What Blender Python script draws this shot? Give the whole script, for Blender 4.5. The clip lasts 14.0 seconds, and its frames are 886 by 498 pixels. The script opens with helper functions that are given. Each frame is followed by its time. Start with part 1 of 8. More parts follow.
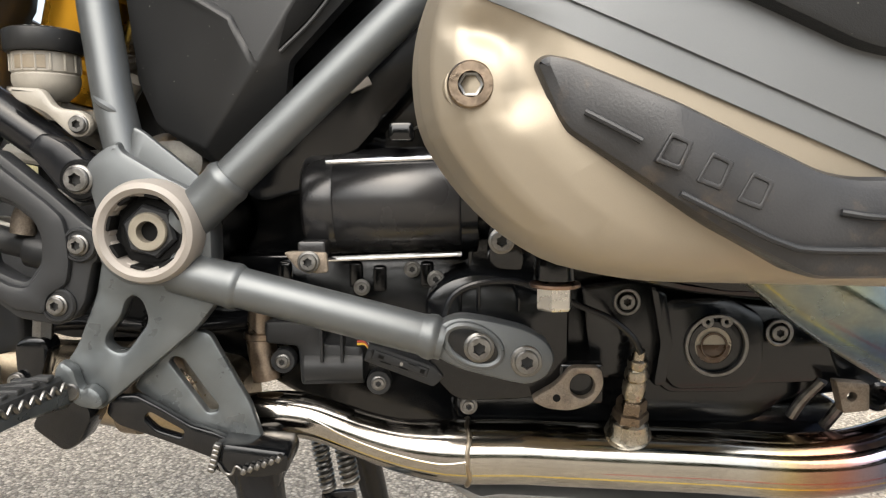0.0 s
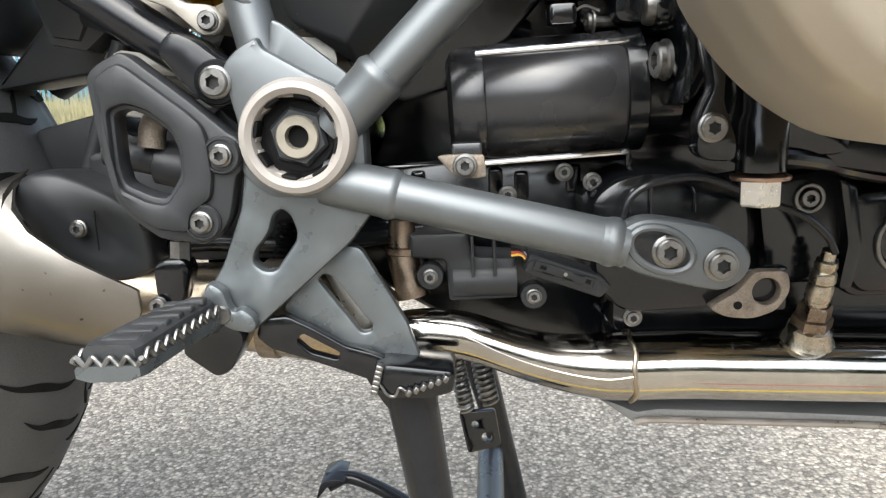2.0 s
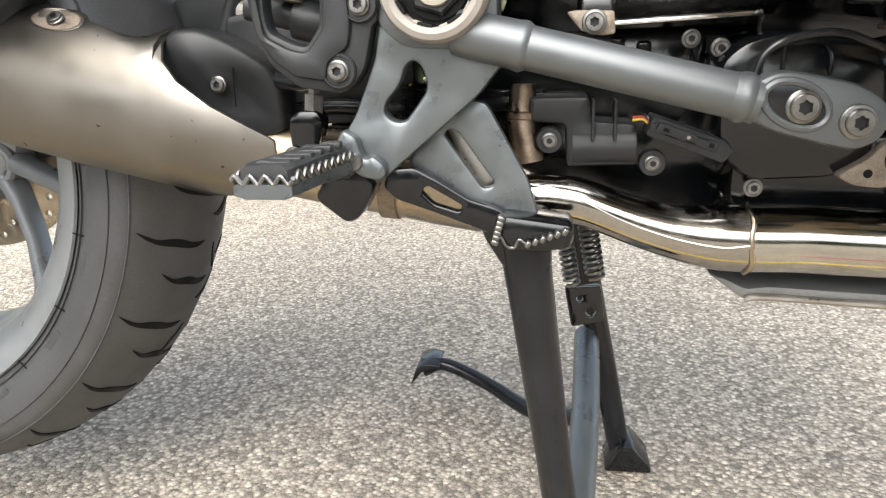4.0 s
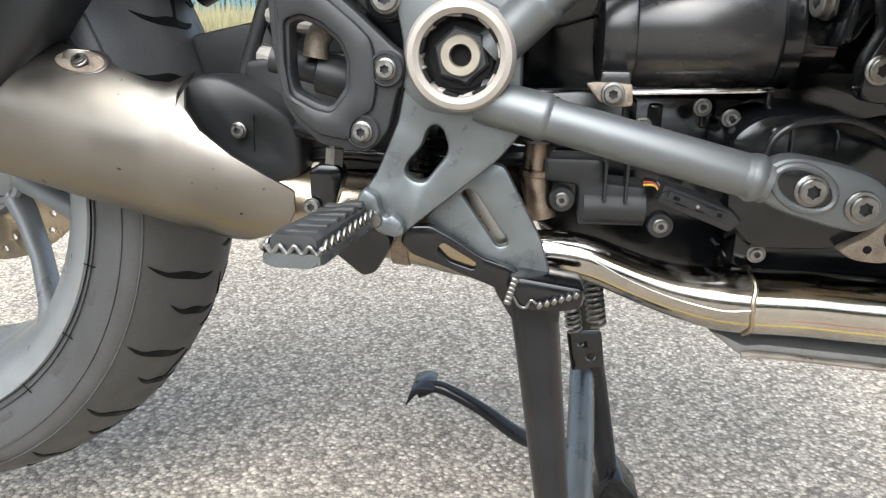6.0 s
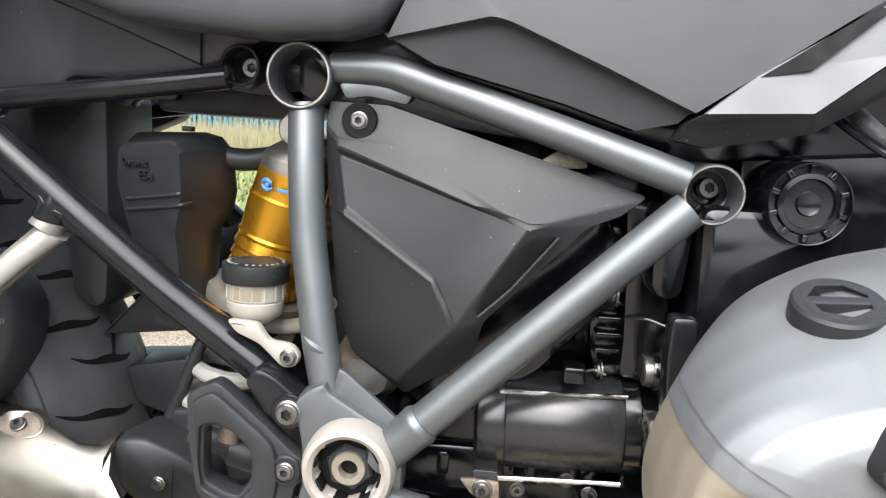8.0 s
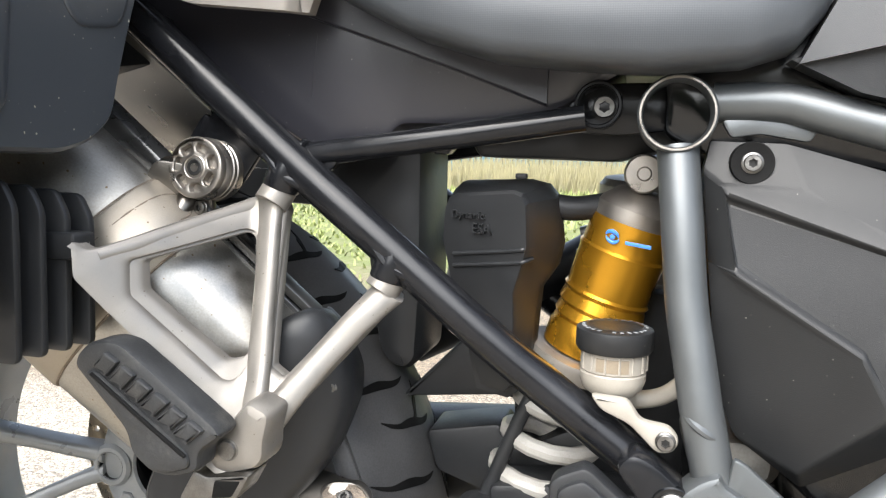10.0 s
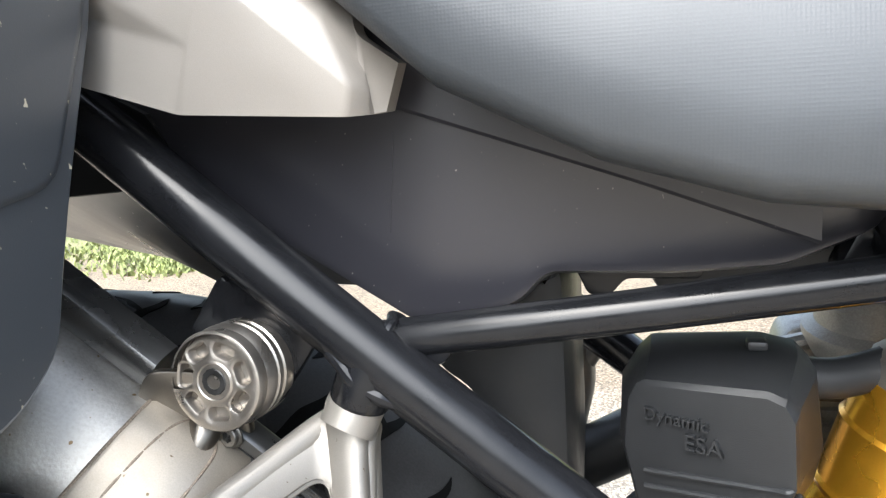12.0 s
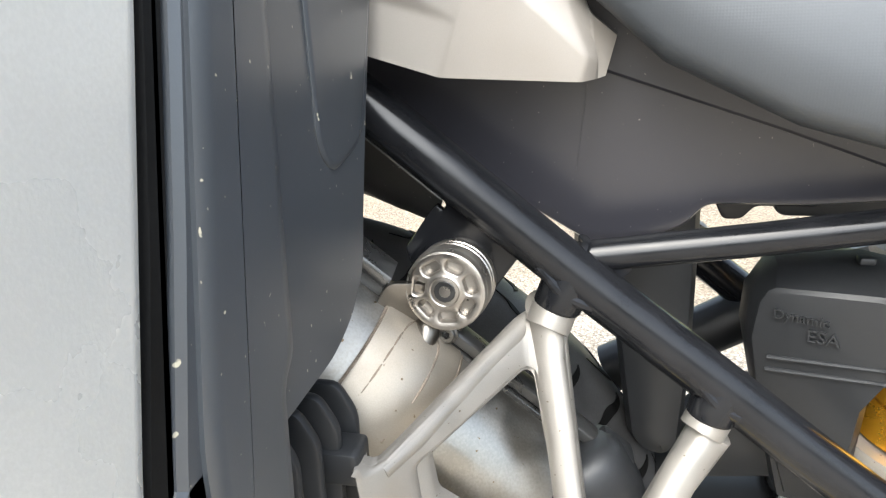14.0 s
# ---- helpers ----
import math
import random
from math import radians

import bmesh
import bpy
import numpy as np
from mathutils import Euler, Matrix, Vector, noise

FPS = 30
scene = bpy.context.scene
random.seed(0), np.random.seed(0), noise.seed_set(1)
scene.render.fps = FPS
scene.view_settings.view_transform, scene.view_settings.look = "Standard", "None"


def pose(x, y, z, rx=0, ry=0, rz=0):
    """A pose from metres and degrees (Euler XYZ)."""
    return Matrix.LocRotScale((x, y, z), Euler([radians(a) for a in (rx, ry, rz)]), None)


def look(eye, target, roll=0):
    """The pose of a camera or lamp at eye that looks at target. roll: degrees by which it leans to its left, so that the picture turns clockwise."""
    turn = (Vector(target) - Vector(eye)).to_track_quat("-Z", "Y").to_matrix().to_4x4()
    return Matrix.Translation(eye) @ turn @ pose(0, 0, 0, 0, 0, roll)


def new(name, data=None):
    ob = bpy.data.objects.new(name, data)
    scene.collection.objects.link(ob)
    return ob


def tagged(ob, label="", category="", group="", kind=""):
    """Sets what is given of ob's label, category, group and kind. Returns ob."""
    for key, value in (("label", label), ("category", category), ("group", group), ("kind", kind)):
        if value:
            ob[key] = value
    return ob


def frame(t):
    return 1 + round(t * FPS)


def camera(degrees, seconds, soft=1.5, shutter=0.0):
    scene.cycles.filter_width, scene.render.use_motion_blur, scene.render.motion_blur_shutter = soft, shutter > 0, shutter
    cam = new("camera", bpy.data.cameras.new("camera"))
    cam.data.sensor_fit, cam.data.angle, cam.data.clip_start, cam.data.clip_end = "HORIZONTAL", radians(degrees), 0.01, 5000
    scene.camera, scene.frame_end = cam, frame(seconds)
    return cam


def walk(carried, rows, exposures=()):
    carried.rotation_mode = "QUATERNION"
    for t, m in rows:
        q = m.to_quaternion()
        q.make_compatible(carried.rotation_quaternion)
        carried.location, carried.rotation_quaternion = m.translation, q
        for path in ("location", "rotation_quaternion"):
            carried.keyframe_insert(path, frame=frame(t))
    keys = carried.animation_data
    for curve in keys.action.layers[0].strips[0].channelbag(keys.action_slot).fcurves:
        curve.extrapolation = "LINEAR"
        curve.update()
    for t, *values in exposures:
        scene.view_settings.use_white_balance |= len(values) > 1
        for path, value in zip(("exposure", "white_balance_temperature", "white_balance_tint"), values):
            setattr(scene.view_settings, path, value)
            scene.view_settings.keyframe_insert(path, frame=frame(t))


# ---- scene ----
cam = camera(63.1, 14.0, soft=1.25)
PATH = [
    (0, (0.179, -0.445, 0.509), (0.172, 1.543, 0.291), -0.1),
    (0.5, (0.198, -0.408, 0.475), (0.253, 1.566, 0.16), 0.0),
    (1, (0.185, -0.417, 0.478), (0.254, 1.544, 0.095), -0.2),
    (1.5, (0.144, -0.407, 0.481), (0.163, 1.55, 0.066), -1.3),
    (2, (0.093, -0.406, 0.492), (0.012, 1.547, 0.071), -2.6),
    (2.5, (0.058, -0.415, 0.501), (-0.127, 1.53, 0.077), -3.4),
    (3, (0.05, -0.424, 0.493), (-0.209, 1.507, 0.041), -3.5),
    (3.5, (0.058, -0.431, 0.461), (-0.233, 1.48, -0.054), -2.9),
    (3.7, (0.066, -0.434, 0.448), (-0.23, 1.466, -0.102), -2.5),
    (5.8, (0.055, -0.436, 0.47), (-0.189, 1.445, -0.163), 0.4),
    (6, (0.046, -0.437, 0.491), (-0.196, 1.455, -0.111), 0.6),
    (6.5, (0.039, -0.428, 0.552), (-0.186, 1.492, 0.038), 1.4),
    (7, (0.051, -0.43, 0.612), (-0.14, 1.516, 0.195), 2.1),
    (7.5, (0.08, -0.446, 0.658), (-0.085, 1.516, 0.305), 2.8),
    (8, (0.09, -0.464, 0.692), (-0.061, 1.508, 0.396), 3.3),
    (8.5, (0.045, -0.499, 0.704), (-0.227, 1.467, 0.458), 3.6),
    (9, (0.007, -0.507, 0.702), (-0.418, 1.434, 0.475), 3.4),
    (9.2, (-0.006, -0.503, 0.697), (-0.468, 1.429, 0.469), 3.2),
    (11.3, (-0.166, -0.248, 0.725), (-0.712, 1.641, 0.359), -0.7),
    (11.5, (-0.172, -0.237, 0.746), (-0.712, 1.649, 0.353), -1.5),
    (12, (-0.197, -0.231, 0.795), (-0.733, 1.656, 0.404), -3.5),
    (12.5, (-0.247, -0.233, 0.812), (-0.743, 1.659, 0.396), -5.5),
    (13, (-0.259, -0.253, 0.839), (-0.658, 1.641, 0.336), -3.5),
    (13.5, (-0.272, -0.288, 0.836), (-0.679, 1.565, 0.203), -2.6),
    (14, (-0.288, -0.317, 0.834), (-0.72, 1.515, 0.159), -2.7),
]
walk(cam, [(t, look(eye, target, roll)) for t, eye, target, roll in PATH], [(0.0, 1.38, 6800, 8), (1.0, 1.5, 6400, 6), (2.5, 1.82, 6200, 6), (3.7, 1.78, 6500, 7), (6.0, 1.84, 6180, 6), (7.0, 1.92, 6150, 5), (8.0, 1.93, 6250, 7), (9.2, 1.9, 6400, 8), (11.3, 2.4, 6150, 8), (12.0, 2.36, 6150, 7), (12.5, 2.38, 6050, 5), (13.0, 2.3, 6550, 7), (13.5, 2.45, 6350, 6), (14.0, 2.45, 6300, 6)])


# ---- world, sun ----
world = bpy.data.worlds.new("overcast_sky")
scene.world = world
world.use_nodes = True
wn, wl = world.node_tree.nodes, world.node_tree.links
SUN_EL, SUN_AZ = radians(50), radians(190)
sky = wn.new("ShaderNodeTexSky")
sky.sky_type, sky.sun_disc = "NISHITA", False
sky.sun_elevation, sky.sun_rotation = SUN_EL, SUN_AZ
sky.dust_density, sky.ozone_density = 4.0, 0.6
pale = wn.new("ShaderNodeHueSaturation")
pale.inputs["Saturation"].default_value = 0.6
wl.new(sky.outputs[0], pale.inputs["Color"])
wl.new(pale.outputs[0], wn["Background"].inputs["Color"])
wn["Background"].inputs["Strength"].default_value = 0.13
sun_data = bpy.data.lights.new("sun", "SUN")
sun_data.energy, sun_data.angle, sun_data.color = 1.6, radians(70), (1.0, 0.98, 0.965)
sun = new("sun", sun_data)
sun.matrix_world = look((math.sin(SUN_AZ) * math.cos(SUN_EL), math.cos(SUN_AZ) * math.cos(SUN_EL), math.sin(SUN_EL)), (0, 0, 0))


# ---- materials ----
def shade(name, color, rough=0.5, metal=0.0, vary=0.25, scale=60.0, bump=0.0, bump_scale=900.0, coat=0.0, dirt=0.0, specks=0.0, speck_color=(0.5, 0.48, 0.42), speck_scale=420.0,
          dirt_color=(0.25, 0.21, 0.16), dirt_scale=9.0, rough_vary=0.12, spec=0.5):
    """A surface with grain at two scales, uneven gloss, optional fine relief and specks of dirt."""
    m = bpy.data.materials.new(name)
    m.use_nodes = True
    nt = m.node_tree
    n, l = nt.nodes, nt.links
    b = n["Principled BSDF"]
    b.inputs["Metallic"].default_value = metal
    b.inputs["Coat Weight"].default_value = coat
    b.inputs["Coat Roughness"].default_value = 0.12
    b.inputs["Specular IOR Level"].default_value = spec
    co = n.new("ShaderNodeTexCoord")
    big = n.new("ShaderNodeTexNoise")
    big.inputs["Scale"].default_value, big.inputs["Detail"].default_value = scale, 6
    l.new(co.outputs["Object"], big.inputs["Vector"])
    fine = n.new("ShaderNodeTexNoise")
    fine.inputs["Scale"].default_value, fine.inputs["Detail"].default_value = bump_scale, 3
    l.new(co.outputs["Object"], fine.inputs["Vector"])
    both = n.new("ShaderNodeMix")
    both.inputs[0].default_value = 0.4
    l.new(big.outputs[0], both.inputs[2])
    l.new(fine.outputs[0], both.inputs[3])
    tone = n.new("ShaderNodeMapRange")
    tone.inputs[3].default_value, tone.inputs[4].default_value = 1 - vary, 1 + vary
    tone.inputs[1].default_value, tone.inputs[2].default_value = 0.3, 0.7
    tone.interpolation_type = "SMOOTHSTEP"
    l.new(both.outputs[0], tone.inputs[0])
    col = n.new("ShaderNodeMix")
    col.data_type, col.blend_type = "RGBA", "MULTIPLY"
    col.inputs[0].default_value = 1
    col.inputs[6].default_value = (*color, 1)
    l.new(tone.outputs[0], col.inputs[7])
    last = col.outputs[2]
    if dirt:
        spot = n.new("ShaderNodeTexNoise")
        spot.inputs["Scale"].default_value, spot.inputs["Detail"].default_value = dirt_scale, 12
        spot.inputs["Roughness"].default_value = 0.72
        l.new(co.outputs["Object"], spot.inputs["Vector"])
        ramp = n.new("ShaderNodeMapRange")
        ramp.inputs[1].default_value, ramp.inputs[2].default_value = 0.56, 0.72
        ramp.inputs[4].default_value = dirt
        l.new(spot.outputs[0], ramp.inputs[0])
        mix = n.new("ShaderNodeMix")
        mix.data_type = "RGBA"
        mix.inputs[7].default_value = (*dirt_color, 1)
        l.new(ramp.outputs[0], mix.inputs[0])
        l.new(last, mix.inputs[6])
        last = mix.outputs[2]
        if metal > 0:
            mm = n.new("ShaderNodeMapRange")
            mm.inputs[3].default_value, mm.inputs[4].default_value = metal, 0.0
            l.new(ramp.outputs[0], mm.inputs[0])
            l.new(mm.outputs[0], b.inputs["Metallic"])
    if specks:
        dot = n.new("ShaderNodeTexNoise")
        dot.inputs["Scale"].default_value, dot.inputs["Detail"].default_value = speck_scale, 1.5
        l.new(co.outputs["Object"], dot.inputs["Vector"])
        cut = n.new("ShaderNodeMapRange")
        cut.inputs[1].default_value, cut.inputs[2].default_value = 0.76 - 0.16 * specks, 0.80 - 0.16 * specks
        l.new(dot.outputs[0], cut.inputs[0])
        over = n.new("ShaderNodeMix")
        over.data_type = "RGBA"
        over.inputs[7].default_value = (*speck_color, 1)
        l.new(cut.outputs[0], over.inputs[0])
        l.new(last, over.inputs[6])
        last = over.outputs[2]
    l.new(last, b.inputs["Base Color"])
    gloss = n.new("ShaderNodeMapRange")
    gloss.inputs[1].default_value, gloss.inputs[2].default_value = 0.3, 0.7
    gloss.interpolation_type = "SMOOTHSTEP"
    gloss.inputs[3].default_value, gloss.inputs[4].default_value = max(rough - rough_vary, 0.03), min(rough + rough_vary, 1)
    l.new(big.outputs[0], gloss.inputs[0])
    l.new(gloss.outputs[0], b.inputs["Roughness"])
    if bump:
        bp = n.new("ShaderNodeBump")
        bp.inputs["Strength"].default_value, bp.inputs["Distance"].default_value = bump, 0.0006
        l.new(fine.outputs[0], bp.inputs["Height"])
        l.new(bp.outputs[0], b.inputs["Normal"])
    return m


FRAME_GREY = shade("granite_grey_metallic_paint", (0.108, 0.116, 0.120), 0.41, 0.6, 0.06, 40, 0.1, 2600, rough_vary=0.03)
PLATE_GREY = shade("dark_grey_cast_paint", (0.12, 0.132, 0.137), 0.36, 0.65, 0.1, 50, 0.12, 1500, dirt=0.3, dirt_scale=30, dirt_color=(0.12, 0.11, 0.1))
BLACK_PAINT = shade("black_tube_paint", (0.009, 0.0095, 0.011), 0.2, 0.0, 0.2, 40, 0.02, 2000, rough_vary=0.05, spec=0.3)
BLACK_CAST = shade("black_engine_paint", (0.0035, 0.0039, 0.0046), 0.14, 0.0, 0.25, 35, 0.06, 1300, dirt=0.05, dirt_scale=60, dirt_color=(0.025, 0.023, 0.02), spec=0.5)
STARTER_BLACK = shade("satin_black_motor_paint", (0.016, 0.016, 0.017), 0.27, 0.0, 0.08, 20, 0.02, 1800, rough_vary=0.015, spec=0.55)
PLASTIC = shade("matt_black_moulded_plastic", (0.018, 0.019, 0.0205), 0.42, 0.0, 0.12, 30, 0.22, 2600, dirt=0.06, dirt_scale=90, dirt_color=(0.08, 0.075, 0.07), spec=0.36, rough_vary=0.04)
COVER_GREY = shade("grained_dark_grey_plastic", (0.0135, 0.014, 0.0146), 0.43, 0.0, 0.1, 30, 0.24, 2400, specks=0.015, speck_color=(0.2, 0.19, 0.17), rough_vary=0.03, spec=0.33)
TAIL_BLACK = shade("smooth_black_tail_plastic", (0.028, 0.028, 0.034), 0.3, 0.0, 0.03, 25, 0.06, 2600, rough_vary=0.015, spec=0.6, specks=0.05, speck_color=(0.2, 0.19, 0.17), speck_scale=520)
CASE_BLACK = shade("dusty_black_case_plastic", (0.036, 0.041, 0.048), 0.33, 0.0, 0.06, 14, 0.06, 1800, rough_vary=0.03, spec=0.85, specks=0.2, speck_color=(0.4, 0.37, 0.28), speck_scale=300)
RUBBER = shade("tyre_rubber", (0.046, 0.046, 0.047), 0.55, 0.0, 0.25, 25, 0.25, 700, dirt=0.3, dirt_scale=18, dirt_color=(0.075, 0.07, 0.064))
SOFT_RUBBER = shade("footrest_rubber", (0.024, 0.025, 0.026), 0.6, 0.0, 0.25, 60, 0.3, 900, dirt=0.4, dirt_scale=50, dirt_color=(0.1, 0.095, 0.085))
STEEL = shade("zinc_plated_steel", (0.19, 0.185, 0.176), 0.4, 1.0, 0.25, 160, 0.12, 1500, dirt=0.35, dirt_scale=120, dirt_color=(0.06, 0.052, 0.045))
CHROME = shade("bright_steel_rod", (0.62, 0.62, 0.62), 0.14, 1.0, 0.1, 90)
SKID_ALU = shade("dull_skid_plate_aluminium", (0.17, 0.168, 0.162), 0.5, 0.3, 0.15, 40, 0.1, 900, dirt=0.3, dirt_scale=30, dirt_color=(0.2, 0.18, 0.15))
MOUNT_ALU = shade("machined_mount_aluminium", (0.34, 0.315, 0.285), 0.36, 0.9, 0.08, 60, 0.1, 1800, dirt=0.25, dirt_scale=70, dirt_color=(0.16, 0.13, 0.1))
ALU = shade("bead_blasted_aluminium", (0.24, 0.224, 0.201), 0.5, 0.6, 0.08, 60, 0.14, 2200, dirt=0.15, dirt_scale=70, dirt_color=(0.16, 0.13, 0.1), specks=0.15, speck_color=(0.1, 0.08, 0.05))
RIM_GREY = shade("grey_wheel_paint", (0.2, 0.208, 0.212), 0.38, 0.3, 0.15, 30, 0.05, 1500, dirt=0.5, dirt_scale=26, dirt_color=(0.22, 0.2, 0.17))
CAN_STEEL = shade("dirty_muffler_steel", (0.36, 0.345, 0.315), 0.42, 1.0, 0.15, 35, 0.15, 700, dirt=0.55, dirt_scale=14, dirt_color=(0.27, 0.23, 0.17), specks=0.3, speck_color=(0.2, 0.14, 0.08), speck_scale=260)
STRAP_BEIGE = shade("dusty_beige_strap_steel", (0.34, 0.305, 0.255), 0.5, 0.75, 0.1, 30, 0.1, 1500, dirt=0.3, dirt_scale=30, dirt_color=(0.25, 0.19, 0.12), specks=0.1, speck_color=(0.14, 0.1, 0.06), speck_scale=260)
SHIELD_STEEL = shade("brushed_steel_shield", (0.19, 0.176, 0.156), 0.4, 1.0, 0.06, 18, 0.05, 1600, dirt=0.15, dirt_scale=60, dirt_color=(0.14, 0.11, 0.08), specks=0.14, speck_color=(0.03, 0.025, 0.02), speck_scale=160)
WHITE_PLASTIC = shade("off_white_plastic", (0.25, 0.228, 0.205), 0.55, 0.0, 0.06, 40, 0.06, 1500, dirt=0.2, dirt_scale=60, dirt_color=(0.24, 0.21, 0.17))
RESERVOIR_MAT = shade("milky_reservoir_plastic", (0.27, 0.25, 0.215), 0.42, 0.0, 0.06, 60)
SPRING_WHITE = shade("white_spring_paint", (0.33, 0.32, 0.295), 0.42, 0.0, 0.1, 60, dirt=0.4, dirt_scale=40, dirt_color=(0.16, 0.13, 0.1))
GOLD = shade("gold_anodised_aluminium", (0.56, 0.28, 0.022), 0.3, 0.85, 0.06, 30, 0.03, 1500, rough_vary=0.05)
BLUE = shade("blue_label_print", (0.05, 0.2, 0.6), 0.4, 0.0, 0.05)
HEAD_BEIGE = shade("champagne_valve_cover_paint", (0.32, 0.278, 0.217), 0.52, 0.7, 0.03, 20, 0.04, 2500, rough_vary=0.02)
HEAD_SILVER = shade("silver_grey_cylinder_paint", (0.165, 0.172, 0.176), 0.5, 0.6, 0.03, 20, 0.04, 2500, rough_vary=0.02)
TRIM_SILVER = shade("silver_trim_paint", (0.265, 0.246, 0.224), 0.42, 0.25, 0.05, 20, 0.1, 2500)
TANK_SILVER = shade("pale_silver_tank_trim", (0.09, 0.093, 0.098), 0.4, 0.2, 0.05, 20, 0.05, 2500)
RUST = shade("rusty_cast_lug", (0.2, 0.165, 0.13), 0.6, 0.5, 0.4, 120, 0.6, 900, dirt=0.8, dirt_scale=60, dirt_color=(0.11, 0.055, 0.03))
DUSTY_CAST = shade("ribbed_grey_casting", (0.45, 0.44, 0.41), 0.5, 0.6, 0.2, 40, 0.2, 900, dirt=0.6, dirt_scale=45, dirt_color=(0.16, 0.1, 0.06))
INNER_GREY = shade("satin_dark_fender_plastic", (0.05, 0.048, 0.045), 0.3, 0.0, 0.12, 18, 0.06, 1800, rough_vary=0.04, specks=0.15)
# cover plastic made lighter: light on the upward-facing tank panel is in the colour
TANK_GREY_LIT = shade("satin_grey_tank_plastic_lit", (0.042, 0.043, 0.045), 0.4, 0.0, 0.1, 20, 0.12, 2400)
SPINDLE = shade("dull_plated_spindle", (0.26, 0.235, 0.19), 0.38, 0.6, 0.12, 80, 0.1, 1500)
SENSOR_STEEL = shade("straw_tinted_sensor_steel", (0.36, 0.32, 0.255), 0.28, 1.0, 0.3, 120, 0.1, 900, dirt=0.5, dirt_scale=70, dirt_color=(0.12, 0.06, 0.025))
BRIGHT_ZINC = shade("bright_zinc_plug", (0.62, 0.60, 0.56), 0.26, 1.0, 0.04, 30, 0.02, 600)
# near-black that paints shade into slots, holes and grooves; also the rubber seal
SHADE_SEAL_BLACK = shade("recess_shade_and_seal_black", (0.006, 0.006, 0.006), 0.6, spec=0.1)
CASE_ALU = shade("pale_case_lid_aluminium", (0.56, 0.56, 0.535), 0.38, 0.2, 0.06, 12, 0.1, 900)
BRAID = shade("braided_cable_sleeve", (0.03, 0.03, 0.03), 0.45, 0.0, 0.6, 700, 0.6, 900)
DISC_STEEL = shade("brown_dusty_disc_steel", (0.4, 0.33, 0.24), 0.35, 1.0, 0.2, 50, dirt=0.4, dirt_scale=40)
LINK_STEEL = shade("brown_stained_link_pipe", (0.34, 0.285, 0.215), 0.34, 1.0, 0.2, 20, 0.2, 500, dirt=0.7, dirt_scale=22, dirt_color=(0.13, 0.085, 0.045), specks=0.3, speck_color=(0.05, 0.03, 0.02), speck_scale=200)
BEND_STEEL = shade("smoke_stained_polished_steel", (0.36, 0.34, 0.31), 0.12, 1.0, 0.1, 20, 0.04, 500, dirt=0.4, dirt_scale=16, dirt_color=(0.13, 0.075, 0.045), rough_vary=0.04)
RAIL_GREY = shade("dark_satin_rail", (0.12, 0.12, 0.118), 0.3, 0.8, 0.1, 40, 0.06, 1500)
SCUFFED = shade("scuffed_black_protector", (0.02, 0.02, 0.021), 0.38, 0.0, 0.2, 40, 0.15, 1200, dirt=0.55, dirt_scale=36, dirt_color=(0.10, 0.07, 0.045), spec=0.5)
# dark steel for socket floors, with the shade down there put into its colour
SOCKET = shade("dark_bolt_socket", (0.03, 0.03, 0.03), 0.5, 0.6, 0.2, 120)
BROWN_NUT = shade("burnt_brown_sensor_nut", (0.2, 0.155, 0.115), 0.35, 1.0, 0.3, 90, 0.2, 700, dirt=0.6, dirt_scale=50, dirt_color=(0.09, 0.045, 0.02))
OIL = shade("brown_oil", (0.06, 0.035, 0.02), 0.2, 0.0, 0.1)
COPPER = shade("dull_copper_washer", (0.34, 0.235, 0.18), 0.35, 1.0, 0.15, 90)
FLUID = shade("amber_fluid_behind_plastic", (0.2, 0.165, 0.12), 0.4, 0.0, 0.1, 60)


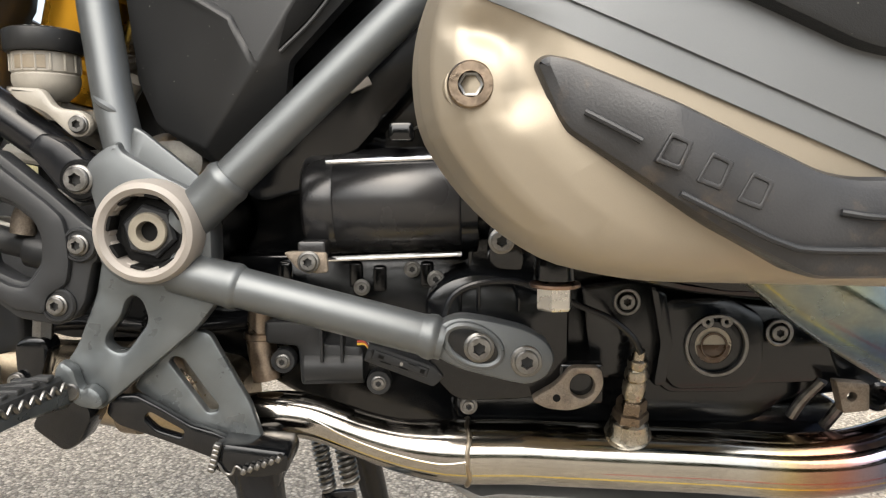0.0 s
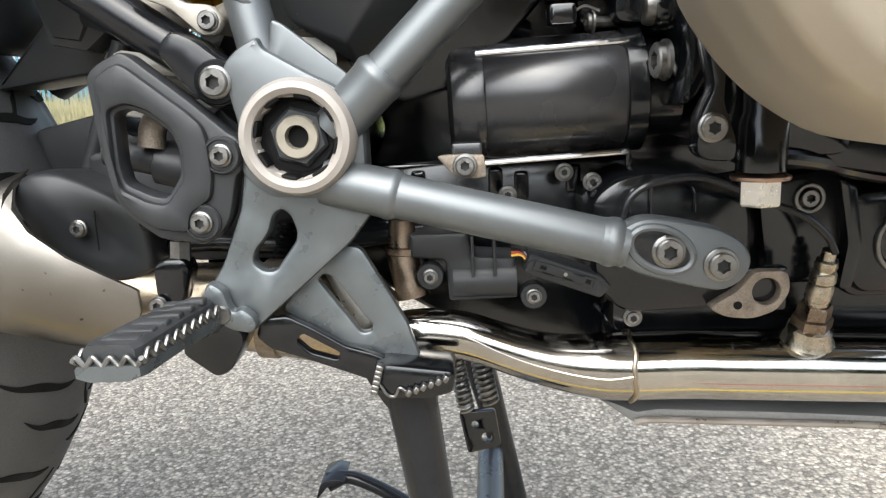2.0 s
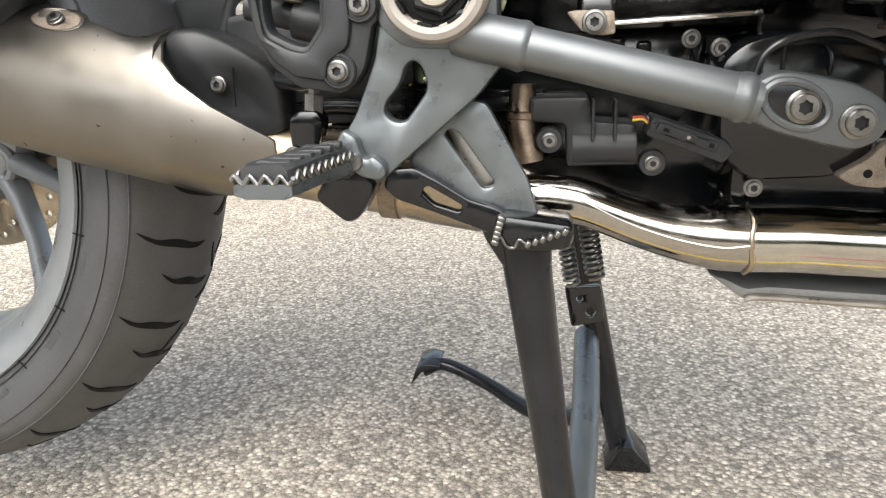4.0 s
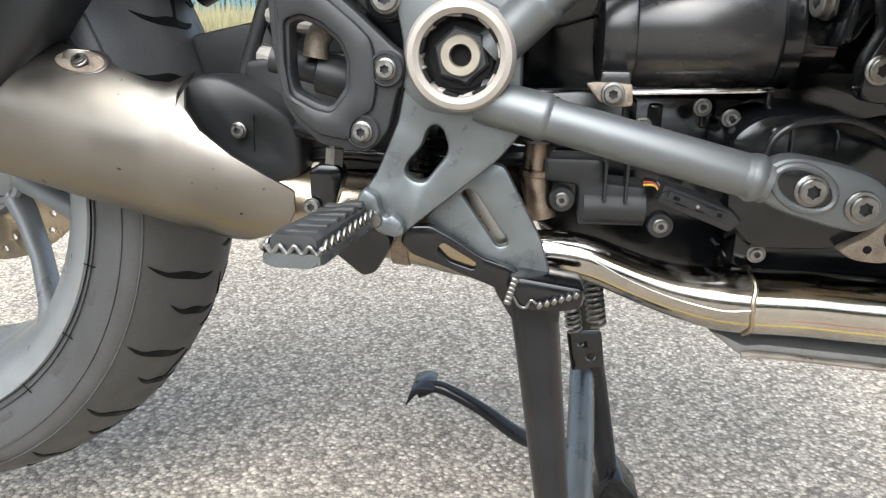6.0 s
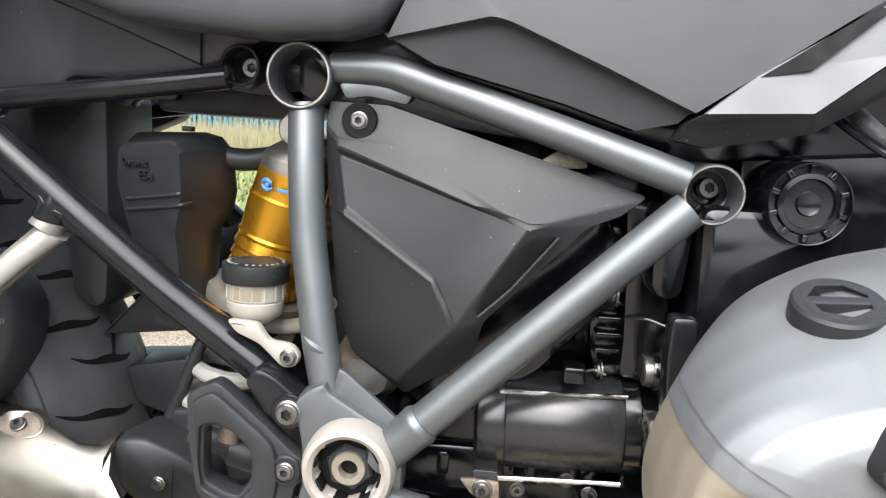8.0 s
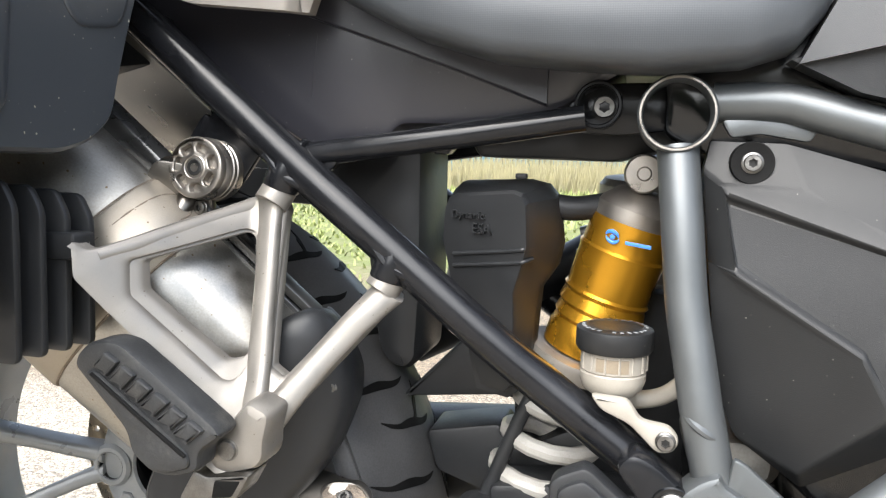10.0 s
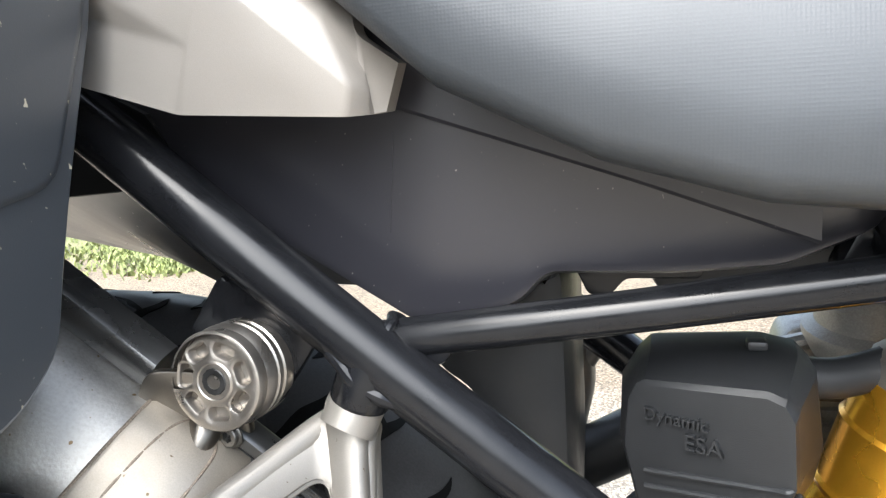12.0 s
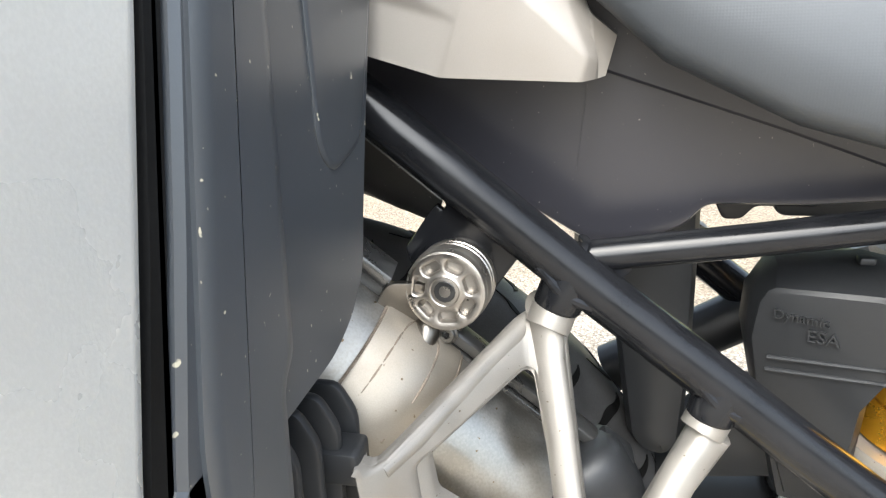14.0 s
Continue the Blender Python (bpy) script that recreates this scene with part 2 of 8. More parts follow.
def pipe_material():
    """Polished exhaust steel with straw, red and blue heat colours towards the front bend and brown deposits."""
    m = shade("heat_tinted_polished_steel", (0.44, 0.43, 0.405), 0.10, 1.0, 0.08, 30, 0.04, 500, dirt=0.12, dirt_scale=40, dirt_color=(0.16, 0.11, 0.06), rough_vary=0.05)
    n, l = m.node_tree.nodes, m.node_tree.links
    b = n["Principled BSDF"]
    src = b.inputs["Base Color"].links[0].from_socket
    co = n.new("ShaderNodeTexCoord")
    sep = n.new("ShaderNodeSeparateXYZ")
    l.new(co.outputs["Object"], sep.inputs[0])
    wob = n.new("ShaderNodeTexNoise")
    wob.inputs["Scale"].default_value = 22
    l.new(co.outputs["Object"], wob.inputs["Vector"])
    add = n.new("ShaderNodeMath")
    add.operation = "MULTIPLY_ADD"
    add.inputs[1].default_value = 0.05
    l.new(wob.outputs[0], add.inputs[0])
    l.new(sep.outputs[0], add.inputs[2])
    ramp = n.new("ShaderNodeValToRGB")
    span = n.new("ShaderNodeMapRange")
    span.inputs[1].default_value, span.inputs[2].default_value = 0.0, 0.55
    l.new(add.outputs[0], span.inputs[0])
    l.new(span.outputs[0], ramp.inputs[0])
    e = ramp.color_ramp.elements
    e[0].position, e[0].color = 0.0, (0.75, 0.62, 0.42, 1)
    e[1].position, e[1].color = 1.0, (0.5, 0.45, 0.3, 1)
    for p, c in ((0.12, (0.88, 0.78, 0.6, 1)), (0.17, (0.95, 0.78, 0.7, 1)), (0.22, (1, 0.97, 0.92, 1)), (0.74, (1, 0.98, 0.94, 1)),
                 (0.80, (1, 0.8, 0.45, 1)), (0.85, (0.8, 0.4, 0.3, 1)), (0.9, (0.35, 0.4, 0.6, 1)), (0.95, (0.6, 0.55, 0.4, 1))):
        s = e.new(p)
        s.color = c
    mix = n.new("ShaderNodeMix")
    mix.data_type, mix.blend_type = "RGBA", "MULTIPLY"
    mix.inputs[0].default_value = 1
    l.new(src, mix.inputs[6])
    l.new(ramp.outputs[0], mix.inputs[7])
    l.new(mix.outputs[2], b.inputs["Base Color"])
    return m


def header_material():
    """Header pipe burnt blue, gold and brown in patches."""
    m = shade("burnt_header_steel", (0.34, 0.34, 0.335), 0.24, 1.0, 0.1, 40, 0.1, 600, dirt=0.3, dirt_scale=30, dirt_color=(0.3, 0.16, 0.05))
    n, l = m.node_tree.nodes, m.node_tree.links
    b = n["Principled BSDF"]
    src = b.inputs["Base Color"].links[0].from_socket
    co = n.new("ShaderNodeTexCoord")
    wob = n.new("ShaderNodeTexNoise")
    wob.inputs["Scale"].default_value, wob.inputs["Detail"].default_value = 11, 7
    l.new(co.outputs["Object"], wob.inputs["Vector"])
    ramp = n.new("ShaderNodeValToRGB")
    l.new(wob.outputs[0], ramp.inputs[0])
    e = ramp.color_ramp.elements
    e[0].position, e[0].color = 0.3, (0.12, 0.2, 0.45, 1)
    e[1].position, e[1].color = 0.75, (0.75, 0.45, 0.2, 1)
    for p, c in ((0.42, (0.35, 0.5, 0.6, 1)), (0.52, (0.7, 0.75, 0.65, 1)), (0.62, (0.85, 0.72, 0.3, 1))):
        s = e.new(p)
        s.color = c
    mix = n.new("ShaderNodeMix")
    mix.data_type, mix.blend_type = "RGBA", "MULTIPLY"
    mix.inputs[0].default_value = 1
    l.new(src, mix.inputs[6])
    l.new(ramp.outputs[0], mix.inputs[7])
    l.new(mix.outputs[2], b.inputs["Base Color"])
    return m


def seat_material():
    """Grey-black seat vinyl with a fine woven grain."""
    m = shade("grained_seat_vinyl", (0.039, 0.0435, 0.049), 0.46, 0.0, 0.08, 20, 0.0, 1200, rough_vary=0.05)
    n, l = m.node_tree.nodes, m.node_tree.links
    b = n["Principled BSDF"]
    co = n.new("ShaderNodeTexCoord")
    vor = n.new("ShaderNodeTexVoronoi")
    vor.inputs["Scale"].default_value, vor.inputs["Randomness"].default_value = 800, 0.12
    vor.voronoi_dimensions = "2D"
    sep, flat = n.new("ShaderNodeSeparateXYZ"), n.new("ShaderNodeCombineXYZ")
    l.new(co.outputs["Object"], sep.inputs[0])
    l.new(sep.outputs[0], flat.inputs[0])
    l.new(sep.outputs[2], flat.inputs[1])
    l.new(flat.outputs[0], vor.inputs["Vector"])
    bp = n.new("ShaderNodeBump")
    bp.inputs["Strength"].default_value, bp.inputs["Distance"].default_value = 0.11, 0.0005
    l.new(vor.outputs["Distance"], bp.inputs["Height"])
    l.new(bp.outputs[0], b.inputs["Normal"])
    return m


def glass_material():
    m = bpy.data.materials.new("sight_glass")
    m.use_nodes = True
    b = m.node_tree.nodes["Principled BSDF"]
    b.inputs["Base Color"].default_value = (0.9, 0.85, 0.75, 1)
    b.inputs["Transmission Weight"].default_value = 1.0
    b.inputs["Roughness"].default_value = 0.03
    return m


def ground_material():
    """Worn asphalt of pale and dark chippings, darker and tanner away from the motorcycle, then grass."""
    m = bpy.data.materials.new("asphalt_and_verge")
    m.use_nodes = True
    n, l = m.node_tree.nodes, m.node_tree.links
    b = n["Principled BSDF"]
    co = n.new("ShaderNodeTexCoord")

    def tex(kind, scale, **kw):
        t = n.new(kind)
        t.inputs["Scale"].default_value = scale
        for k, v in kw.items():
            t.inputs[k].default_value = v
        l.new(co.outputs["Object"], t.inputs["Vector"])
        return t

    def ramp(sock, stops):
        r = n.new("ShaderNodeValToRGB")
        e = r.color_ramp.elements
        e[0].position, e[0].color = stops[0][0], (*stops[0][1], 1)
        e[1].position, e[1].color = stops[-1][0], (*stops[-1][1], 1)
        for p, c in stops[1:-1]:
            s = e.new(p)
            s.color = (*c, 1)
        l.new(sock, r.inputs[0])
        return r

    def mix(fac, a, c, how="MIX"):
        x = n.new("ShaderNodeMix")
        x.data_type, x.blend_type = "RGBA", how
        if isinstance(fac, float):
            x.inputs[0].default_value = fac
        else:
            l.new(fac, x.inputs[0])
        for sock, v in ((x.inputs[6], a), (x.inputs[7], c)):
            if isinstance(v, tuple):
                sock.default_value = (*v, 1)
            else:
                l.new(v, sock)
        return x.outputs[2]

    stones = tex("ShaderNodeTexVoronoi", 190, Randomness=1.0)
    tone = n.new("ShaderNodeSeparateColor")
    l.new(stones.outputs["Color"], tone.inputs[0])
    chips = ramp(tone.outputs[0], ((0.0, (0.21, 0.187, 0.156)), (0.35, (0.36, 0.322, 0.268)), (0.6, (0.47, 0.421, 0.35)), (0.85, (0.58, 0.52, 0.432)), (1.0, (0.76, 0.69, 0.58))))
    gap = ramp(stones.outputs["Distance"], ((0.3, (1, 1, 1)), (0.75, (0.48, 0.465, 0.445))))
    small = tex("ShaderNodeTexNoise", 420, Detail=4.0)
    patch = tex("ShaderNodeTexNoise", 1.7, Detail=6.0)
    base = mix(0.85, chips.outputs[0], gap.outputs[0], "MULTIPLY")
    base = mix(0.5, base, ramp(small.outputs[0], ((0.3, (0.55, 0.55, 0.55)), (0.7, (1.3, 1.28, 1.25)))).outputs[0], "MULTIPLY")
    base = mix(0.8, base, ramp(patch.outputs[0], ((0.35, (0.8, 0.79, 0.78)), (0.7, (1.15, 1.12, 1.07)))).outputs[0], "MULTIPLY")
    sep = n.new("ShaderNodeSeparateXYZ")
    l.new(co.outputs["Object"], sep.inputs[0])
    edge_noise = tex("ShaderNodeTexNoise", 1.1, Detail=8.0, Roughness=0.7)
    edge = n.new("ShaderNodeMath")
    edge.operation = "MULTIPLY_ADD"
    edge.inputs[1].default_value = 2.4
    l.new(edge_noise.outputs[0], edge.inputs[0])
    l.new(sep.outputs[1], edge.inputs[2])
    verge = n.new("ShaderNodeMapRange")
    verge.inputs[1].default_value, verge.inputs[2].default_value = 4.5, 5.3
    l.new(edge.outputs[0], verge.inputs[0])
    far_tan = n.new("ShaderNodeMapRange")
    far_tan.inputs[1].default_value, far_tan.inputs[2].default_value = 2.3, 3.0
    l.new(edge.outputs[0], far_tan.inputs[0])
    base = mix(far_tan.outputs[0], base, mix(1.0, base, (0.66, 0.6, 0.52), "MULTIPLY"))
    turf = tex("ShaderNodeTexNoise", 9, Detail=10.0, Roughness=0.75)
    grass = ramp(turf.outputs[0], ((0.3, (0.09, 0.12, 0.03)), (0.5, (0.15, 0.17, 0.055)), (0.6, (0.2, 0.19, 0.095)), (0.72, (0.27, 0.235, 0.16))))
    l.new(mix(verge.outputs[0], base, grass.outputs[0]), b.inputs["Base Color"])
    b.inputs["Roughness"].default_value = 0.82
    height = n.new("ShaderNodeMath")
    height.operation = "MULTIPLY_ADD"
    height.inputs[1].default_value = -1.0
    l.new(stones.outputs["Distance"], height.inputs[0])
    l.new(small.outputs[0], height.inputs[2])
    bp = n.new("ShaderNodeBump")
    bp.inputs["Strength"].default_value, bp.inputs["Distance"].default_value = 0.8, 0.004
    l.new(height.outputs[0], bp.inputs["Height"])
    l.new(bp.outputs[0], b.inputs["Normal"])
    return m


PIPE, HEADER, SEAT_VINYL, GLASS = pipe_material(), header_material(), seat_material(), glass_material()
GRASS_MAT = shade("grass_blades", (0.19, 0.22, 0.075), 0.7, 0.0, 0.55, 3, 0.0, 30)
STRAW_MAT = shade("dry_grass_stalks", (0.2, 0.18, 0.095), 0.7, 0.0, 0.4, 3)
FENCE_MAT = shade("blue_green_fence_paint", (0.045, 0.14, 0.19), 0.5, 0.0, 0.2, 2)
HEDGE_MAT = shade("far_hedge_leaves", (0.05, 0.08, 0.03), 0.8, 0.0, 0.6, 3)
RED_PAINT = shade("faded_red_paint", (0.36, 0.06, 0.05), 0.5, 0.0, 0.15, 2)
YELLOW_PAINT = shade("yellow_road_paint", (0.65, 0.45, 0.06), 0.7, 0.0, 0.2, 8)


# ---- builders ----
def V(*a):
    return Vector(a)


def base_of(parent):
    return parent.location if parent.data is None else V(0, 0, 0)


def link(name, me, parent=None, label="", at=None):
    ob = new(name, me)
    if parent is not None:
        ob.parent = parent
        ob.matrix_parent_inverse = Matrix.Translation(-base_of(parent))
    if at is not None:
        ob.matrix_basis = at
    if label:
        ob["label"] = label
    return ob


def mesh_of(name, bm, mats, sharp=32):
    me = bpy.data.meshes.new(name)
    bmesh.ops.remove_doubles(bm, verts=bm.verts, dist=1e-6)
    bmesh.ops.recalc_face_normals(bm, faces=bm.faces)
    for f in bm.faces:
        f.smooth = True
    bm.to_mesh(me)
    bm.free()
    me.set_sharp_from_angle(angle=radians(sharp))
    for mt in (mats if isinstance(mats, (list, tuple)) else [mats]):
        me.materials.append(mt)
    return me


def part(name, bm, mat, parent=None, label="", sharp=32, at=None):
    """Links a bmesh as one mesh object under a thing or under a part."""
    return link(name, mesh_of(name, bm, mat, sharp), parent, label, at)


def fillet(pts, r, n=4):
    """Rounds the corners of a closed outline."""
    out = []
    for i, p in enumerate(pts):
        p, a, c = Vector(p), Vector(pts[i - 1]), Vector(pts[(i + 1) % len(pts)])
        u, v = a - p, c - p
        k = min(r, u.length * 0.45, v.length * 0.45)
        s, e = p + u.normalized() * k, p + v.normalized() * k
        for j in range(n + 1):
            t = j / n
            out.append((1 - t) ** 2 * s + 2 * t * (1 - t) * p + t * t * e)
    return out


def circle2(x, z, r, n=24, start=0.0):
    return [Vector((x + r * math.cos(start + 2 * math.pi * i / n), z + r * math.sin(start + 2 * math.pi * i / n))) for i in range(n)]


def inset(loop, d):
    """The outline moved inwards by d (loops run either way)."""
    area = sum(loop[i - 1].x * loop[i].y - loop[i].x * loop[i - 1].y for i in range(len(loop)))
    s = 1 if area > 0 else -1
    out = []
    for i, p in enumerate(loop):
        a, c = loop[i - 1], loop[(i + 1) % len(loop)]
        u, v = (p - a), (c - p)
        u = u.normalized() if u.length > 1e-9 else v.normalized()
        v = v.normalized() if v.length > 1e-9 else u
        nrm = Vector((-(u.y + v.y), u.x + v.x)) * s
        ln = nrm.length
        nrm = nrm / ln if ln > 1e-6 else Vector((-u.y, u.x)) * s
        out.append(p + nrm * d / max(0.5, ln / 2))
    return out


def prism(outline, y0, y1, holes=(), r=0.004, bevel=0.0015, bm=None, rh=None):
    """A slab: an outline in x and z, with holes, between two values of y, its rims rounded."""
    bm = bm or bmesh.new()
    loops = [(fillet(outline, r) if r else [Vector(p) for p in outline], 1)]
    for h in holes:
        loops.append((fillet(h, r if rh is None else rh) if r else [Vector(p) for p in h], -1))
    s = 1 if y1 > y0 else -1
    caps = ([], [])
    for loop, sign in loops:
        rings = []
        for y, d in ((y0, bevel), (y0 + s * 0.3 * bevel, 0.3 * bevel), (y0 + s * bevel, 0), (y1 - s * bevel, 0), (y1 - s * 0.3 * bevel, 0.3 * bevel), (y1, bevel)):
            flat = inset(loop, d * sign) if d else loop
            rings.append([bm.verts.new((p.x, y, p.y)) for p in flat])
        for a, c in zip(rings, rings[1:]):
            for i in range(len(a)):
                bm.faces.new((a[i - 1], a[i], c[i], c[i - 1]))
        for ring, cap in ((rings[0], caps[0]), (rings[-1], caps[1])):
            for i in range(len(ring)):
                cap.append(bm.edges.get((ring[i - 1], ring[i])))
    for cap in caps:
        bmesh.ops.triangle_fill(bm, edges=cap, use_beauty=True, use_dissolve=False)
    return bm


def warp(bm, f):
    for v in bm.verts:
        v.co = f(v.co)
    return bm


def glide(path, sub):
    """A smooth line through the points (Catmull-Rom)."""
    p = [Vector(q) for q in path]
    if len(p) < 3:
        return p
    p = [2 * p[0] - p[1]] + p + [2 * p[-1] - p[-2]]
    out = []
    for i in range(1, len(p) - 2):
        for k in range(sub):
            t = k / sub
            a, b, c, d = p[i - 1:i + 3]
            out.append(0.5 * (2 * b + (c - a) * t + (2 * a - 5 * b + 4 * c - d) * t * t + (3 * b - a - 3 * c + d) * t ** 3))
    return out + [p[-2]]


def sweep(path, r, seg=16, sub=6, cap=True, bm=None, flat=1.0):
    """A round bar along a smooth path; r may be a list of radii along it."""
    bm = bm or bmesh.new()
    pts = glide(path, sub)
    n = len(pts)
    up = None
    rings = []
    for i, p in enumerate(pts):
        d = (pts[min(i + 1, n - 1)] - pts[max(i - 1, 0)]).normalized()
        if up is None:
            up = d.orthogonal().normalized()
        up = (up - d * up.dot(d)).normalized()
        side = d.cross(up)
        if isinstance(r, (list, tuple)):
            q = i / (n - 1) * (len(r) - 1)
            k = min(int(q), len(r) - 2)
            rad = r[k] + (r[k + 1] - r[k]) * (q - k)
        else:
            rad = r
        rings.append([bm.verts.new(p + rad * (math.cos(2 * math.pi * j / seg) * up + flat * math.sin(2 * math.pi * j / seg) * side)) for j in range(seg)])
    for a, c in zip(rings, rings[1:]):
        for j in range(seg):
            bm.faces.new((a[j - 1], a[j], c[j], c[j - 1]))
    if cap:
        bm.faces.new(rings[0])
        bm.faces.new(rings[-1])
    return bm


def lathe(profile, centre, axis=(0, 1, 0), seg=32, bm=None, start=0.0):
    """Turns a profile of (radius, distance along the axis) about the axis through centre."""
    bm = bm or bmesh.new()
    c, d = Vector(centre), Vector(axis).normalized()
    u = d.orthogonal().normalized() if abs(d.y) < 0.99 else V(1, 0, 0)
    w = d.cross(u)
    rings = []
    for r, h in profile:
        if r < 1e-7:
            rings.append([bm.verts.new(c + d * h)])
        else:
            rings.append([bm.verts.new(c + d * h + r * (math.cos(start + 2 * math.pi * j / seg) * u + math.sin(start + 2 * math.pi * j / seg) * w)) for j in range(seg)])
    for a, b in zip(rings, rings[1:]):
        for j in range(seg):
            if len(a) == 1 and len(b) == 1:
                continue
            if len(a) == 1:
                bm.faces.new((a[0], b[j], b[j - 1]))
            elif len(b) == 1:
                bm.faces.new((a[j - 1], a[j], b[0]))
            else:
                bm.faces.new((a[j - 1], a[j], b[j], b[j - 1]))
    if min(len(rings[0]), len(rings[-1])) > 1 and abs(profile[0][1] - profile[-1][1]) > 1e-5:
        for ring in (rings[0], rings[-1]):
            bm.faces.new(ring)
    return bm


def loft(sections, cap=True, closed=True, bm=None):
    """A skin over rings of points of equal number."""
    bm = bm or bmesh.new()
    rings = [[bm.verts.new(p) for p in s] for s in sections]
    n = len(rings[0])
    for a, c in zip(rings, rings[1:]):
        for j in range(0 if closed else 1, n):
            bm.faces.new((a[j - 1], a[j], c[j], c[j - 1]))
    if cap and closed:
        bm.faces.new(rings[0])
        bm.faces.new(rings[-1])
    return bm


def oval(c, u, v, a, b, n=28, power=2.6):
    """A rounded-square ring round c in the plane of u and v."""
    out = []
    for i in range(n):
        t = 2 * math.pi * i / n
        x, y = math.cos(t), math.sin(t)
        out.append(Vector(c) + Vector(u) * a * math.copysign(abs(x) ** (2 / power), x) + Vector(v) * b * math.copysign(abs(y) ** (2 / power), y))
    return out


def sheet(rows, thick, bm=None):
    """A curved panel from rows of points, given a thickness away from the viewer's side (+y)."""
    bm = bm or bmesh.new()
    front = [[bm.verts.new(p) for p in r] for r in rows]
    back = [[bm.verts.new(Vector(p) + V(0, thick, 0)) for p in r] for r in rows]
    m, n = len(rows), len(rows[0])
    for i in range(m - 1):
        for j in range(n - 1):
            bm.faces.new((front[i][j], front[i][j + 1], front[i + 1][j + 1], front[i + 1][j]))
            bm.faces.new((back[i][j], back[i + 1][j], back[i + 1][j + 1], back[i][j + 1]))
    rim = [(i, 0) for i in range(m)] + [(m - 1, j) for j in range(1, n)] + [(i, n - 1) for i in range(m - 2, -1, -1)] + [(0, j) for j in range(n - 2, 0, -1)]
    for (a, b), (c, d) in zip(rim, rim[1:] + rim[:1]):
        bm.faces.new((front[a][b], front[c][d], back[c][d], back[a][b]))
    return bm


def panel(points, faces, thick, crease=0.003):
    """A faceted moulded panel: named corners, faces between them, soft creases, and a rim that turns back."""
    bm = bmesh.new()
    vs = {k: bm.verts.new(p) for k, p in points.items()}
    for f in faces:
        bm.faces.new([vs[k] for k in f.split()])
    inner = [e for e in bm.edges if len(e.link_faces) == 2]
    if crease:
        bmesh.ops.bevel(bm, geom=inner, offset=crease, segments=3, profile=0.5, affect="EDGES", clamp_overlap=True)
    rim = [e for e in bm.edges if len(e.link_faces) == 1]
    ext = bmesh.ops.extrude_edge_only(bm, edges=rim)
    for v in [g for g in ext["geom"] if isinstance(g, bmesh.types.BMVert)]:
        v.co.y += thick
    return bm


def box(x0, x1, y0, y1, z0, z1, b=0.002):
    return prism([(x0, z0), (x1, z0), (x1, z1), (x0, z1)], y0, y1, r=b * 1.5, bevel=b)


BOLTS = {}


def bolt_mesh(r, flange):
    """A flanged bolt head with a star socket; it faces -y, its seat at y = 0."""
    key = (r, flange)
    if key not in BOLTS:
        h = r * 0.75
        prof = [(r * 0.62, -h - 0.0001)]
        bm = bmesh.new()
        body = [(r * flange, 0), (r * flange, -r * 0.22), (r * flange * 0.93, -r * 0.3), (r, -r * 0.34), (r, -h * 0.85), (r * 0.9, -h)]
        rings = []
        for q, d in body:
            rings.append([bm.verts.new((q * math.cos(2 * math.pi * j / 24), d, q * math.sin(2 * math.pi * j / 24))) for j in range(24)])
        for a, c in zip(rings, rings[1:]):
            for j in range(24):
                bm.faces.new((a[j - 1], a[j], c[j], c[j - 1]))
        star = lambda d: [bm.verts.new(((0.56 if j % 2 else 0.43) * r * math.cos(math.pi * j / 6), d, (0.56 if j % 2 else 0.43) * r * math.sin(math.pi * j / 6))) for j in range(12)]
        s0, s1 = star(-h), star(-h * 0.3)
        for j in range(12):
            bm.faces.new((s0[j - 1], s0[j], s1[j], s1[j - 1]))
        bm.faces.new(s1).material_index = 1
        edges = [bm.edges.get((rings[-1][j - 1], rings[-1][j])) for j in range(24)] + [bm.edges.get((s0[j - 1], s0[j])) for j in range(12)]
        bmesh.ops.triangle_fill(bm, edges=edges, use_beauty=True)
        BOLTS[key] = mesh_of("bolt", bm, [STEEL, SOCKET], 30)
    return BOLTS[key]


def bolt(parent, x, y, z, r=0.0085, flange=1.25, turn=(0, 0, 0)):
    return link("bolt", bolt_mesh(r, flange), parent, "", pose(x, y, z, *turn))


def spring_coil(top, bottom, radius, wire, turns, seg=10):
    a, b = Vector(top), Vector(bottom)
    d = (b - a).normalized()
    u = d.orthogonal().normalized()
    w = d.cross(u)
    n = int(turns * 14)
    path = [a + (b - a) * i / n + radius * (math.cos(2 * math.pi * turns * i / n) * u + math.sin(2 * math.pi * turns * i / n) * w) for i in range(n + 1)]
    return sweep(path, wire, seg, 1)


def words(text, size, depth):
    """Raised letters as a mesh, from Blender's own font."""
    cu = bpy.data.curves.new("letters", "FONT")
    cu.body, cu.size, cu.extrude, cu.align_x = text, size, depth, "LEFT"
    cu.resolution_u = 3
    tmp = bpy.data.objects.new("letters", cu)
    scene.collection.objects.link(tmp)
    bpy.context.view_layer.update()
    me = bpy.data.meshes.new_from_object(tmp.evaluated_get(bpy.context.evaluated_depsgraph_get()))
    bpy.data.objects.remove(tmp)
    return me


# ---- ground and distance ----
bm = bmesh.new()
bmesh.ops.create_grid(bm, x_segments=1, y_segments=1, size=400)
ground = tagged(part("ground", bm, ground_material()), "worn grey asphalt running into a rough grass verge", "ground", kind="structure")

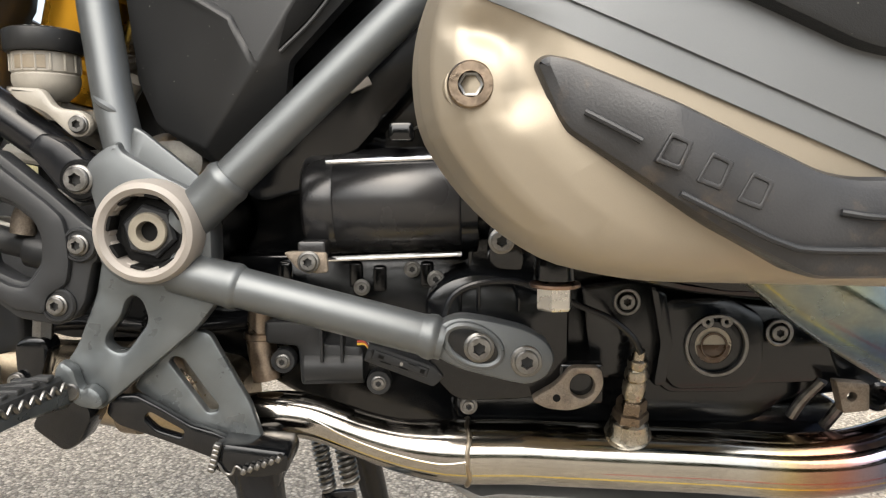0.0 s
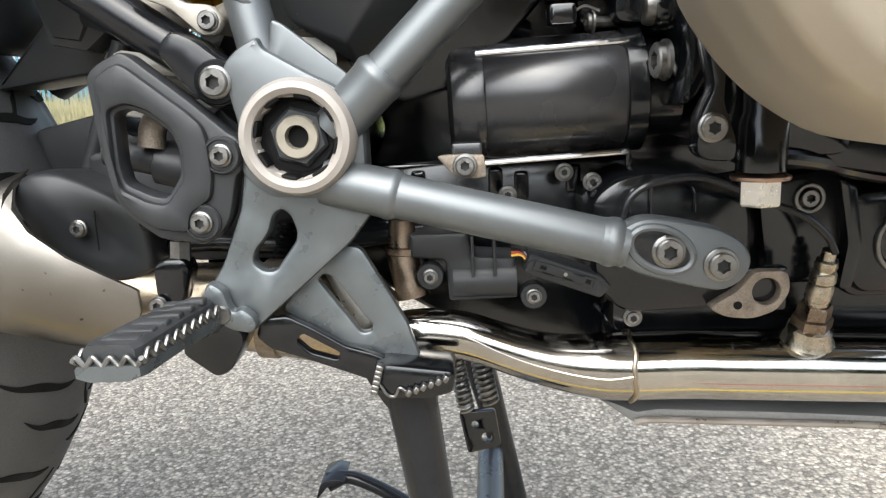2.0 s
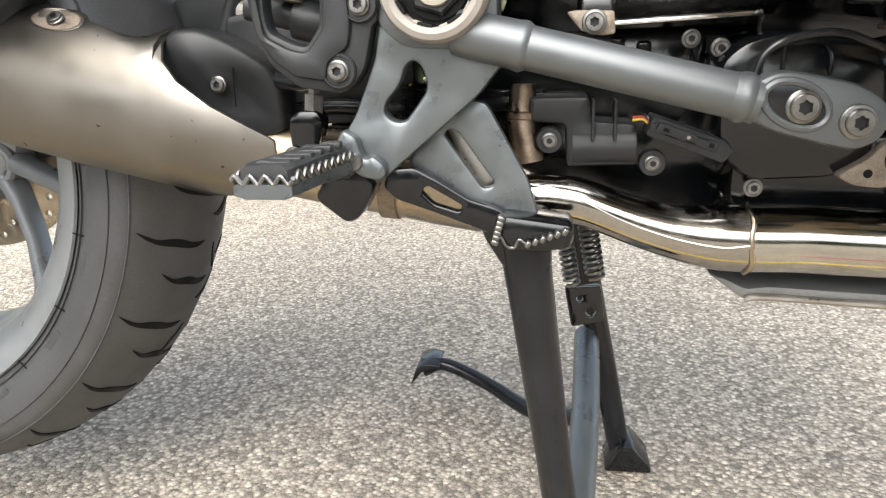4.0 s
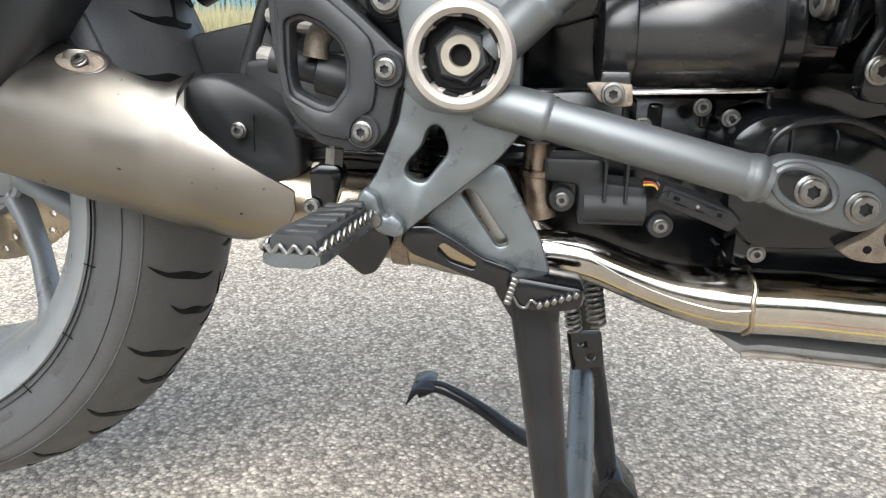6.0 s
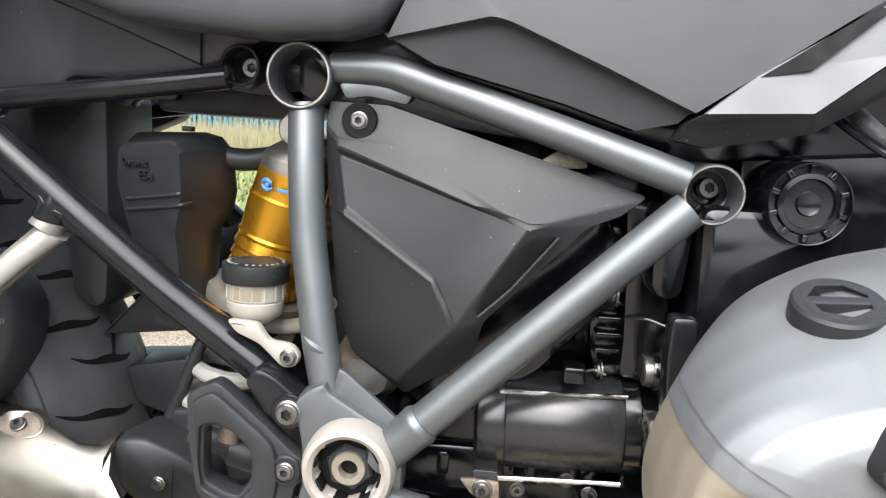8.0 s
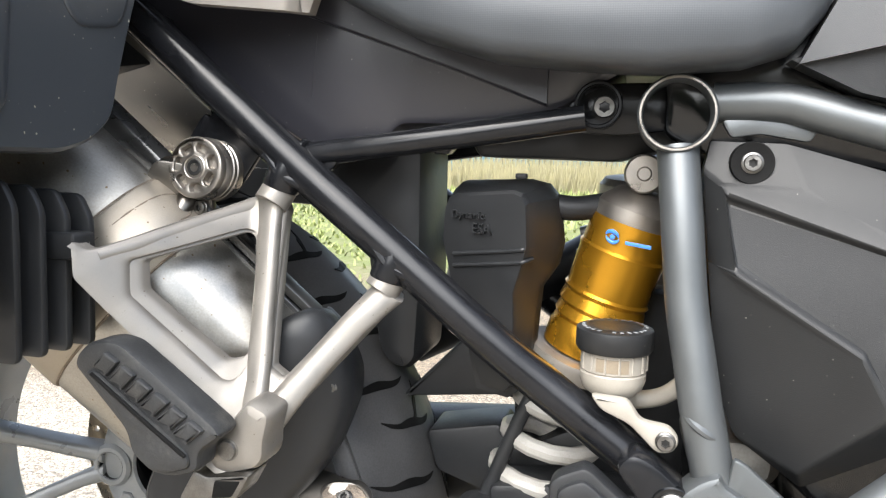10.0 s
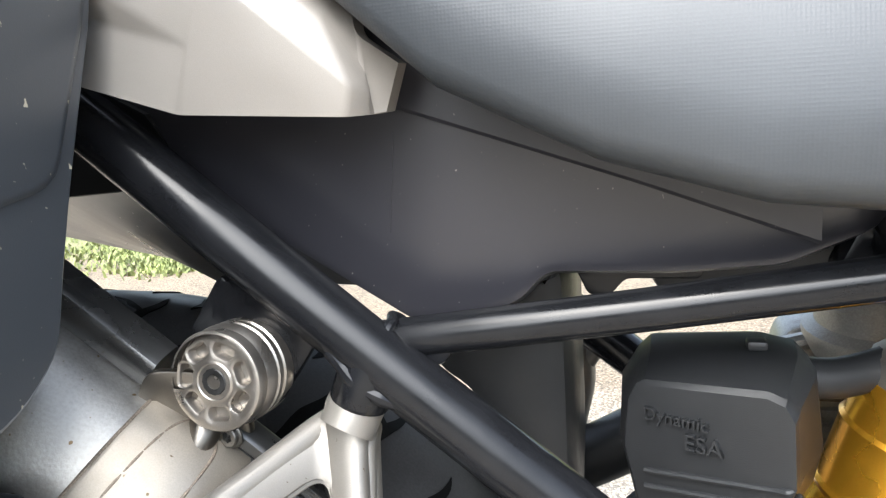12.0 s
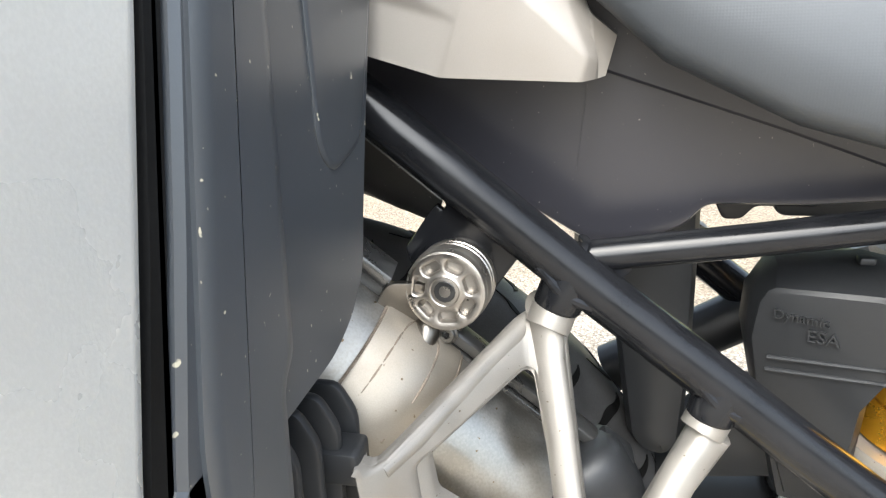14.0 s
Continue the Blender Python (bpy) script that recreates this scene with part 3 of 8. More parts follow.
rng = random.Random(4)
bm = bmesh.new()
for i in range(26000):
    y = 3.3 + 17 * rng.random() ** 1.5
    x = rng.uniform(-1.15, 0.5) * (y + 1.0)
    if i % 16 == 0:
        cx, cy, spread = ((-3.0, 3.25, 0.17), (-3.25, 3.5, 0.12), (-2.7, 3.1, 0.10), (-3.6, 3.75, 0.22))[i // 16 % 4]
        x, y = rng.gauss(cx, spread * 1.2), rng.gauss(cy, spread)
    elif y < 4.2 and rng.random() < 0.8:
        continue
    h, w, a = rng.uniform(0.015, 0.05) + max(0.0, y - 5.0) * rng.uniform(0.002, 0.012), rng.uniform(0.003, 0.007) + 0.0015 * y, rng.uniform(0, math.tau)
    c, s = math.cos(a), math.sin(a)
    lean = rng.uniform(0.0, 0.06)
    q = [bm.verts.new((x + k * w * c, y + k * w * s, 0)) for k in (-1, 1)]
    t = bm.verts.new((x + lean * s, y - lean * c, h))
    m = [bm.verts.new((x + k * w * 0.7 * c + lean * 0.35 * s, y + k * w * 0.7 * s - lean * 0.35 * c, h * 0.55)) for k in (-1, 1)]
    bm.faces.new((q[0], q[1], m[1], m[0]))
    bm.faces.new((m[0], m[1], t))
tagged(part("grass", bm, GRASS_MAT), "rough green grass on the verge behind the motorcycle", "grass", kind="stuff")

bm = bmesh.new()
for i in range(16000):
    y = rng.uniform(17, 21.8)
    x = rng.uniform(-1.2, 0.5) * (y + 1.0)
    h = rng.uniform(0.5, 0.85) + max(0.0, y - 17) * rng.uniform(0.02, 0.10)
    a, lean = rng.uniform(0, math.tau), rng.uniform(0.0, 0.25)
    c, s = math.cos(a), math.sin(a)
    w = rng.uniform(0.010, 0.024)
    q = [bm.verts.new((x + k * w, y, 0)) for k in (-1, 1)]
    t = bm.verts.new((x + lean * c, y + lean * s, h))
    bm.faces.new((q[0], q[1], t))
tagged(part("dry_grass", bm, STRAW_MAT), "tall straw-coloured dry grass in front of the fence", "grass", kind="stuff")

fence = new("fence")
fence.location = (-9, 22, 0)
tagged(fence, "blue-green steel paling fence beyond the grass", "fence")
for z in (0.5, 2.2):
    part("rail", box(-30, 12, 21.98, 22.03, z, z + 0.05, 0.004), FENCE_MAT, fence)
pale_mesh = mesh_of("pale", prism([(-0.045, 0), (0.045, 0), (0.045, 2.55), (0, 2.65), (-0.045, 2.55)], -0.02, 0.0, r=0.004, bevel=0.002), FENCE_MAT)
for i in range(250):
    link("pale", pale_mesh, fence, "", pose(-29.9 + i * 0.168, 21.97, 0))

bm = bmesh.new()
for i in range(9000):
    x, y, z = rng.uniform(-45, 18), rng.uniform(26, 30), 4.5 * rng.random() ** 0.8
    s = rng.uniform(0.1, 0.26)
    a, e = rng.uniform(0, math.tau), rng.uniform(-1, 1)
    u, w = V(math.cos(a), math.sin(a), e) * s, V(-math.sin(a), math.cos(a), rng.uniform(-1, 1)) * s * 0.6
    p = V(x, y, z)
    bm.faces.new([bm.verts.new(p + k) for k in (-u, w, u, -w)])
tagged(part("hedge", bm, HEDGE_MAT), "dark green hedge in the distance behind the fence", "hedge", kind="stuff")

# stripes out of view, added for the coloured lines they give in the pipe
tagged(part("red_line", box(0.36, 1.3, -0.270, -0.240, 0.0, 0.003, 0.001), RED_PAINT), "unseen faded red stripe, added on the asphalt to tint the pipe's reflection", "road marking", kind="structure")
tagged(part("yellow_line", box(-0.9, 1.3, -0.085, -0.055, 0.0, 0.003, 0.001), YELLOW_PAINT), "unseen thin yellow stripe, added on the asphalt for its reflection in the pipe", "road marking", kind="structure")
# bushes out of view behind the camera, added to darken what the surfaces mirror
bm = bmesh.new()
for i in range(15000):
    p = V(rng.uniform(-30, 30), rng.uniform(-13, -11), 2.6 * rng.random() ** 0.9)
    s = rng.uniform(0.12, 0.3)
    a, e = rng.uniform(0, math.tau), rng.uniform(-1, 1)
    u, w = V(math.cos(a), math.sin(a), e) * s, V(-math.sin(a), math.cos(a), rng.uniform(-1, 1)) * s * 0.6
    bm.faces.new([bm.verts.new(p + k) for k in (-u, w, u, -w)])
tagged(part("bushes", bm, HEDGE_MAT), "unseen dark green bushes, added across the road to darken reflections", "bushes", kind="stuff")

# ---- motorcycle ----
bike = new("motorcycle")
bike.location = (0.08, 0.14, 0)
tagged(bike, "grey and black touring motorcycle parked on its centre stand", "motorcycle")
MID = 0.14


def far(p):
    return (p[0], 2 * MID - p[1], p[2])


# main frame
main_frame = part("main_frame", prism([(-0.036, 0.452), (-0.034, 0.478), (-0.039, 0.500), (-0.041, 0.512), (-0.030, 0.522), (-0.019, 0.527), (-0.017, 0.521), (0.008, 0.506), (0.026, 0.497), (0.036, 0.478), (0.036, 0.447), (0.02, 0.436), (-0.02, 0.438)], -0.006, 0.02, r=0.008, bevel=0.004), FRAME_GREY, bike, "granite-grey cast pivot of the tubular frame")
up_path = [(-0.0515, 0.0445, 0.7100), (-0.047, 0.033, 0.667), (-0.042, 0.026, 0.620), (-0.035, 0.020, 0.582), (-0.029, 0.015, 0.551), (-0.017, 0.009, 0.500)]
top_path = [(-0.0330, 0.046, 0.738), (0.004, 0.043, 0.7375), (0.03, 0.039, 0.7310), (0.115, 0.025, 0.705), (0.208, 0.012, 0.6755)]
diag_path = [(0.022, -0.002, 0.479), (0.2095, 0.006, 0.6575)]
low_path = [(0.015, -0.004, 0.4465), (0.178, -0.012, 0.4055)]
for path, r in ((up_path, 0.0125), (top_path, 0.0117), (diag_path, 0.0128), (low_path, 0.0127)):
    part("tube", sweep(path, r, 20), FRAME_GREY, main_frame)
    part("tube", sweep([far(p) for p in path], r, 14), FRAME_GREY, main_frame)


def sleeve(a, b, r, parent, mat):
    """A short collar with rounded ends on a tube."""
    a, b = Vector(a), Vector(b)
    h = (b - a).length
    return part("collar", lathe([(r * 0.90, -0.004), (r * 0.94, 0.0), (r * 0.945, h * 0.5), (r * 0.96, h - 0.007), (r, h - 0.004), (r * 0.995, h - 0.002), (r * 0.95, h - 0.0005), (r * 0.85, h + 0.002)], a, b - a, 28), mat, parent)


sleeve((0.020, -0.002, 0.477), (0.0475, -0.0025, 0.504), 0.0150, main_frame, FRAME_GREY)
sleeve((0.015, -0.004, 0.4465), (0.0520, -0.0055, 0.4372), 0.0146, main_frame, FRAME_GREY)
sleeve((0.1675, -0.0115, 0.4082), (0.1735, -0.0118, 0.4067), 0.0142, main_frame, FRAME_GREY)
part("weld", lathe([(0.0120, -0.003), (0.0143, -0.001), (0.0143, 0.001), (0.0120, 0.003)], (-0.0285, 0.0148, 0.549), (0.52, -0.1, 0.84), 24), FRAME_GREY, main_frame)
part("frame_lug", prism([(0.168, 0.412), (0.184, 0.4225), (0.203, 0.420), (0.228, 0.414), (0.241, 0.406), (0.246, 0.395), (0.241, 0.384), (0.230, 0.3785), (0.216, 0.381), (0.186, 0.389), (0.170, 0.398)], -0.020, -0.002, r=0.010, bevel=0.004), FRAME_GREY, main_frame, "flattened frame end with two bolts")
OVAL = [V(0.1955 + 0.0168 * math.cos(q) - 0.002 * math.sin(q), -0.0198, 0.4040 + 0.0122 * math.sin(q) - 0.003 * math.cos(q)) for q in [math.tau * k / 24 for k in range(25)]]
part("lug_rim", sweep(OVAL, 0.0024, 8), FRAME_GREY, main_frame)
# black patch over the lug's face: shade of a recess put in as colour
part("lug_recess_shade", prism([(p.x, p.z) for p in OVAL[:-1]], -0.0206, -0.015, r=0, bevel=0.0004), BLACK_CAST, main_frame)
bolt(main_frame, 0.1990, -0.020, 0.4030, 0.0074, 1.25)
bolt(main_frame, 0.2275, -0.020, 0.3945, 0.0074, 1.3)
for (cx, cz), y0, y1, g in (((-0.0535, 0.7305), 0.031, 0.10, 1.07), ((0.223, 0.668), 0.003, 0.060, 0.91)):
    boss = part("frame_boss", lathe([(0.0186 * g, y1), (0.0186 * g, y0), (0.0192 * g, y0 - 0.0012), (0.0208 * g, y0 - 0.0012), (0.0216 * g, y0), (0.0216 * g, y1), (0.0186 * g, y1)], (cx, 0, cz), (0, 1, 0), 40), FRAME_GREY, main_frame, "open tube end of the frame")
    part("machined_edge", lathe([(0.0189 * g, y0 - 0.0004), (0.0194 * g, y0 - 0.0018), (0.0204 * g, y0 - 0.0018), (0.0210 * g, y0 - 0.0004), (0.0189 * g, y0 - 0.0004)], (cx, 0, cz), (0, 1, 0), 40), MOUNT_ALU, main_frame)
    part("boss_floor", lathe([(0, y1 - 0.012), (0.0188 * g, y1 - 0.012), (0.0188 * g, y1 - 0.004), (0, y1 - 0.004)], (cx, 0, cz), (0, 1, 0), 24), BLACK_CAST, main_frame)
part("boss_step", lathe([(0.0085, 0.044), (0.0085, 0.036), (0.0095, 0.035), (0.0130, 0.035), (0.0135, 0.032), (0.0168, 0.031), (0.0168, 0.048)], (0.226, 0, 0.6685), (0, 1, 0), 32), BLACK_CAST, main_frame)
bolt(main_frame, 0.229, 0.041, 0.671, 0.0072, 1.15)
bolt(main_frame, -0.048, 0.086, 0.729, 0.006, 1.2)
part("web", prism([(-0.018, 0.500), (-0.012, 0.536), (-0.006, 0.533), (0.034, 0.500), (0.03, 0.486)], 0.000, 0.006, r=0.003, bevel=0.0015), FRAME_GREY, main_frame)
part("stay_plate", prism([(-0.028, 0.727), (-0.010, 0.731), (0.026, 0.724), (0.021, 0.715), (-0.006, 0.7195), (-0.022, 0.717)], 0.040, 0.046, r=0.003, bevel=0.001), FRAME_GREY, main_frame)

# pivot ring and nut
ring = part("pivot_ring", lathe([(0.0225, 0.004), (0.0225, -0.016), (0.0232, -0.0195), (0.0262, -0.0222), (0.0295, -0.0205), (0.0315, -0.015), (0.0318, 0.0), (0.030, 0.004), (0.0225, 0.004)], (0.001, -0.003, 0.4725), (0, 1, 0), 64), WHITE_PLASTIC, main_frame, "off-white plastic ring round the swingarm pivot")
tooth = mesh_of("ring_tooth", box(-0.0058, 0.0058, -0.0150, 0.0, 0.0212, 0.0232, 0.0006), WHITE_PLASTIC)
for i in range(9):
    link("ring_tooth", tooth, main_frame, "", Matrix.Translation((0.001, -0.003, 0.4725)) @ Matrix.Rotation(math.tau * i / 9, 4, "Y"))
# solid dark blocks at the inner rim, painted shade in place of cut notches
notch_block = mesh_of("notch_shade_block", box(-0.0045, 0.0045, -0.0190, -0.004, 0.0208, 0.0240, 0.0006), SHADE_SEAL_BLACK)
for i in range(8):
    link("notch_shade_block", notch_block, main_frame, "", Matrix.Translation((0.001, -0.0018, 0.4725)) @ Matrix.Rotation(math.tau * (i + 0.3) / 8, 4, "Y"))
# seat and washer near-black: shade inside the ring is painted on them
part("pivot_seat", lathe([(0.0065, -0.0085), (0.0232, -0.0085), (0.0232, -0.004), (0.0065, -0.004), (0.0065, -0.0085)], (0.001, 0, 0.4725), (0, 1, 0), 32), SHADE_SEAL_BLACK, main_frame)
part("pivot_nut", lathe([(0.0118, 0), (0.0118, -0.0095), (0.0150, -0.0095), (0.0168, -0.0075), (0.0172, 0)], (0.001, -0.0050, 0.4725), (0, 1, 0), 6, start=0.3), PLASTIC, main_frame, "black hexagon pivot nut")
part("pivot_washer", lathe([(0.0110, 0), (0.0185, 0), (0.0190, -0.0015), (0.0190, -0.004), (0.0110, -0.004)], (0.001, -0.0060, 0.4725), (0, 1, 0), 32), SHADE_SEAL_BLACK, main_frame)
part("pivot_spindle", lathe([(0, 0.03), (0.0062, 0.03), (0.0062, -0.0128), (0.0066, -0.0138), (0.0110, -0.0138), (0.0117, -0.0128), (0.0117, 0)], (0.001, -0.0035, 0.4725), (0, 1, 0), 36), SPINDLE, main_frame, "hollow steel pivot spindle")

# footrest plate
plate = part("footrest_plate", prism([(-0.034, 0.455), (-0.038, 0.433), (-0.052, 0.400), (-0.059, 0.390), (-0.064, 0.381), (-0.061, 0.370), (-0.052, 0.362), (-0.041, 0.357), (-0.032, 0.364), (0.024, 0.411), (0.040, 0.431), (0.034, 0.452)], -0.004, 0.010,
                                     holes=[[(-0.023, 0.418), (-0.020, 0.428), (-0.015, 0.432), (-0.010, 0.428), (-0.007, 0.418), (-0.008, 0.413), (-0.021, 0.396), (-0.028, 0.396), (-0.034, 0.401), (-0.032, 0.408)]], r=0.005, bevel=0.003), PLATE_GREY, bike, "dark grey cast footrest plate")
part("heel_plate", prism([(0.012, 0.408), (0.027, 0.405), (0.052, 0.358), (0.062, 0.325), (0.046, 0.330), (0.018, 0.338), (-0.024, 0.369), (-0.015, 0.382)], 0.010, 0.018,
                         holes=[[(0.0, 0.386), (0.003, 0.3895), (0.009, 0.388), (0.026, 0.363), (0.031, 0.357), (0.030, 0.353), (0.024, 0.352), (0.021, 0.356)]], r=0.004, bevel=0.002), PLATE_GREY, plate)
part("spring_cover", prism([(-0.002, 0.391), (0.013, 0.388), (0.036, 0.354), (0.020, 0.346)], 0.026, 0.03, r=0.004, bevel=0.001), CAN_STEEL, plate)
part("hinge", prism([(-0.0615, 0.388), (-0.057, 0.3935), (-0.049, 0.388), (-0.0475, 0.381), (-0.045, 0.375), (-0.040, 0.3775), (-0.033, 0.372), (-0.0315, 0.365), (-0.037, 0.3615), (-0.048, 0.3635), (-0.058, 0.372), (-0.0625, 0.381)], -0.015, -0.004, r=0.004, bevel=0.0035), PLATE_GREY, plate)
part("hinge_pin", lathe([(0, -0.0165), (0.0048, -0.0162), (0.0056, -0.015), (0.0056, -0.008)], (-0.0515, 0, 0.3735), (0, 1, 0), 20), STEEL, plate)
part("hinge_block", prism([(-0.062, 0.384), (-0.048, 0.374), (-0.040, 0.357), (-0.052, 0.337), (-0.060, 0.334), (-0.080, 0.350), (-0.074, 0.360)], -0.012, 0.014, r=0.006, bevel=0.003), BLACK_CAST, plate)

# rider footrest
peg = part("footrest", loft([[V(x + s * w, y, z + t * h) for s, t in ((-1, -0.6), (-1, 0.2), (-0.92, 0.45), (0.92, 0.45), (1, 0.2), (1, -0.6), (0.6, -1), (-0.6, -1))]
                             for x, y, z, w, h in ((-0.060, -0.004, 0.370, 0.007, 0.009), (-0.063, -0.02, 0.3725, 0.011, 0.0085), (-0.068, -0.05, 0.3750, 0.0145, 0.0070), (-0.0735, -0.10, 0.3762, 0.0162, 0.0062), (-0.0735, -0.1045, 0.3762, 0.0150, 0.0052))]), PLATE_GREY, bike, "serrated steel rider footrest with a rubber pad", 25)
rubber = part("rubber_pad", loft([[V(x + s * w, y, z + t) for s, t in ((-1, 0), (-0.95, 0.006), (-0.75, 0.0085), (0.75, 0.0085), (0.95, 0.006), (1, 0))]
                                  for x, y, z, w in ((-0.0630, -0.016, 0.3755, 0.008), (-0.0645, -0.025, 0.3765, 0.0108), (-0.068, -0.05, 0.3782, 0.0125), (-0.0728, -0.095, 0.3795, 0.0145), (-0.0733, -0.1015, 0.3790, 0.0125))]), SOFT_RUBBER, peg, "worn black rubber footrest pad", 25)
for k in range(6):
    y = -0.03 - k * 0.0125
    x = -0.0655 - 0.0077 * (k / 5)
    part("tread_rib", prism([(x - 0.0115, 0.3865), (x - 0.003, 0.3865 + 0.0006 * k), (x + 0.003, 0.3885), (x + 0.0115, 0.3885), (x + 0.0115, 0.3850), (x - 0.0115, 0.3840)], y - 0.0036, y + 0.0036, r=0.0012, bevel=0.0012), SOFT_RUBBER, peg)
def wave(a, b, n, h, r):
    """A serrated rim: a thin bar that rises and falls n times between two points."""
    a, b = Vector(a), Vector(b)
    return sweep([a.lerp(b, k / (4 * n)) + V(0, 0, h * math.sin(math.pi * k / 2)) for k in range(4 * n + 1)], r, 8, 3)


for a, b, n in (((-0.0510, -0.020, 0.3785), (-0.0580, -0.103, 0.3815), 9), ((-0.0750, -0.020, 0.3785), (-0.0895, -0.103, 0.3815), 9), ((-0.0895, -0.1035, 0.3805), (-0.0580, -0.1035, 0.3805), 4)):
    part("serrated_rim", wave(a, b, n, 0.0022, 0.0014), STEEL, peg, "worn bright serrated rim")
tooth = mesh_of("pedal_tooth", prism([(-0.002, 0.0), (-0.0016, 0.005), (0.0016, 0.005), (0.002, 0.0)], -0.0023, 0.0023, r=0.0012, bevel=0.0010), STEEL)

# brake pedal
pedal = part("brake_pedal", prism([(-0.034, 0.366), (-0.018, 0.367), (-0.004, 0.3595), (0.016, 0.347), (0.032, 0.342), (0.040, 0.338), (0.036, 0.322), (0.019, 0.329), (-0.010, 0.340), (-0.030, 0.347), (-0.038, 0.355)], 0.000, 0.008,
                                  holes=[[(-0.014, 0.352), (-0.010, 0.356), (0.012, 0.343), (0.010, 0.339), (-0.006, 0.344)]], r=0.003, bevel=0.0015), BLACK_CAST, bike, "black steel rear brake pedal")
part("pedal_pad", prism([(0.033, 0.338), (0.040, 0.339), (0.079, 0.3335), (0.081, 0.328), (0.079, 0.319), (0.064, 0.3155), (0.043, 0.3165), (0.032, 0.321)], -0.010, 0.026, r=0.004, bevel=0.004), BLACK_CAST, pedal)
for k in range(6):
    link("pedal_tooth", tooth, pedal, "", pose(0.053 + 0.0044 * k, -0.0105, 0.3225 + 0.0016 * k, 90, 30, 0))
    link("pedal_tooth", tooth, pedal, "", pose(0.0330 + 0.0008 * k, -0.0105, 0.3235 + 0.0030 * k, 90, -70, 0))
part("pedal_rim", sweep([(0.0325, -0.0105, 0.3225), (0.036, -0.011, 0.3265), (0.040, -0.011, 0.3205), (0.0445, -0.011, 0.3195), (0.0475, -0.011, 0.3245), (0.052, -0.011, 0.3215)], 0.0009, 8), STEEL, pedal)

# heel guard
guard = part("heel_guard", prism([(-0.115, 0.509), (-0.111, 0.514), (-0.104, 0.518), (-0.095, 0.522), (-0.090, 0.520), (-0.060, 0.495), (-0.039, 0.476), (-0.034, 0.473), (-0.032, 0.467), (-0.034, 0.454), (-0.037, 0.452), (-0.043, 0.428), (-0.050, 0.418), (-0.060, 0.4135), (-0.085, 0.418), (-0.100, 0.430), (-0.108, 0.442), (-0.113, 0.474)], -0.008, 0.008,
                                  holes=[[(-0.1015, 0.489), (-0.093, 0.491), (-0.083, 0.487), (-0.072, 0.478), (-0.068, 0.468), (-0.069, 0.453), (-0.078, 0.441), (-0.086, 0.443), (-0.1, 0.450), (-0.102, 0.460)]], r=0.0035, bevel=0.0024), PLASTIC, bike, "matt black plastic heel guard with a window")
part("raised_face", prism([(-0.110, 0.507), (-0.104, 0.512), (-0.095, 0.516), (-0.090, 0.5135), (-0.060, 0.489), (-0.052, 0.481), (-0.050, 0.472), (-0.049, 0.452), (-0.0515, 0.440), (-0.064, 0.432), (-0.066, 0.421), (-0.085, 0.424), (-0.098, 0.434), (-0.105, 0.446), (-0.1085, 0.474)], -0.0125, -0.006,
                          holes=[[(-0.1035, 0.491), (-0.093, 0.494), (-0.082, 0.490), (-0.070, 0.480), (-0.0655, 0.468), (-0.0665, 0.451), (-0.077, 0.438), (-0.087, 0.440), (-0.1015, 0.448), (-0.1040, 0.460)]], r=0.0035, bevel=0.0032), PLASTIC, guard)
for x, z in ((-0.0435, 0.4640), (-0.0585, 0.4270)):
    part("bolt_recess", lathe([(0, -0.0101), (0.0085, -0.0101), (0.0088, -0.0112), (0.0098, -0.0112), (0.0108, -0.0098), (0.0108, -0.005)], (x, 0, z), (0, 1, 0), 24), PLASTIC, guard)
    bolt(guard, x, -0.0105, z, 0.0054, 1.2)
linkage = part("brake_linkage", lathe([(0, -0.012), (0.0125, -0.012), (0.0135, -0.010), (0.0135, 0.012), (0.009, 0.014), (0.009, 0.045)], (-0.083, 0.03, 0.456), (-1, 0.0, 0.25), 24), PLASTIC, bike, "dark brake master cylinder behind the guard")
part("reservoir_hose", sweep([(-0.095, 0.02, 0.468), (-0.092, 0.022, 0.482), (-0.08, 0.03, 0.492)], 0.008, 12), RUST, linkage)
part("clevis", prism([(-0.100, 0.397), (-0.094, 0.402), (-0.080, 0.402), (-0.077, 0.394), (-0.085, 0.372), (-0.097, 0.368), (-0.1, 0.38)], 0.010, 0.028, r=0.004, bevel=0.003), BLACK_CAST, linkage)
part("clevis_nut", lathe([(0.0065, 0), (0.0065, 0.012), (0.004, 0.012), (0.004, 0.03)], (-0.085, 0.018, 0.400), (0.1, 0, 1), 6), STEEL, linkage)
bolt(linkage, -0.0975, 0.008, 0.3745, 0.005, 1.1)

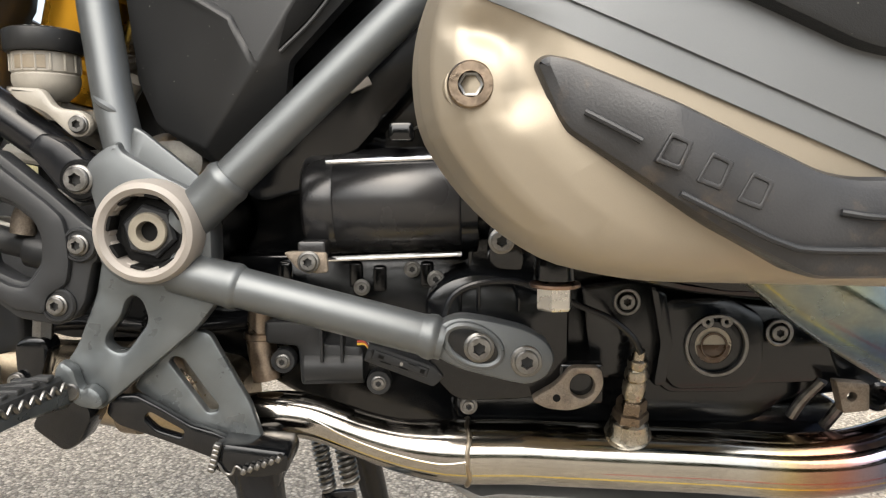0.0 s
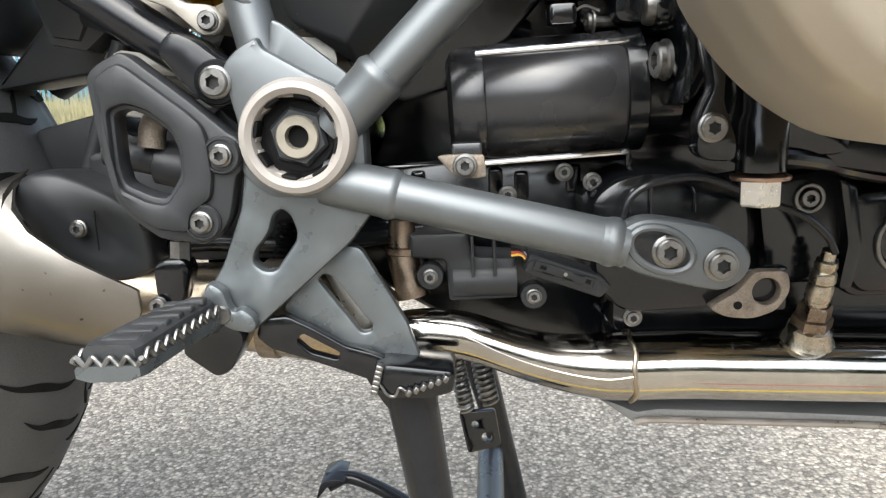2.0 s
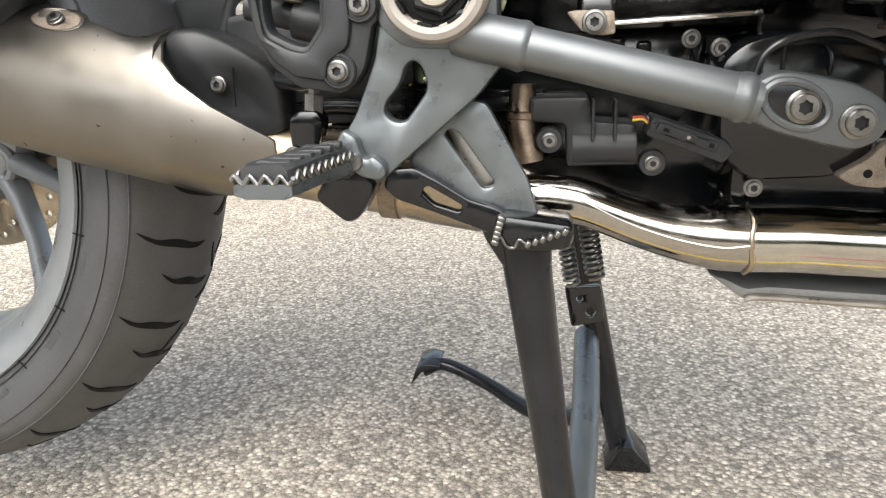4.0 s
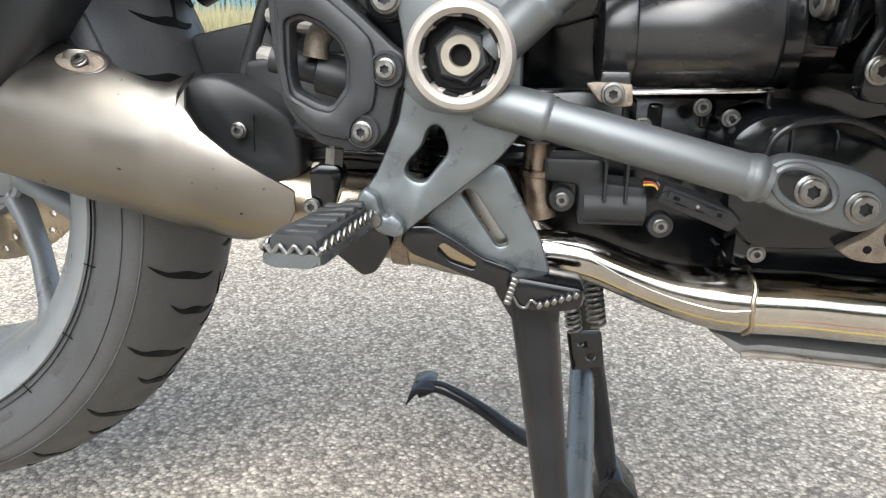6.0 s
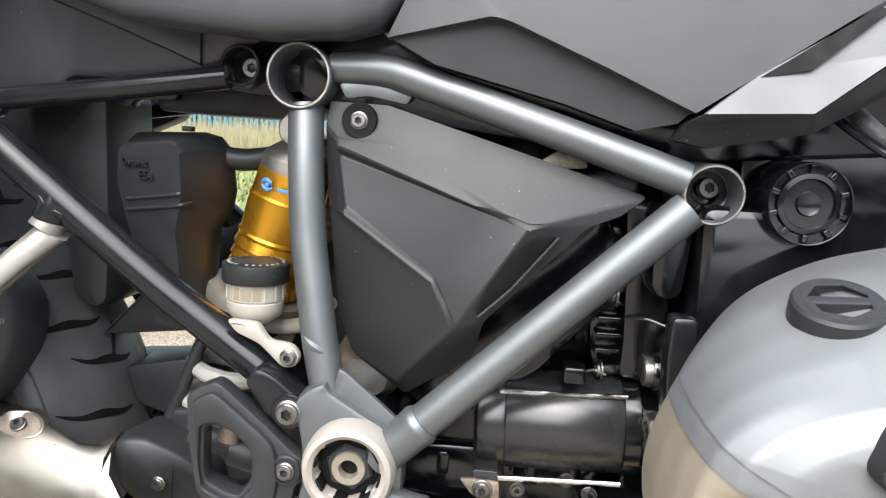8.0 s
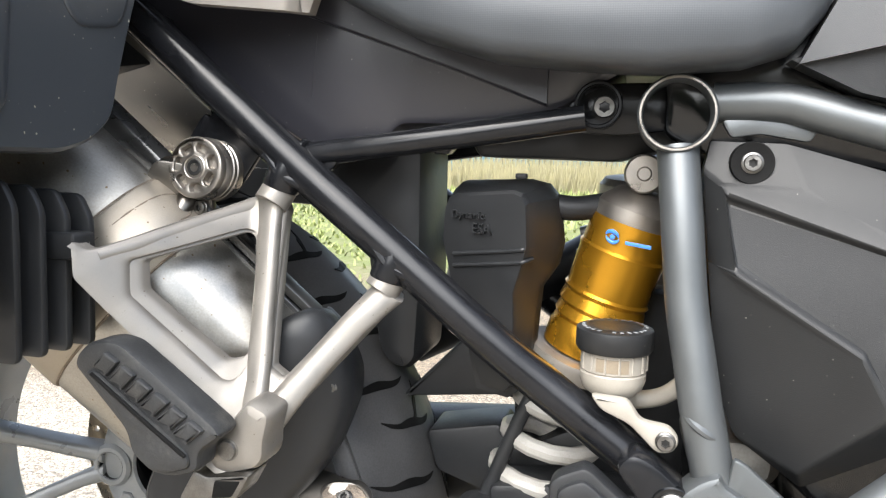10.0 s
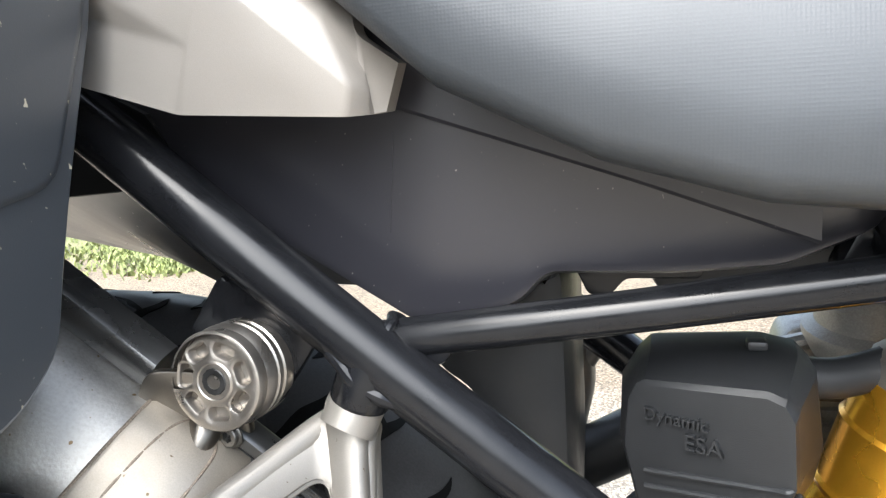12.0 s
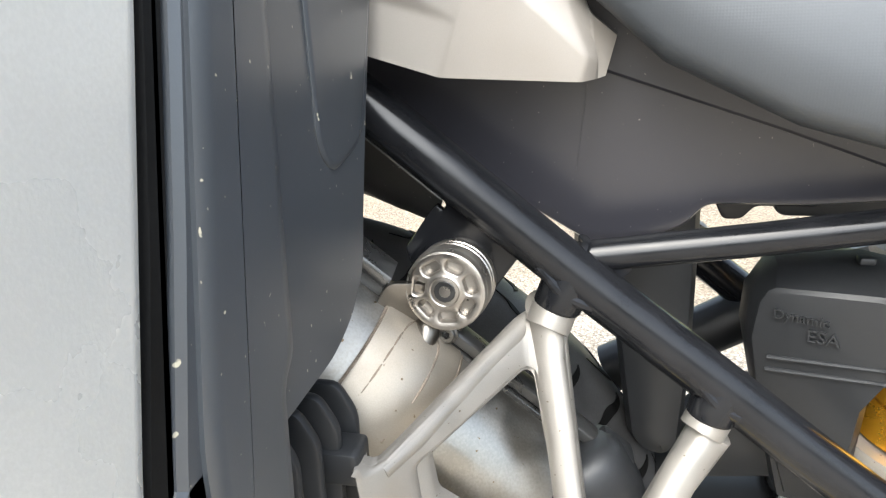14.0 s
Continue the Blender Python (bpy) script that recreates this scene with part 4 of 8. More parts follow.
# side cover
cover = part("side_cover", panel(dict(A=(-0.036, 0.042, 0.698), B=(-0.033, 0.041, 0.715), C=(0.008, 0.038, 0.714), D=(0.186, 0.019, 0.663), D2=(0.168, 0.012, 0.650), E=(0.147, 0.006, 0.642), F=(0.109, -0.007, 0.641), G=(0.064, -0.003, 0.570), G2=(0.084, 0.004, 0.575),
                                      H=(0.025, 0.020, 0.523), H2=(0.030, 0.034, 0.510), K=(0.077, 0.018, 0.545), I=(-0.009, 0.033, 0.538), I2=(-0.021, 0.035, 0.566), J=(-0.031, 0.037, 0.648), S=(-0.026, 0.031, 0.690), C1=(0.018, 0.026, 0.688), C2=(0.034, 0.0195, 0.678),
                                      E0=(-0.0245, 0.0255, 0.6840), E1=(0.074, 0.0035, 0.6515), E2=(-0.0238, 0.0300, 0.6800), E3=(0.075, 0.0080, 0.6475), R2=(-0.016, 0.0240, 0.6430), R3=(0.051, 0.0055, 0.6035),
                                      R0=(-0.0168, 0.0185, 0.6385), R1=(0.0495, 0.0010, 0.5990), N=(-0.028, 0.0330, 0.640)),
                                 ["A B C C1 S", "C D F C2 C1", "C1 C2 F E1 E0 S", "E0 E1 E3 E2", "E1 F E3", "E2 E3 F G R3 R2", "R2 R3 R1 R0", "R3 G R1", "A S E0 E2 R2 R0 N J", "R0 R1 G H I I2 J N", "F D D2 E", "F E G2 G", "G G2 K H2 H", "H H2 I"], 0.016, 0.003), COVER_GREY, bike, "dark grey grained plastic side cover", 22)


def vent_y(x, z):
    """The depth of the cover's lower front facet."""
    k = ((x - 0.109) * -0.071 + (z - 0.641) * 0.045) / (0.038 * -0.071 + 0.001 * 0.045)
    m = ((z - 0.641) - 0.001 * k) / -0.071
    return -0.007 + 0.013 * k + 0.004 * m


SLOT = fillet([(0.0785, 0.5800), (0.0855, 0.6000), (0.0990, 0.6205), (0.1110, 0.6325), (0.1270, 0.6360), (0.1185, 0.6245), (0.0985, 0.5995)], 0.002, 2)
# no opening here: a dark patch carries the slot's shade
part("vent_slot_shade", warp(prism([tuple(p) for p in SLOT], -0.0032, 0.003, r=0, bevel=0.0004), lambda p: V(p.x, p.y + vent_y(p.x, p.z), p.z)), SHADE_SEAL_BLACK, cover, "dark patch on the closed facet, painting the shade of a vent slot")
part("vent_lip", sweep([(x, vent_y(x, z) - 0.0028, z) for x, z in ((0.0800, 0.5795), (0.0995, 0.5985), (0.1195, 0.6235), (0.1285, 0.6350))], 0.0014, 8), COVER_GREY, cover)
# flat dark disc set proud of the cover, painting a bolt recess's shade
part("bolt_recess", lathe([(0.0, 0.0315), (0.0118, 0.0300), (0.0124, 0.0320), (0.0124, 0.046)], (-0.0105, 0, 0.7025), (0, 1, 0), 28), SHADE_SEAL_BLACK, cover)
bolt(cover, -0.0105, 0.0312, 0.7025, 0.0050, 1.25)

# starter motor
STA = V(0, 0.066, 0.4835)
tilt = (1, 0, 0.03)
starter = part("starter_motor", lathe([(0.036, 0.1040), (0.0366, 0.1048), (0.0366, 0.1875), (0.036, 0.1885)], STA, tilt, 56), STARTER_BLACK, bike, "satin black starter motor", 40)
part("end_cap", lathe([(0, 0.0815), (0.029, 0.0815), (0.0345, 0.0845), (0.0362, 0.089), (0.0362, 0.1025), (0.0358, 0.1038)], STA, tilt, 56), STARTER_BLACK, starter)
part("flange", lathe([(0.0368, 0.1885), (0.0384, 0.1892), (0.0384, 0.2000), (0.0368, 0.2010), (0.03, 0.2010), (0.03, 0.222)], STA, tilt, 56), BLACK_CAST, starter)
for y, z in ((0.0415, 0.5155), (0.0400, 0.4500)):
    part("tie_rod", sweep([(0.099, y, z - 0.001), (0.190, y, z + 0.0025)], 0.0020, 10), CHROME, starter, "bright steel tie rod")
part("end_clip", prism([(0.083, 0.463), (0.101, 0.463), (0.101, 0.452), (0.083, 0.452)], 0.020, 0.045, r=0.002, bevel=0.001), STARTER_BLACK, starter)
part("earth_bracket", prism([(0.074, 0.456), (0.080, 0.457), (0.102, 0.456), (0.103, 0.443), (0.095, 0.442), (0.083, 0.445)], 0.018, 0.022, r=0.002, bevel=0.001), RUST, starter, "corroded pale earth strap bracket")
bolt(starter, 0.0905, 0.018, 0.4500, 0.0056, 1.3)

# engine
engine = part("engine_block", prism([(0.185, 0.438), (0.255, 0.434), (0.300, 0.445), (0.50, 0.440), (0.50, 0.350), (0.425, 0.340), (0.405, 0.322), (0.185, 0.325)], 0.066, 0.22, r=0.012, bevel=0.008), BLACK_CAST, bike, "black cast engine block")
part("gearbox_case", prism([(0.165, 0.424), (0.178, 0.436), (0.200, 0.442), (0.248, 0.436), (0.262, 0.425), (0.262, 0.366), (0.238, 0.354), (0.186, 0.352), (0.168, 0.372)], 0.028, 0.10, r=0.010, bevel=0.006), BLACK_CAST, engine)
for path in ([(0.1885, 0.416), (0.1885, 0.427), (0.1915, 0.431), (0.2000, 0.4325)], [(0.2005, 0.416), (0.2010, 0.4335)], [(0.2010, 0.4330), (0.2200, 0.4345), (0.2265, 0.4270), (0.2270, 0.416)]):
    part("case_rib", sweep([(x, 0.0275, z) for x, z in path], 0.0014, 8), BLACK_CAST, engine)
part("timing_cover", prism([(0.272, 0.430), (0.318, 0.436), (0.330, 0.424), (0.420, 0.414), (0.445, 0.402), (0.46, 0.36), (0.395, 0.358), (0.388, 0.352), (0.335, 0.352), (0.326, 0.362), (0.282, 0.362)], 0.050, 0.08, r=0.006, bevel=0.004), BLACK_CAST, engine)
part("sight_boss", prism([(0.328, 0.422), (0.372, 0.424), (0.400, 0.408), (0.400, 0.372), (0.390, 0.357), (0.338, 0.356), (0.329, 0.366)], 0.042, 0.07, r=0.010, bevel=0.006), BLACK_CAST, engine)
part("upper_rib", sweep([(0.24, 0.0, 0.452), (0.285, 0.012, 0.446), (0.320, 0.03, 0.437), (0.36, 0.035, 0.43), (0.46, 0.04, 0.422)], 0.005, 10), BLACK_CAST, engine)
part("upper_case", prism([(0.235, 0.470), (0.30, 0.470), (0.50, 0.47), (0.50, 0.426), (0.36, 0.43), (0.305, 0.44), (0.262, 0.445)], 0.015, 0.1, r=0.006, bevel=0.004), BLACK_CAST, engine)
part("side_wall", prism([(0.195, 0.50), (0.33, 0.50), (0.33, 0.40), (0.195, 0.40)], 0.070, 0.16, r=0.004, bevel=0.002), BLACK_CAST, engine)
part("strut", prism([(0.318, 0.432), (0.330, 0.426), (0.336, 0.388), (0.331, 0.36), (0.322, 0.36), (0.326, 0.39)], 0.040, 0.058, r=0.004, bevel=0.003), BLACK_CAST, engine)
part("sight_ring", lathe([(0.0192, 0.010), (0.0192, -0.002), (0.0197, -0.0026), (0.0215, -0.0026), (0.0220, -0.002), (0.0220, 0.010), (0.0192, 0.010)], (0.3645, 0.041, 0.3890), (0, 1, 0), 48), STEEL, engine, "bare metal retaining ring")
for a in (70, 112):
    ca, sa = math.cos(radians(a)), math.sin(radians(a))
    part("ring_lug", prism([tuple(p) for p in circle2(0.3645 + 0.0180 * ca, 0.3890 + 0.0180 * sa, 0.0042, 14)], 0.0385, 0.0405, holes=[[tuple(p) for p in circle2(0.3645 + 0.0178 * ca, 0.3890 + 0.0178 * sa, 0.0016, 8)]], r=0, bevel=0.0003), STEEL, engine)
part("sight_back", lathe([(0, 0.004), (0.0205, 0.004), (0.0205, 0.012), (0, 0.012)], (0.3645, 0.041, 0.3890), (0, 1, 0), 32), BLACK_CAST, engine)
part("sight_rim", lathe([(0.0128, 0.002), (0.0128, -0.001), (0.0165, -0.001), (0.0170, 0.003)], (0.3625, 0.041, 0.3890), (0, 1, 0), 32), BLACK_CAST, engine)
part("sight_disc", lathe([(0, -0.0006), (0.0125, -0.0006), (0.0125, 0.003), (0, 0.003)], (0.3625, 0.041, 0.3890), (0, 1, 0), 28), SPINDLE, engine, "pale oil level window")
part("sight_lens_ring", lathe([(0.0078, -0.0008), (0.0082, -0.0013), (0.0090, -0.0013), (0.0094, -0.0008)], (0.3625, 0.0395, 0.3890), (0, 1, 0), 28), OIL, engine)
part("oil_level", prism([(0.3505, 0.3895), (0.3745, 0.3895), (0.3725, 0.381), (0.3665, 0.3767), (0.3585, 0.3767), (0.3525, 0.381)], 0.0398, 0.0412, r=0.002, bevel=0.0003), OIL, engine, "brown oil behind the glass")
for x, y, z in ((0.3045, 0.048, 0.4180), (0.4090, 0.044, 0.3970)):
    part("plug_ring", lathe([(0.0072, 0.004), (0.0072, -0.0010), (0.0078, -0.0014), (0.0090, -0.0014), (0.0095, -0.001), (0.0095, 0.004)], (x, y, z), (0, 1, 0), 28), STEEL, engine)
    bolt(engine, x, y + 0.002, z, 0.0056, 1.1)
lug = part("rusty_lug", prism([(0.235, 0.357), (0.246, 0.351), (0.262, 0.3495), (0.276, 0.354), (0.284, 0.366), (0.282, 0.379), (0.262, 0.3795), (0.253, 0.368)], 0.020, 0.032,
                              holes=[[tuple(p) for p in circle2(0.2695, 0.3665, 0.0088, 10)]], r=0.005, bevel=0.001), RUST, engine, "rusty cast mounting lug with a hole")
part("lug_floor", box(0.255, 0.285, 0.027, 0.036, 0.352, 0.38), BLACK_CAST, engine)
part("lug_hole", lathe([(0, 0.0195), (0.0026, 0.0195), (0.0026, 0.022)], (0.2525, 0, 0.3585), (0, 1, 0), 12), SHADE_SEAL_BLACK, engine)
# cylinder foot and castings round it
part("cylinder_foot", prism([(0.219, 0.66), (0.221, 0.60), (0.222, 0.536), (0.226, 0.523), (0.235, 0.514), (0.240, 0.480), (0.233, 0.461), (0.245, 0.447), (0.31, 0.447), (0.31, 0.66)], 0.010, 0.10, r=0.010, bevel=0.007), BLACK_CAST, engine)
part("bracket", prism([(0.192, 0.60), (0.191, 0.575), (0.193, 0.539), (0.196, 0.528), (0.204, 0.520), (0.210, 0.489), (0.203, 0.474), (0.2025, 0.459), (0.2075, 0.4545), (0.2215, 0.4535), (0.2225, 0.463), (0.2155, 0.482), (0.217, 0.515), (0.209, 0.535), (0.207, 0.60)], -0.053, -0.036, r=0.004, bevel=0.0026), BLACK_CAST, engine)
part("casting_wall", prism([(0.176, 0.66), (0.180, 0.62), (0.183, 0.557), (0.182, 0.529), (0.204, 0.526), (0.212, 0.55), (0.216, 0.60), (0.216, 0.66)], 0.048, 0.14, r=0.008, bevel=0.006), BLACK_CAST, engine)
part("casting_fold", prism([(0.190, 0.66), (0.193, 0.600), (0.204, 0.592), (0.216, 0.597), (0.222, 0.66)], 0.020, 0.06, r=0.010, bevel=0.008), BLACK_CAST, engine)
part("casting_fold", prism([(0.204, 0.562), (0.216, 0.570), (0.226, 0.568), (0.228, 0.50), (0.218, 0.482), (0.208, 0.478), (0.214, 0.51), (0.210, 0.535)], 0.000, 0.05, r=0.008, bevel=0.005), BLACK_CAST, engine)
part("casting_web", sweep([(0.184, 0.047, 0.575), (0.198, 0.042, 0.576), (0.214, 0.036, 0.572)], 0.0014, 8), BLACK_CAST, engine)
for k in range(4):
    part("casting_rib", box(0.166, 0.184, 0.058, 0.10, 0.545 + 0.012 * k, 0.5478 + 0.012 * k, 0.0008), BLACK_CAST, engine)
part("round_plug", lathe([(0, -0.0040), (0.0095, -0.0040), (0.0106, -0.003), (0.0112, 0.0), (0.0112, 0.004)], (0.203, 0.046, 0.537), (1, -0.03, 0), 28), STEEL, engine, "bright round casting plug")
part("plug_boss", lathe([(0.0150, 0.002), (0.0155, 0.004), (0.0155, 0.03)], (0.203, 0.046, 0.537), (1, -0.03, 0), 28), BLACK_CAST, engine)
bolt(engine, 0.207, 0.020, 0.505, 0.0100, 1.15, (0, 0, -84))
bolt(engine, 0.172, 0.060, 0.531, 0.0058, 1.35, (0, 0, -84))
part("bolt_shank", sweep([(0.172, 0.061, 0.531), (0.190, 0.068, 0.531)], 0.0036, 10), STEEL, engine)
bolt(engine, 0.176, 0.050, 0.590, 0.0058, 1.35, (0, 0, -80))
bolt(engine, 0.2095, -0.053, 0.4705, 0.0060, 1.2)
part("drain_column", lathe([(0.0125, 0), (0.0125, 0.025), (0.0105, 0.030), (0.0115, 0.05)], (0.2425, -0.03, 0.446), (0, 0, 1), 24), BLACK_CAST, engine)
part("drain_washer", lathe([(0, 0), (0.0142, 0), (0.0148, 0.0008), (0.0148, 0.0022), (0.012, 0.0034)], (0.2425, -0.03, 0.4415), (0, 0, 1), 28), COPPER, engine, "dull copper sealing washer")
part("drain_plug", lathe([(0, 0), (0.0098, 0), (0.0108, 0.0012), (0.0108, 0.0135), (0, 0.0135)], (0.2425, -0.03, 0.4280), (0, 0, 1), 6, start=0.5), BRIGHT_ZINC, engine, "bright hexagon drain plug")
part("sensor_cable", sweep([(0.178, 0.0, 0.416), (0.183, 0.0, 0.430), (0.196, 0.0, 0.438), (0.218, 0.0, 0.4405), (0.237, 0.004, 0.435), (0.266, 0.01, 0.422), (0.286, 0.012, 0.413), (0.300, 0.014, 0.401), (0.3065, 0.016, 0.390)], 0.0022, 10), BLACK_PAINT, engine)
part("upper_casting", prism([(0.158, 0.63), (0.168, 0.64), (0.192, 0.64), (0.20, 0.60), (0.20, 0.545), (0.178, 0.525), (0.166, 0.53), (0.163, 0.55)], 0.075, 0.14, r=0.008, bevel=0.005), BLACK_CAST, engine)
part("inner_wall", prism([(-0.05, 0.71), (0.05, 0.72), (0.30, 0.69), (0.35, 0.60), (0.20, 0.43), (0.19, 0.335), (0.05, 0.385), (0.02, 0.44), (0.036, 0.47), (0.012, 0.52), (-0.02, 0.56)], 0.110, 0.17, r=0.01, bevel=0.005), BLACK_CAST, engine)
for k in (0, 3, 4, 6):
    x, z = 0.052 + 0.018 * k, 0.432 - 0.003 * (k % 3)
    part("cable_clip", box(x, x + 0.010, 0.096, 0.12, z - 0.012, z + 0.008, 0.002), BLACK_CAST, engine)
for x, y, z in ((0.118, 0.075, 0.424), (0.155, 0.07, 0.438), (0.172, 0.062, 0.432), (0.195, 0.045, 0.345)):
    bolt(engine, x, y, z, 0.0044, 1.4)
part("hose", sweep([(0.085, 0.08, 0.536), (0.11, 0.075, 0.533), (0.132, 0.085, 0.528)], 0.0085, 14), BLACK_CAST, engine)
part("intake_block", prism([(0.255, 0.72), (0.30, 0.725), (0.50, 0.73), (0.50, 0.60), (0.255, 0.60)], 0.060, 0.20, r=0.01, bevel=0.006), BLACK_CAST, engine)
part("front_lug", prism([(0.446, 0.365), (0.469, 0.363), (0.470, 0.344), (0.452, 0.342)], 0.036, 0.046, holes=[[tuple(p) for p in circle2(0.4575, 0.354, 0.0035, 8)]], r=0.002, bevel=0.001), RUST, engine, "rusty flat lug with a hole")
part("lug_boss", lathe([(0.006, 0.010), (0.006, 0.0), (0.0085, -0.001), (0.0105, 0.001), (0.0105, 0.02)], (0.4785, 0.040, 0.3525), (0, 1, 0), 20), BLACK_CAST, engine)
part("support_rod", sweep([(0.444, 0.05, 0.362), (0.436, 0.06, 0.345), (0.430, 0.065, 0.33)], 0.004, 10), STEEL, engine)
part("support_rod", sweep([(0.458, 0.05, 0.344), (0.455, 0.055, 0.334), (0.452, 0.06, 0.325)], 0.0042, 10), STEEL, engine)
part("rear_case", prism([(0.0, 0.445), (0.20, 0.445), (0.20, 0.300), (0.15, 0.304), (0.105, 0.318), (0.060, 0.338), (0.0, 0.375)], 0.100, 0.20, r=0.006, bevel=0.004), BLACK_CAST, engine)
part("gearbox_tail", prism([(-0.10, 0.372), (-0.10, 0.405), (-0.04, 0.408), (0.02, 0.408), (0.06, 0.402), (0.06, 0.365)], 0.098, 0.20, r=0.006, bevel=0.004), BLACK_CAST, engine)
for k in range(6):
    part("coil", lathe([(0.0075, -0.0013), (0.0090, 0.0), (0.0075, 0.0013)], (-0.031 + 0.001 * k, 0.06, 0.392 + 0.0042 * k), (0.1, 0, 1), 18), BLACK_CAST, engine)
part("black_hose", sweep([(-0.14, 0.085, 0.392), (-0.09, 0.080, 0.398), (-0.03, 0.078, 0.394), (0.03, 0.078, 0.3985), (0.06, 0.08, 0.401)], 0.0062, 14), BLACK_PAINT, engine)
part("shift_rod", sweep([(-0.01, 0.09, 0.401), (0.012, 0.088, 0.3975), (0.04, 0.085, 0.400)], 0.0060, 12), BLACK_PAINT, engine)

# exhaust flap servo and connector
servo = part("exhaust_servo", prism([(0.052, 0.404), (0.090, 0.404), (0.094, 0.388), (0.121, 0.386), (0.122, 0.359), (0.077, 0.358), (0.075, 0.386), (0.052, 0.388)], 0.050, 0.085, r=0.003, bevel=0.003), PLASTIC, bike, "black plastic exhaust servo with connectors")
part("servo_drum", sweep([(0.080, 0.058, 0.3705), (0.121, 0.058, 0.3705)], 0.0125, 20), PLASTIC, servo)
for x in (0.092, 0.106):
    part("servo_rib", box(x, x + 0.002, 0.043, 0.06, 0.376, 0.402, 0.0006), PLASTIC, servo)
for x, z in ((0.0650, 0.3760), (0.1320, 0.3605)):
    part("servo_ear", lathe([(0, 0), (0.0082, 0), (0.0087, 0.001), (0.0087, 0.01)], (x, 0.048, z), (0, 1, 0), 20), PLASTIC, servo)
    bolt(servo, x, 0.048, z, 0.0042, 1.25)
part("connector", prism([(0.128, 0.394), (0.172, 0.378), (0.178, 0.371), (0.171, 0.364), (0.124, 0.382)], 0.026, 0.05, r=0.002, bevel=0.0015), PLASTIC, servo)
part("connector_lid", prism([(0.132, 0.390), (0.168, 0.377), (0.166, 0.371), (0.129, 0.384)], 0.0245, 0.028, r=0.001, bevel=0.0008), PLASTIC, servo)
for u, v, w, h in ((0.10, 0.30, 0.10, 0.34), (0.50, 0.78, 0.16, 0.12), (0.86, 0.30, 0.08, 0.40), (0.62, 0.10, 0.20, 0.10), (0.16, 0.86, 0.20, 0.10)):
    quad = [V(0.132, 0, 0.390).lerp(V(0.168, 0, 0.377), a).lerp(V(0.129, 0, 0.384).lerp(V(0.166, 0, 0.371), a), b) for a, b in ((u, v), (u + w, v), (u + w, v + h), (u, v + h))]
    part("connector_slot", prism([(q.x, q.z) for q in quad], 0.0240, 0.0262, r=0.0002, bevel=0.0002), SHADE_SEAL_BLACK, servo)
part("connector_latch", prism([(0.1255, 0.3845), (0.1270, 0.3890), (0.1310, 0.3905), (0.1295, 0.3835)], 0.0240, 0.030, r=0.0006, bevel=0.0005), PLASTIC, servo)
part("loom", sweep([(0.171, 0.034, 0.371), (0.177, 0.040, 0.368), (0.182, 0.055, 0.360), (0.183, 0.075, 0.350)], 0.0035, 10), BLACK_PAINT, servo)
part("mark", lathe([(0, 0.0238), (0.0012, 0.0238), (0.0012, 0.026)], (0.1495, 0, 0.3805), (0, 1, 0), 10), WHITE_PLASTIC, servo)
for k, c in enumerate((YELLOW_PAINT, RED_PAINT, BLACK_PAINT)):
    part("wire", sweep([(0.118, 0.045, 0.389 + 0.002 * k), (0.124, 0.040, 0.390 + 0.0015 * k), (0.128, 0.036, 0.386 + 0.0015 * k)], 0.0009, 6), c, servo)

# exhaust
exhaust = part("exhaust_pipe", sweep([(0.1945, 0.053, 0.3085), (0.23, 0.053, 0.3085), (0.26, 0.053, 0.3070), (0.36, 0.052, 0.3025), (0.43, 0.050, 0.2995), (0.48, 0.045, 0.308), (0.52, 0.03, 0.335), (0.535, 0.0, 0.37)], 0.0228, 36, 8), PIPE, bike, "polished steel exhaust pipe with heat colours")
PIPE_BEND = [(0.030, 0.335, 0.0150), (0.054, 0.3370, 0.0155), (0.070, 0.3365, 0.0160), (0.088, 0.3330, 0.0165), (0.107, 0.3260, 0.0170), (0.126, 0.3190, 0.0176), (0.145, 0.3135, 0.0188), (0.162, 0.3105, 0.0206), (0.178, 0.3092, 0.0224), (0.1945, 0.3085, 0.0230)]
part("pipe_bend", loft([oval((x, 0.053, z), (0, 0, 1), (0, 1, 0), r, r, 36, 2.0) for x, z, r in [(p.x, p.z, p.y) for p in glide([(x, r, z) for x, z, r in PIPE_BEND], 5)]]), BEND_STEEL, exhaust, "smoke-stained polished pipe bend", 60)
part("shell_seam", sweep([(x, 0.0535 - math.sqrt(max(r * r - d * d, 0.0)), z + d) for (x, z, r), d in zip(PIPE_BEND[1:], (0.0105, 0.0085, 0.0045, 0.0015, 0.0005, 0.0, -0.0006, -0.0010, 0.0015))], 0.0010, 8), BEND_STEEL, exhaust, "raised seam of the pipe shells")
part("weld", sweep([(0.1945 + 0.0009 * math.sin(5.3 * k), 0.053 - 0.0232 * math.cos(math.tau * k / 40), 0.3085 + 0.0232 * math.sin(math.tau * k / 40)) for k in range(41)], [0.0014, 0.0019, 0.0013, 0.0020, 0.0014, 0.0018, 0.0013, 0.0019, 0.0014], 8, 2), LINK_STEEL, exhaust, "rough weld seam")
part("collector", sweep([(-0.150, 0.075, 0.366), (-0.11, 0.074, 0.358), (-0.06, 0.072, 0.353), (-0.01, 0.070, 0.347), (0.022, 0.068, 0.341), (0.036, 0.066, 0.340)], [0.024, 0.0275, 0.0310, 0.0340, 0.0330, 0.022], 28, 8), LINK_STEEL, exhaust, "brown-stained steel collector pipe")
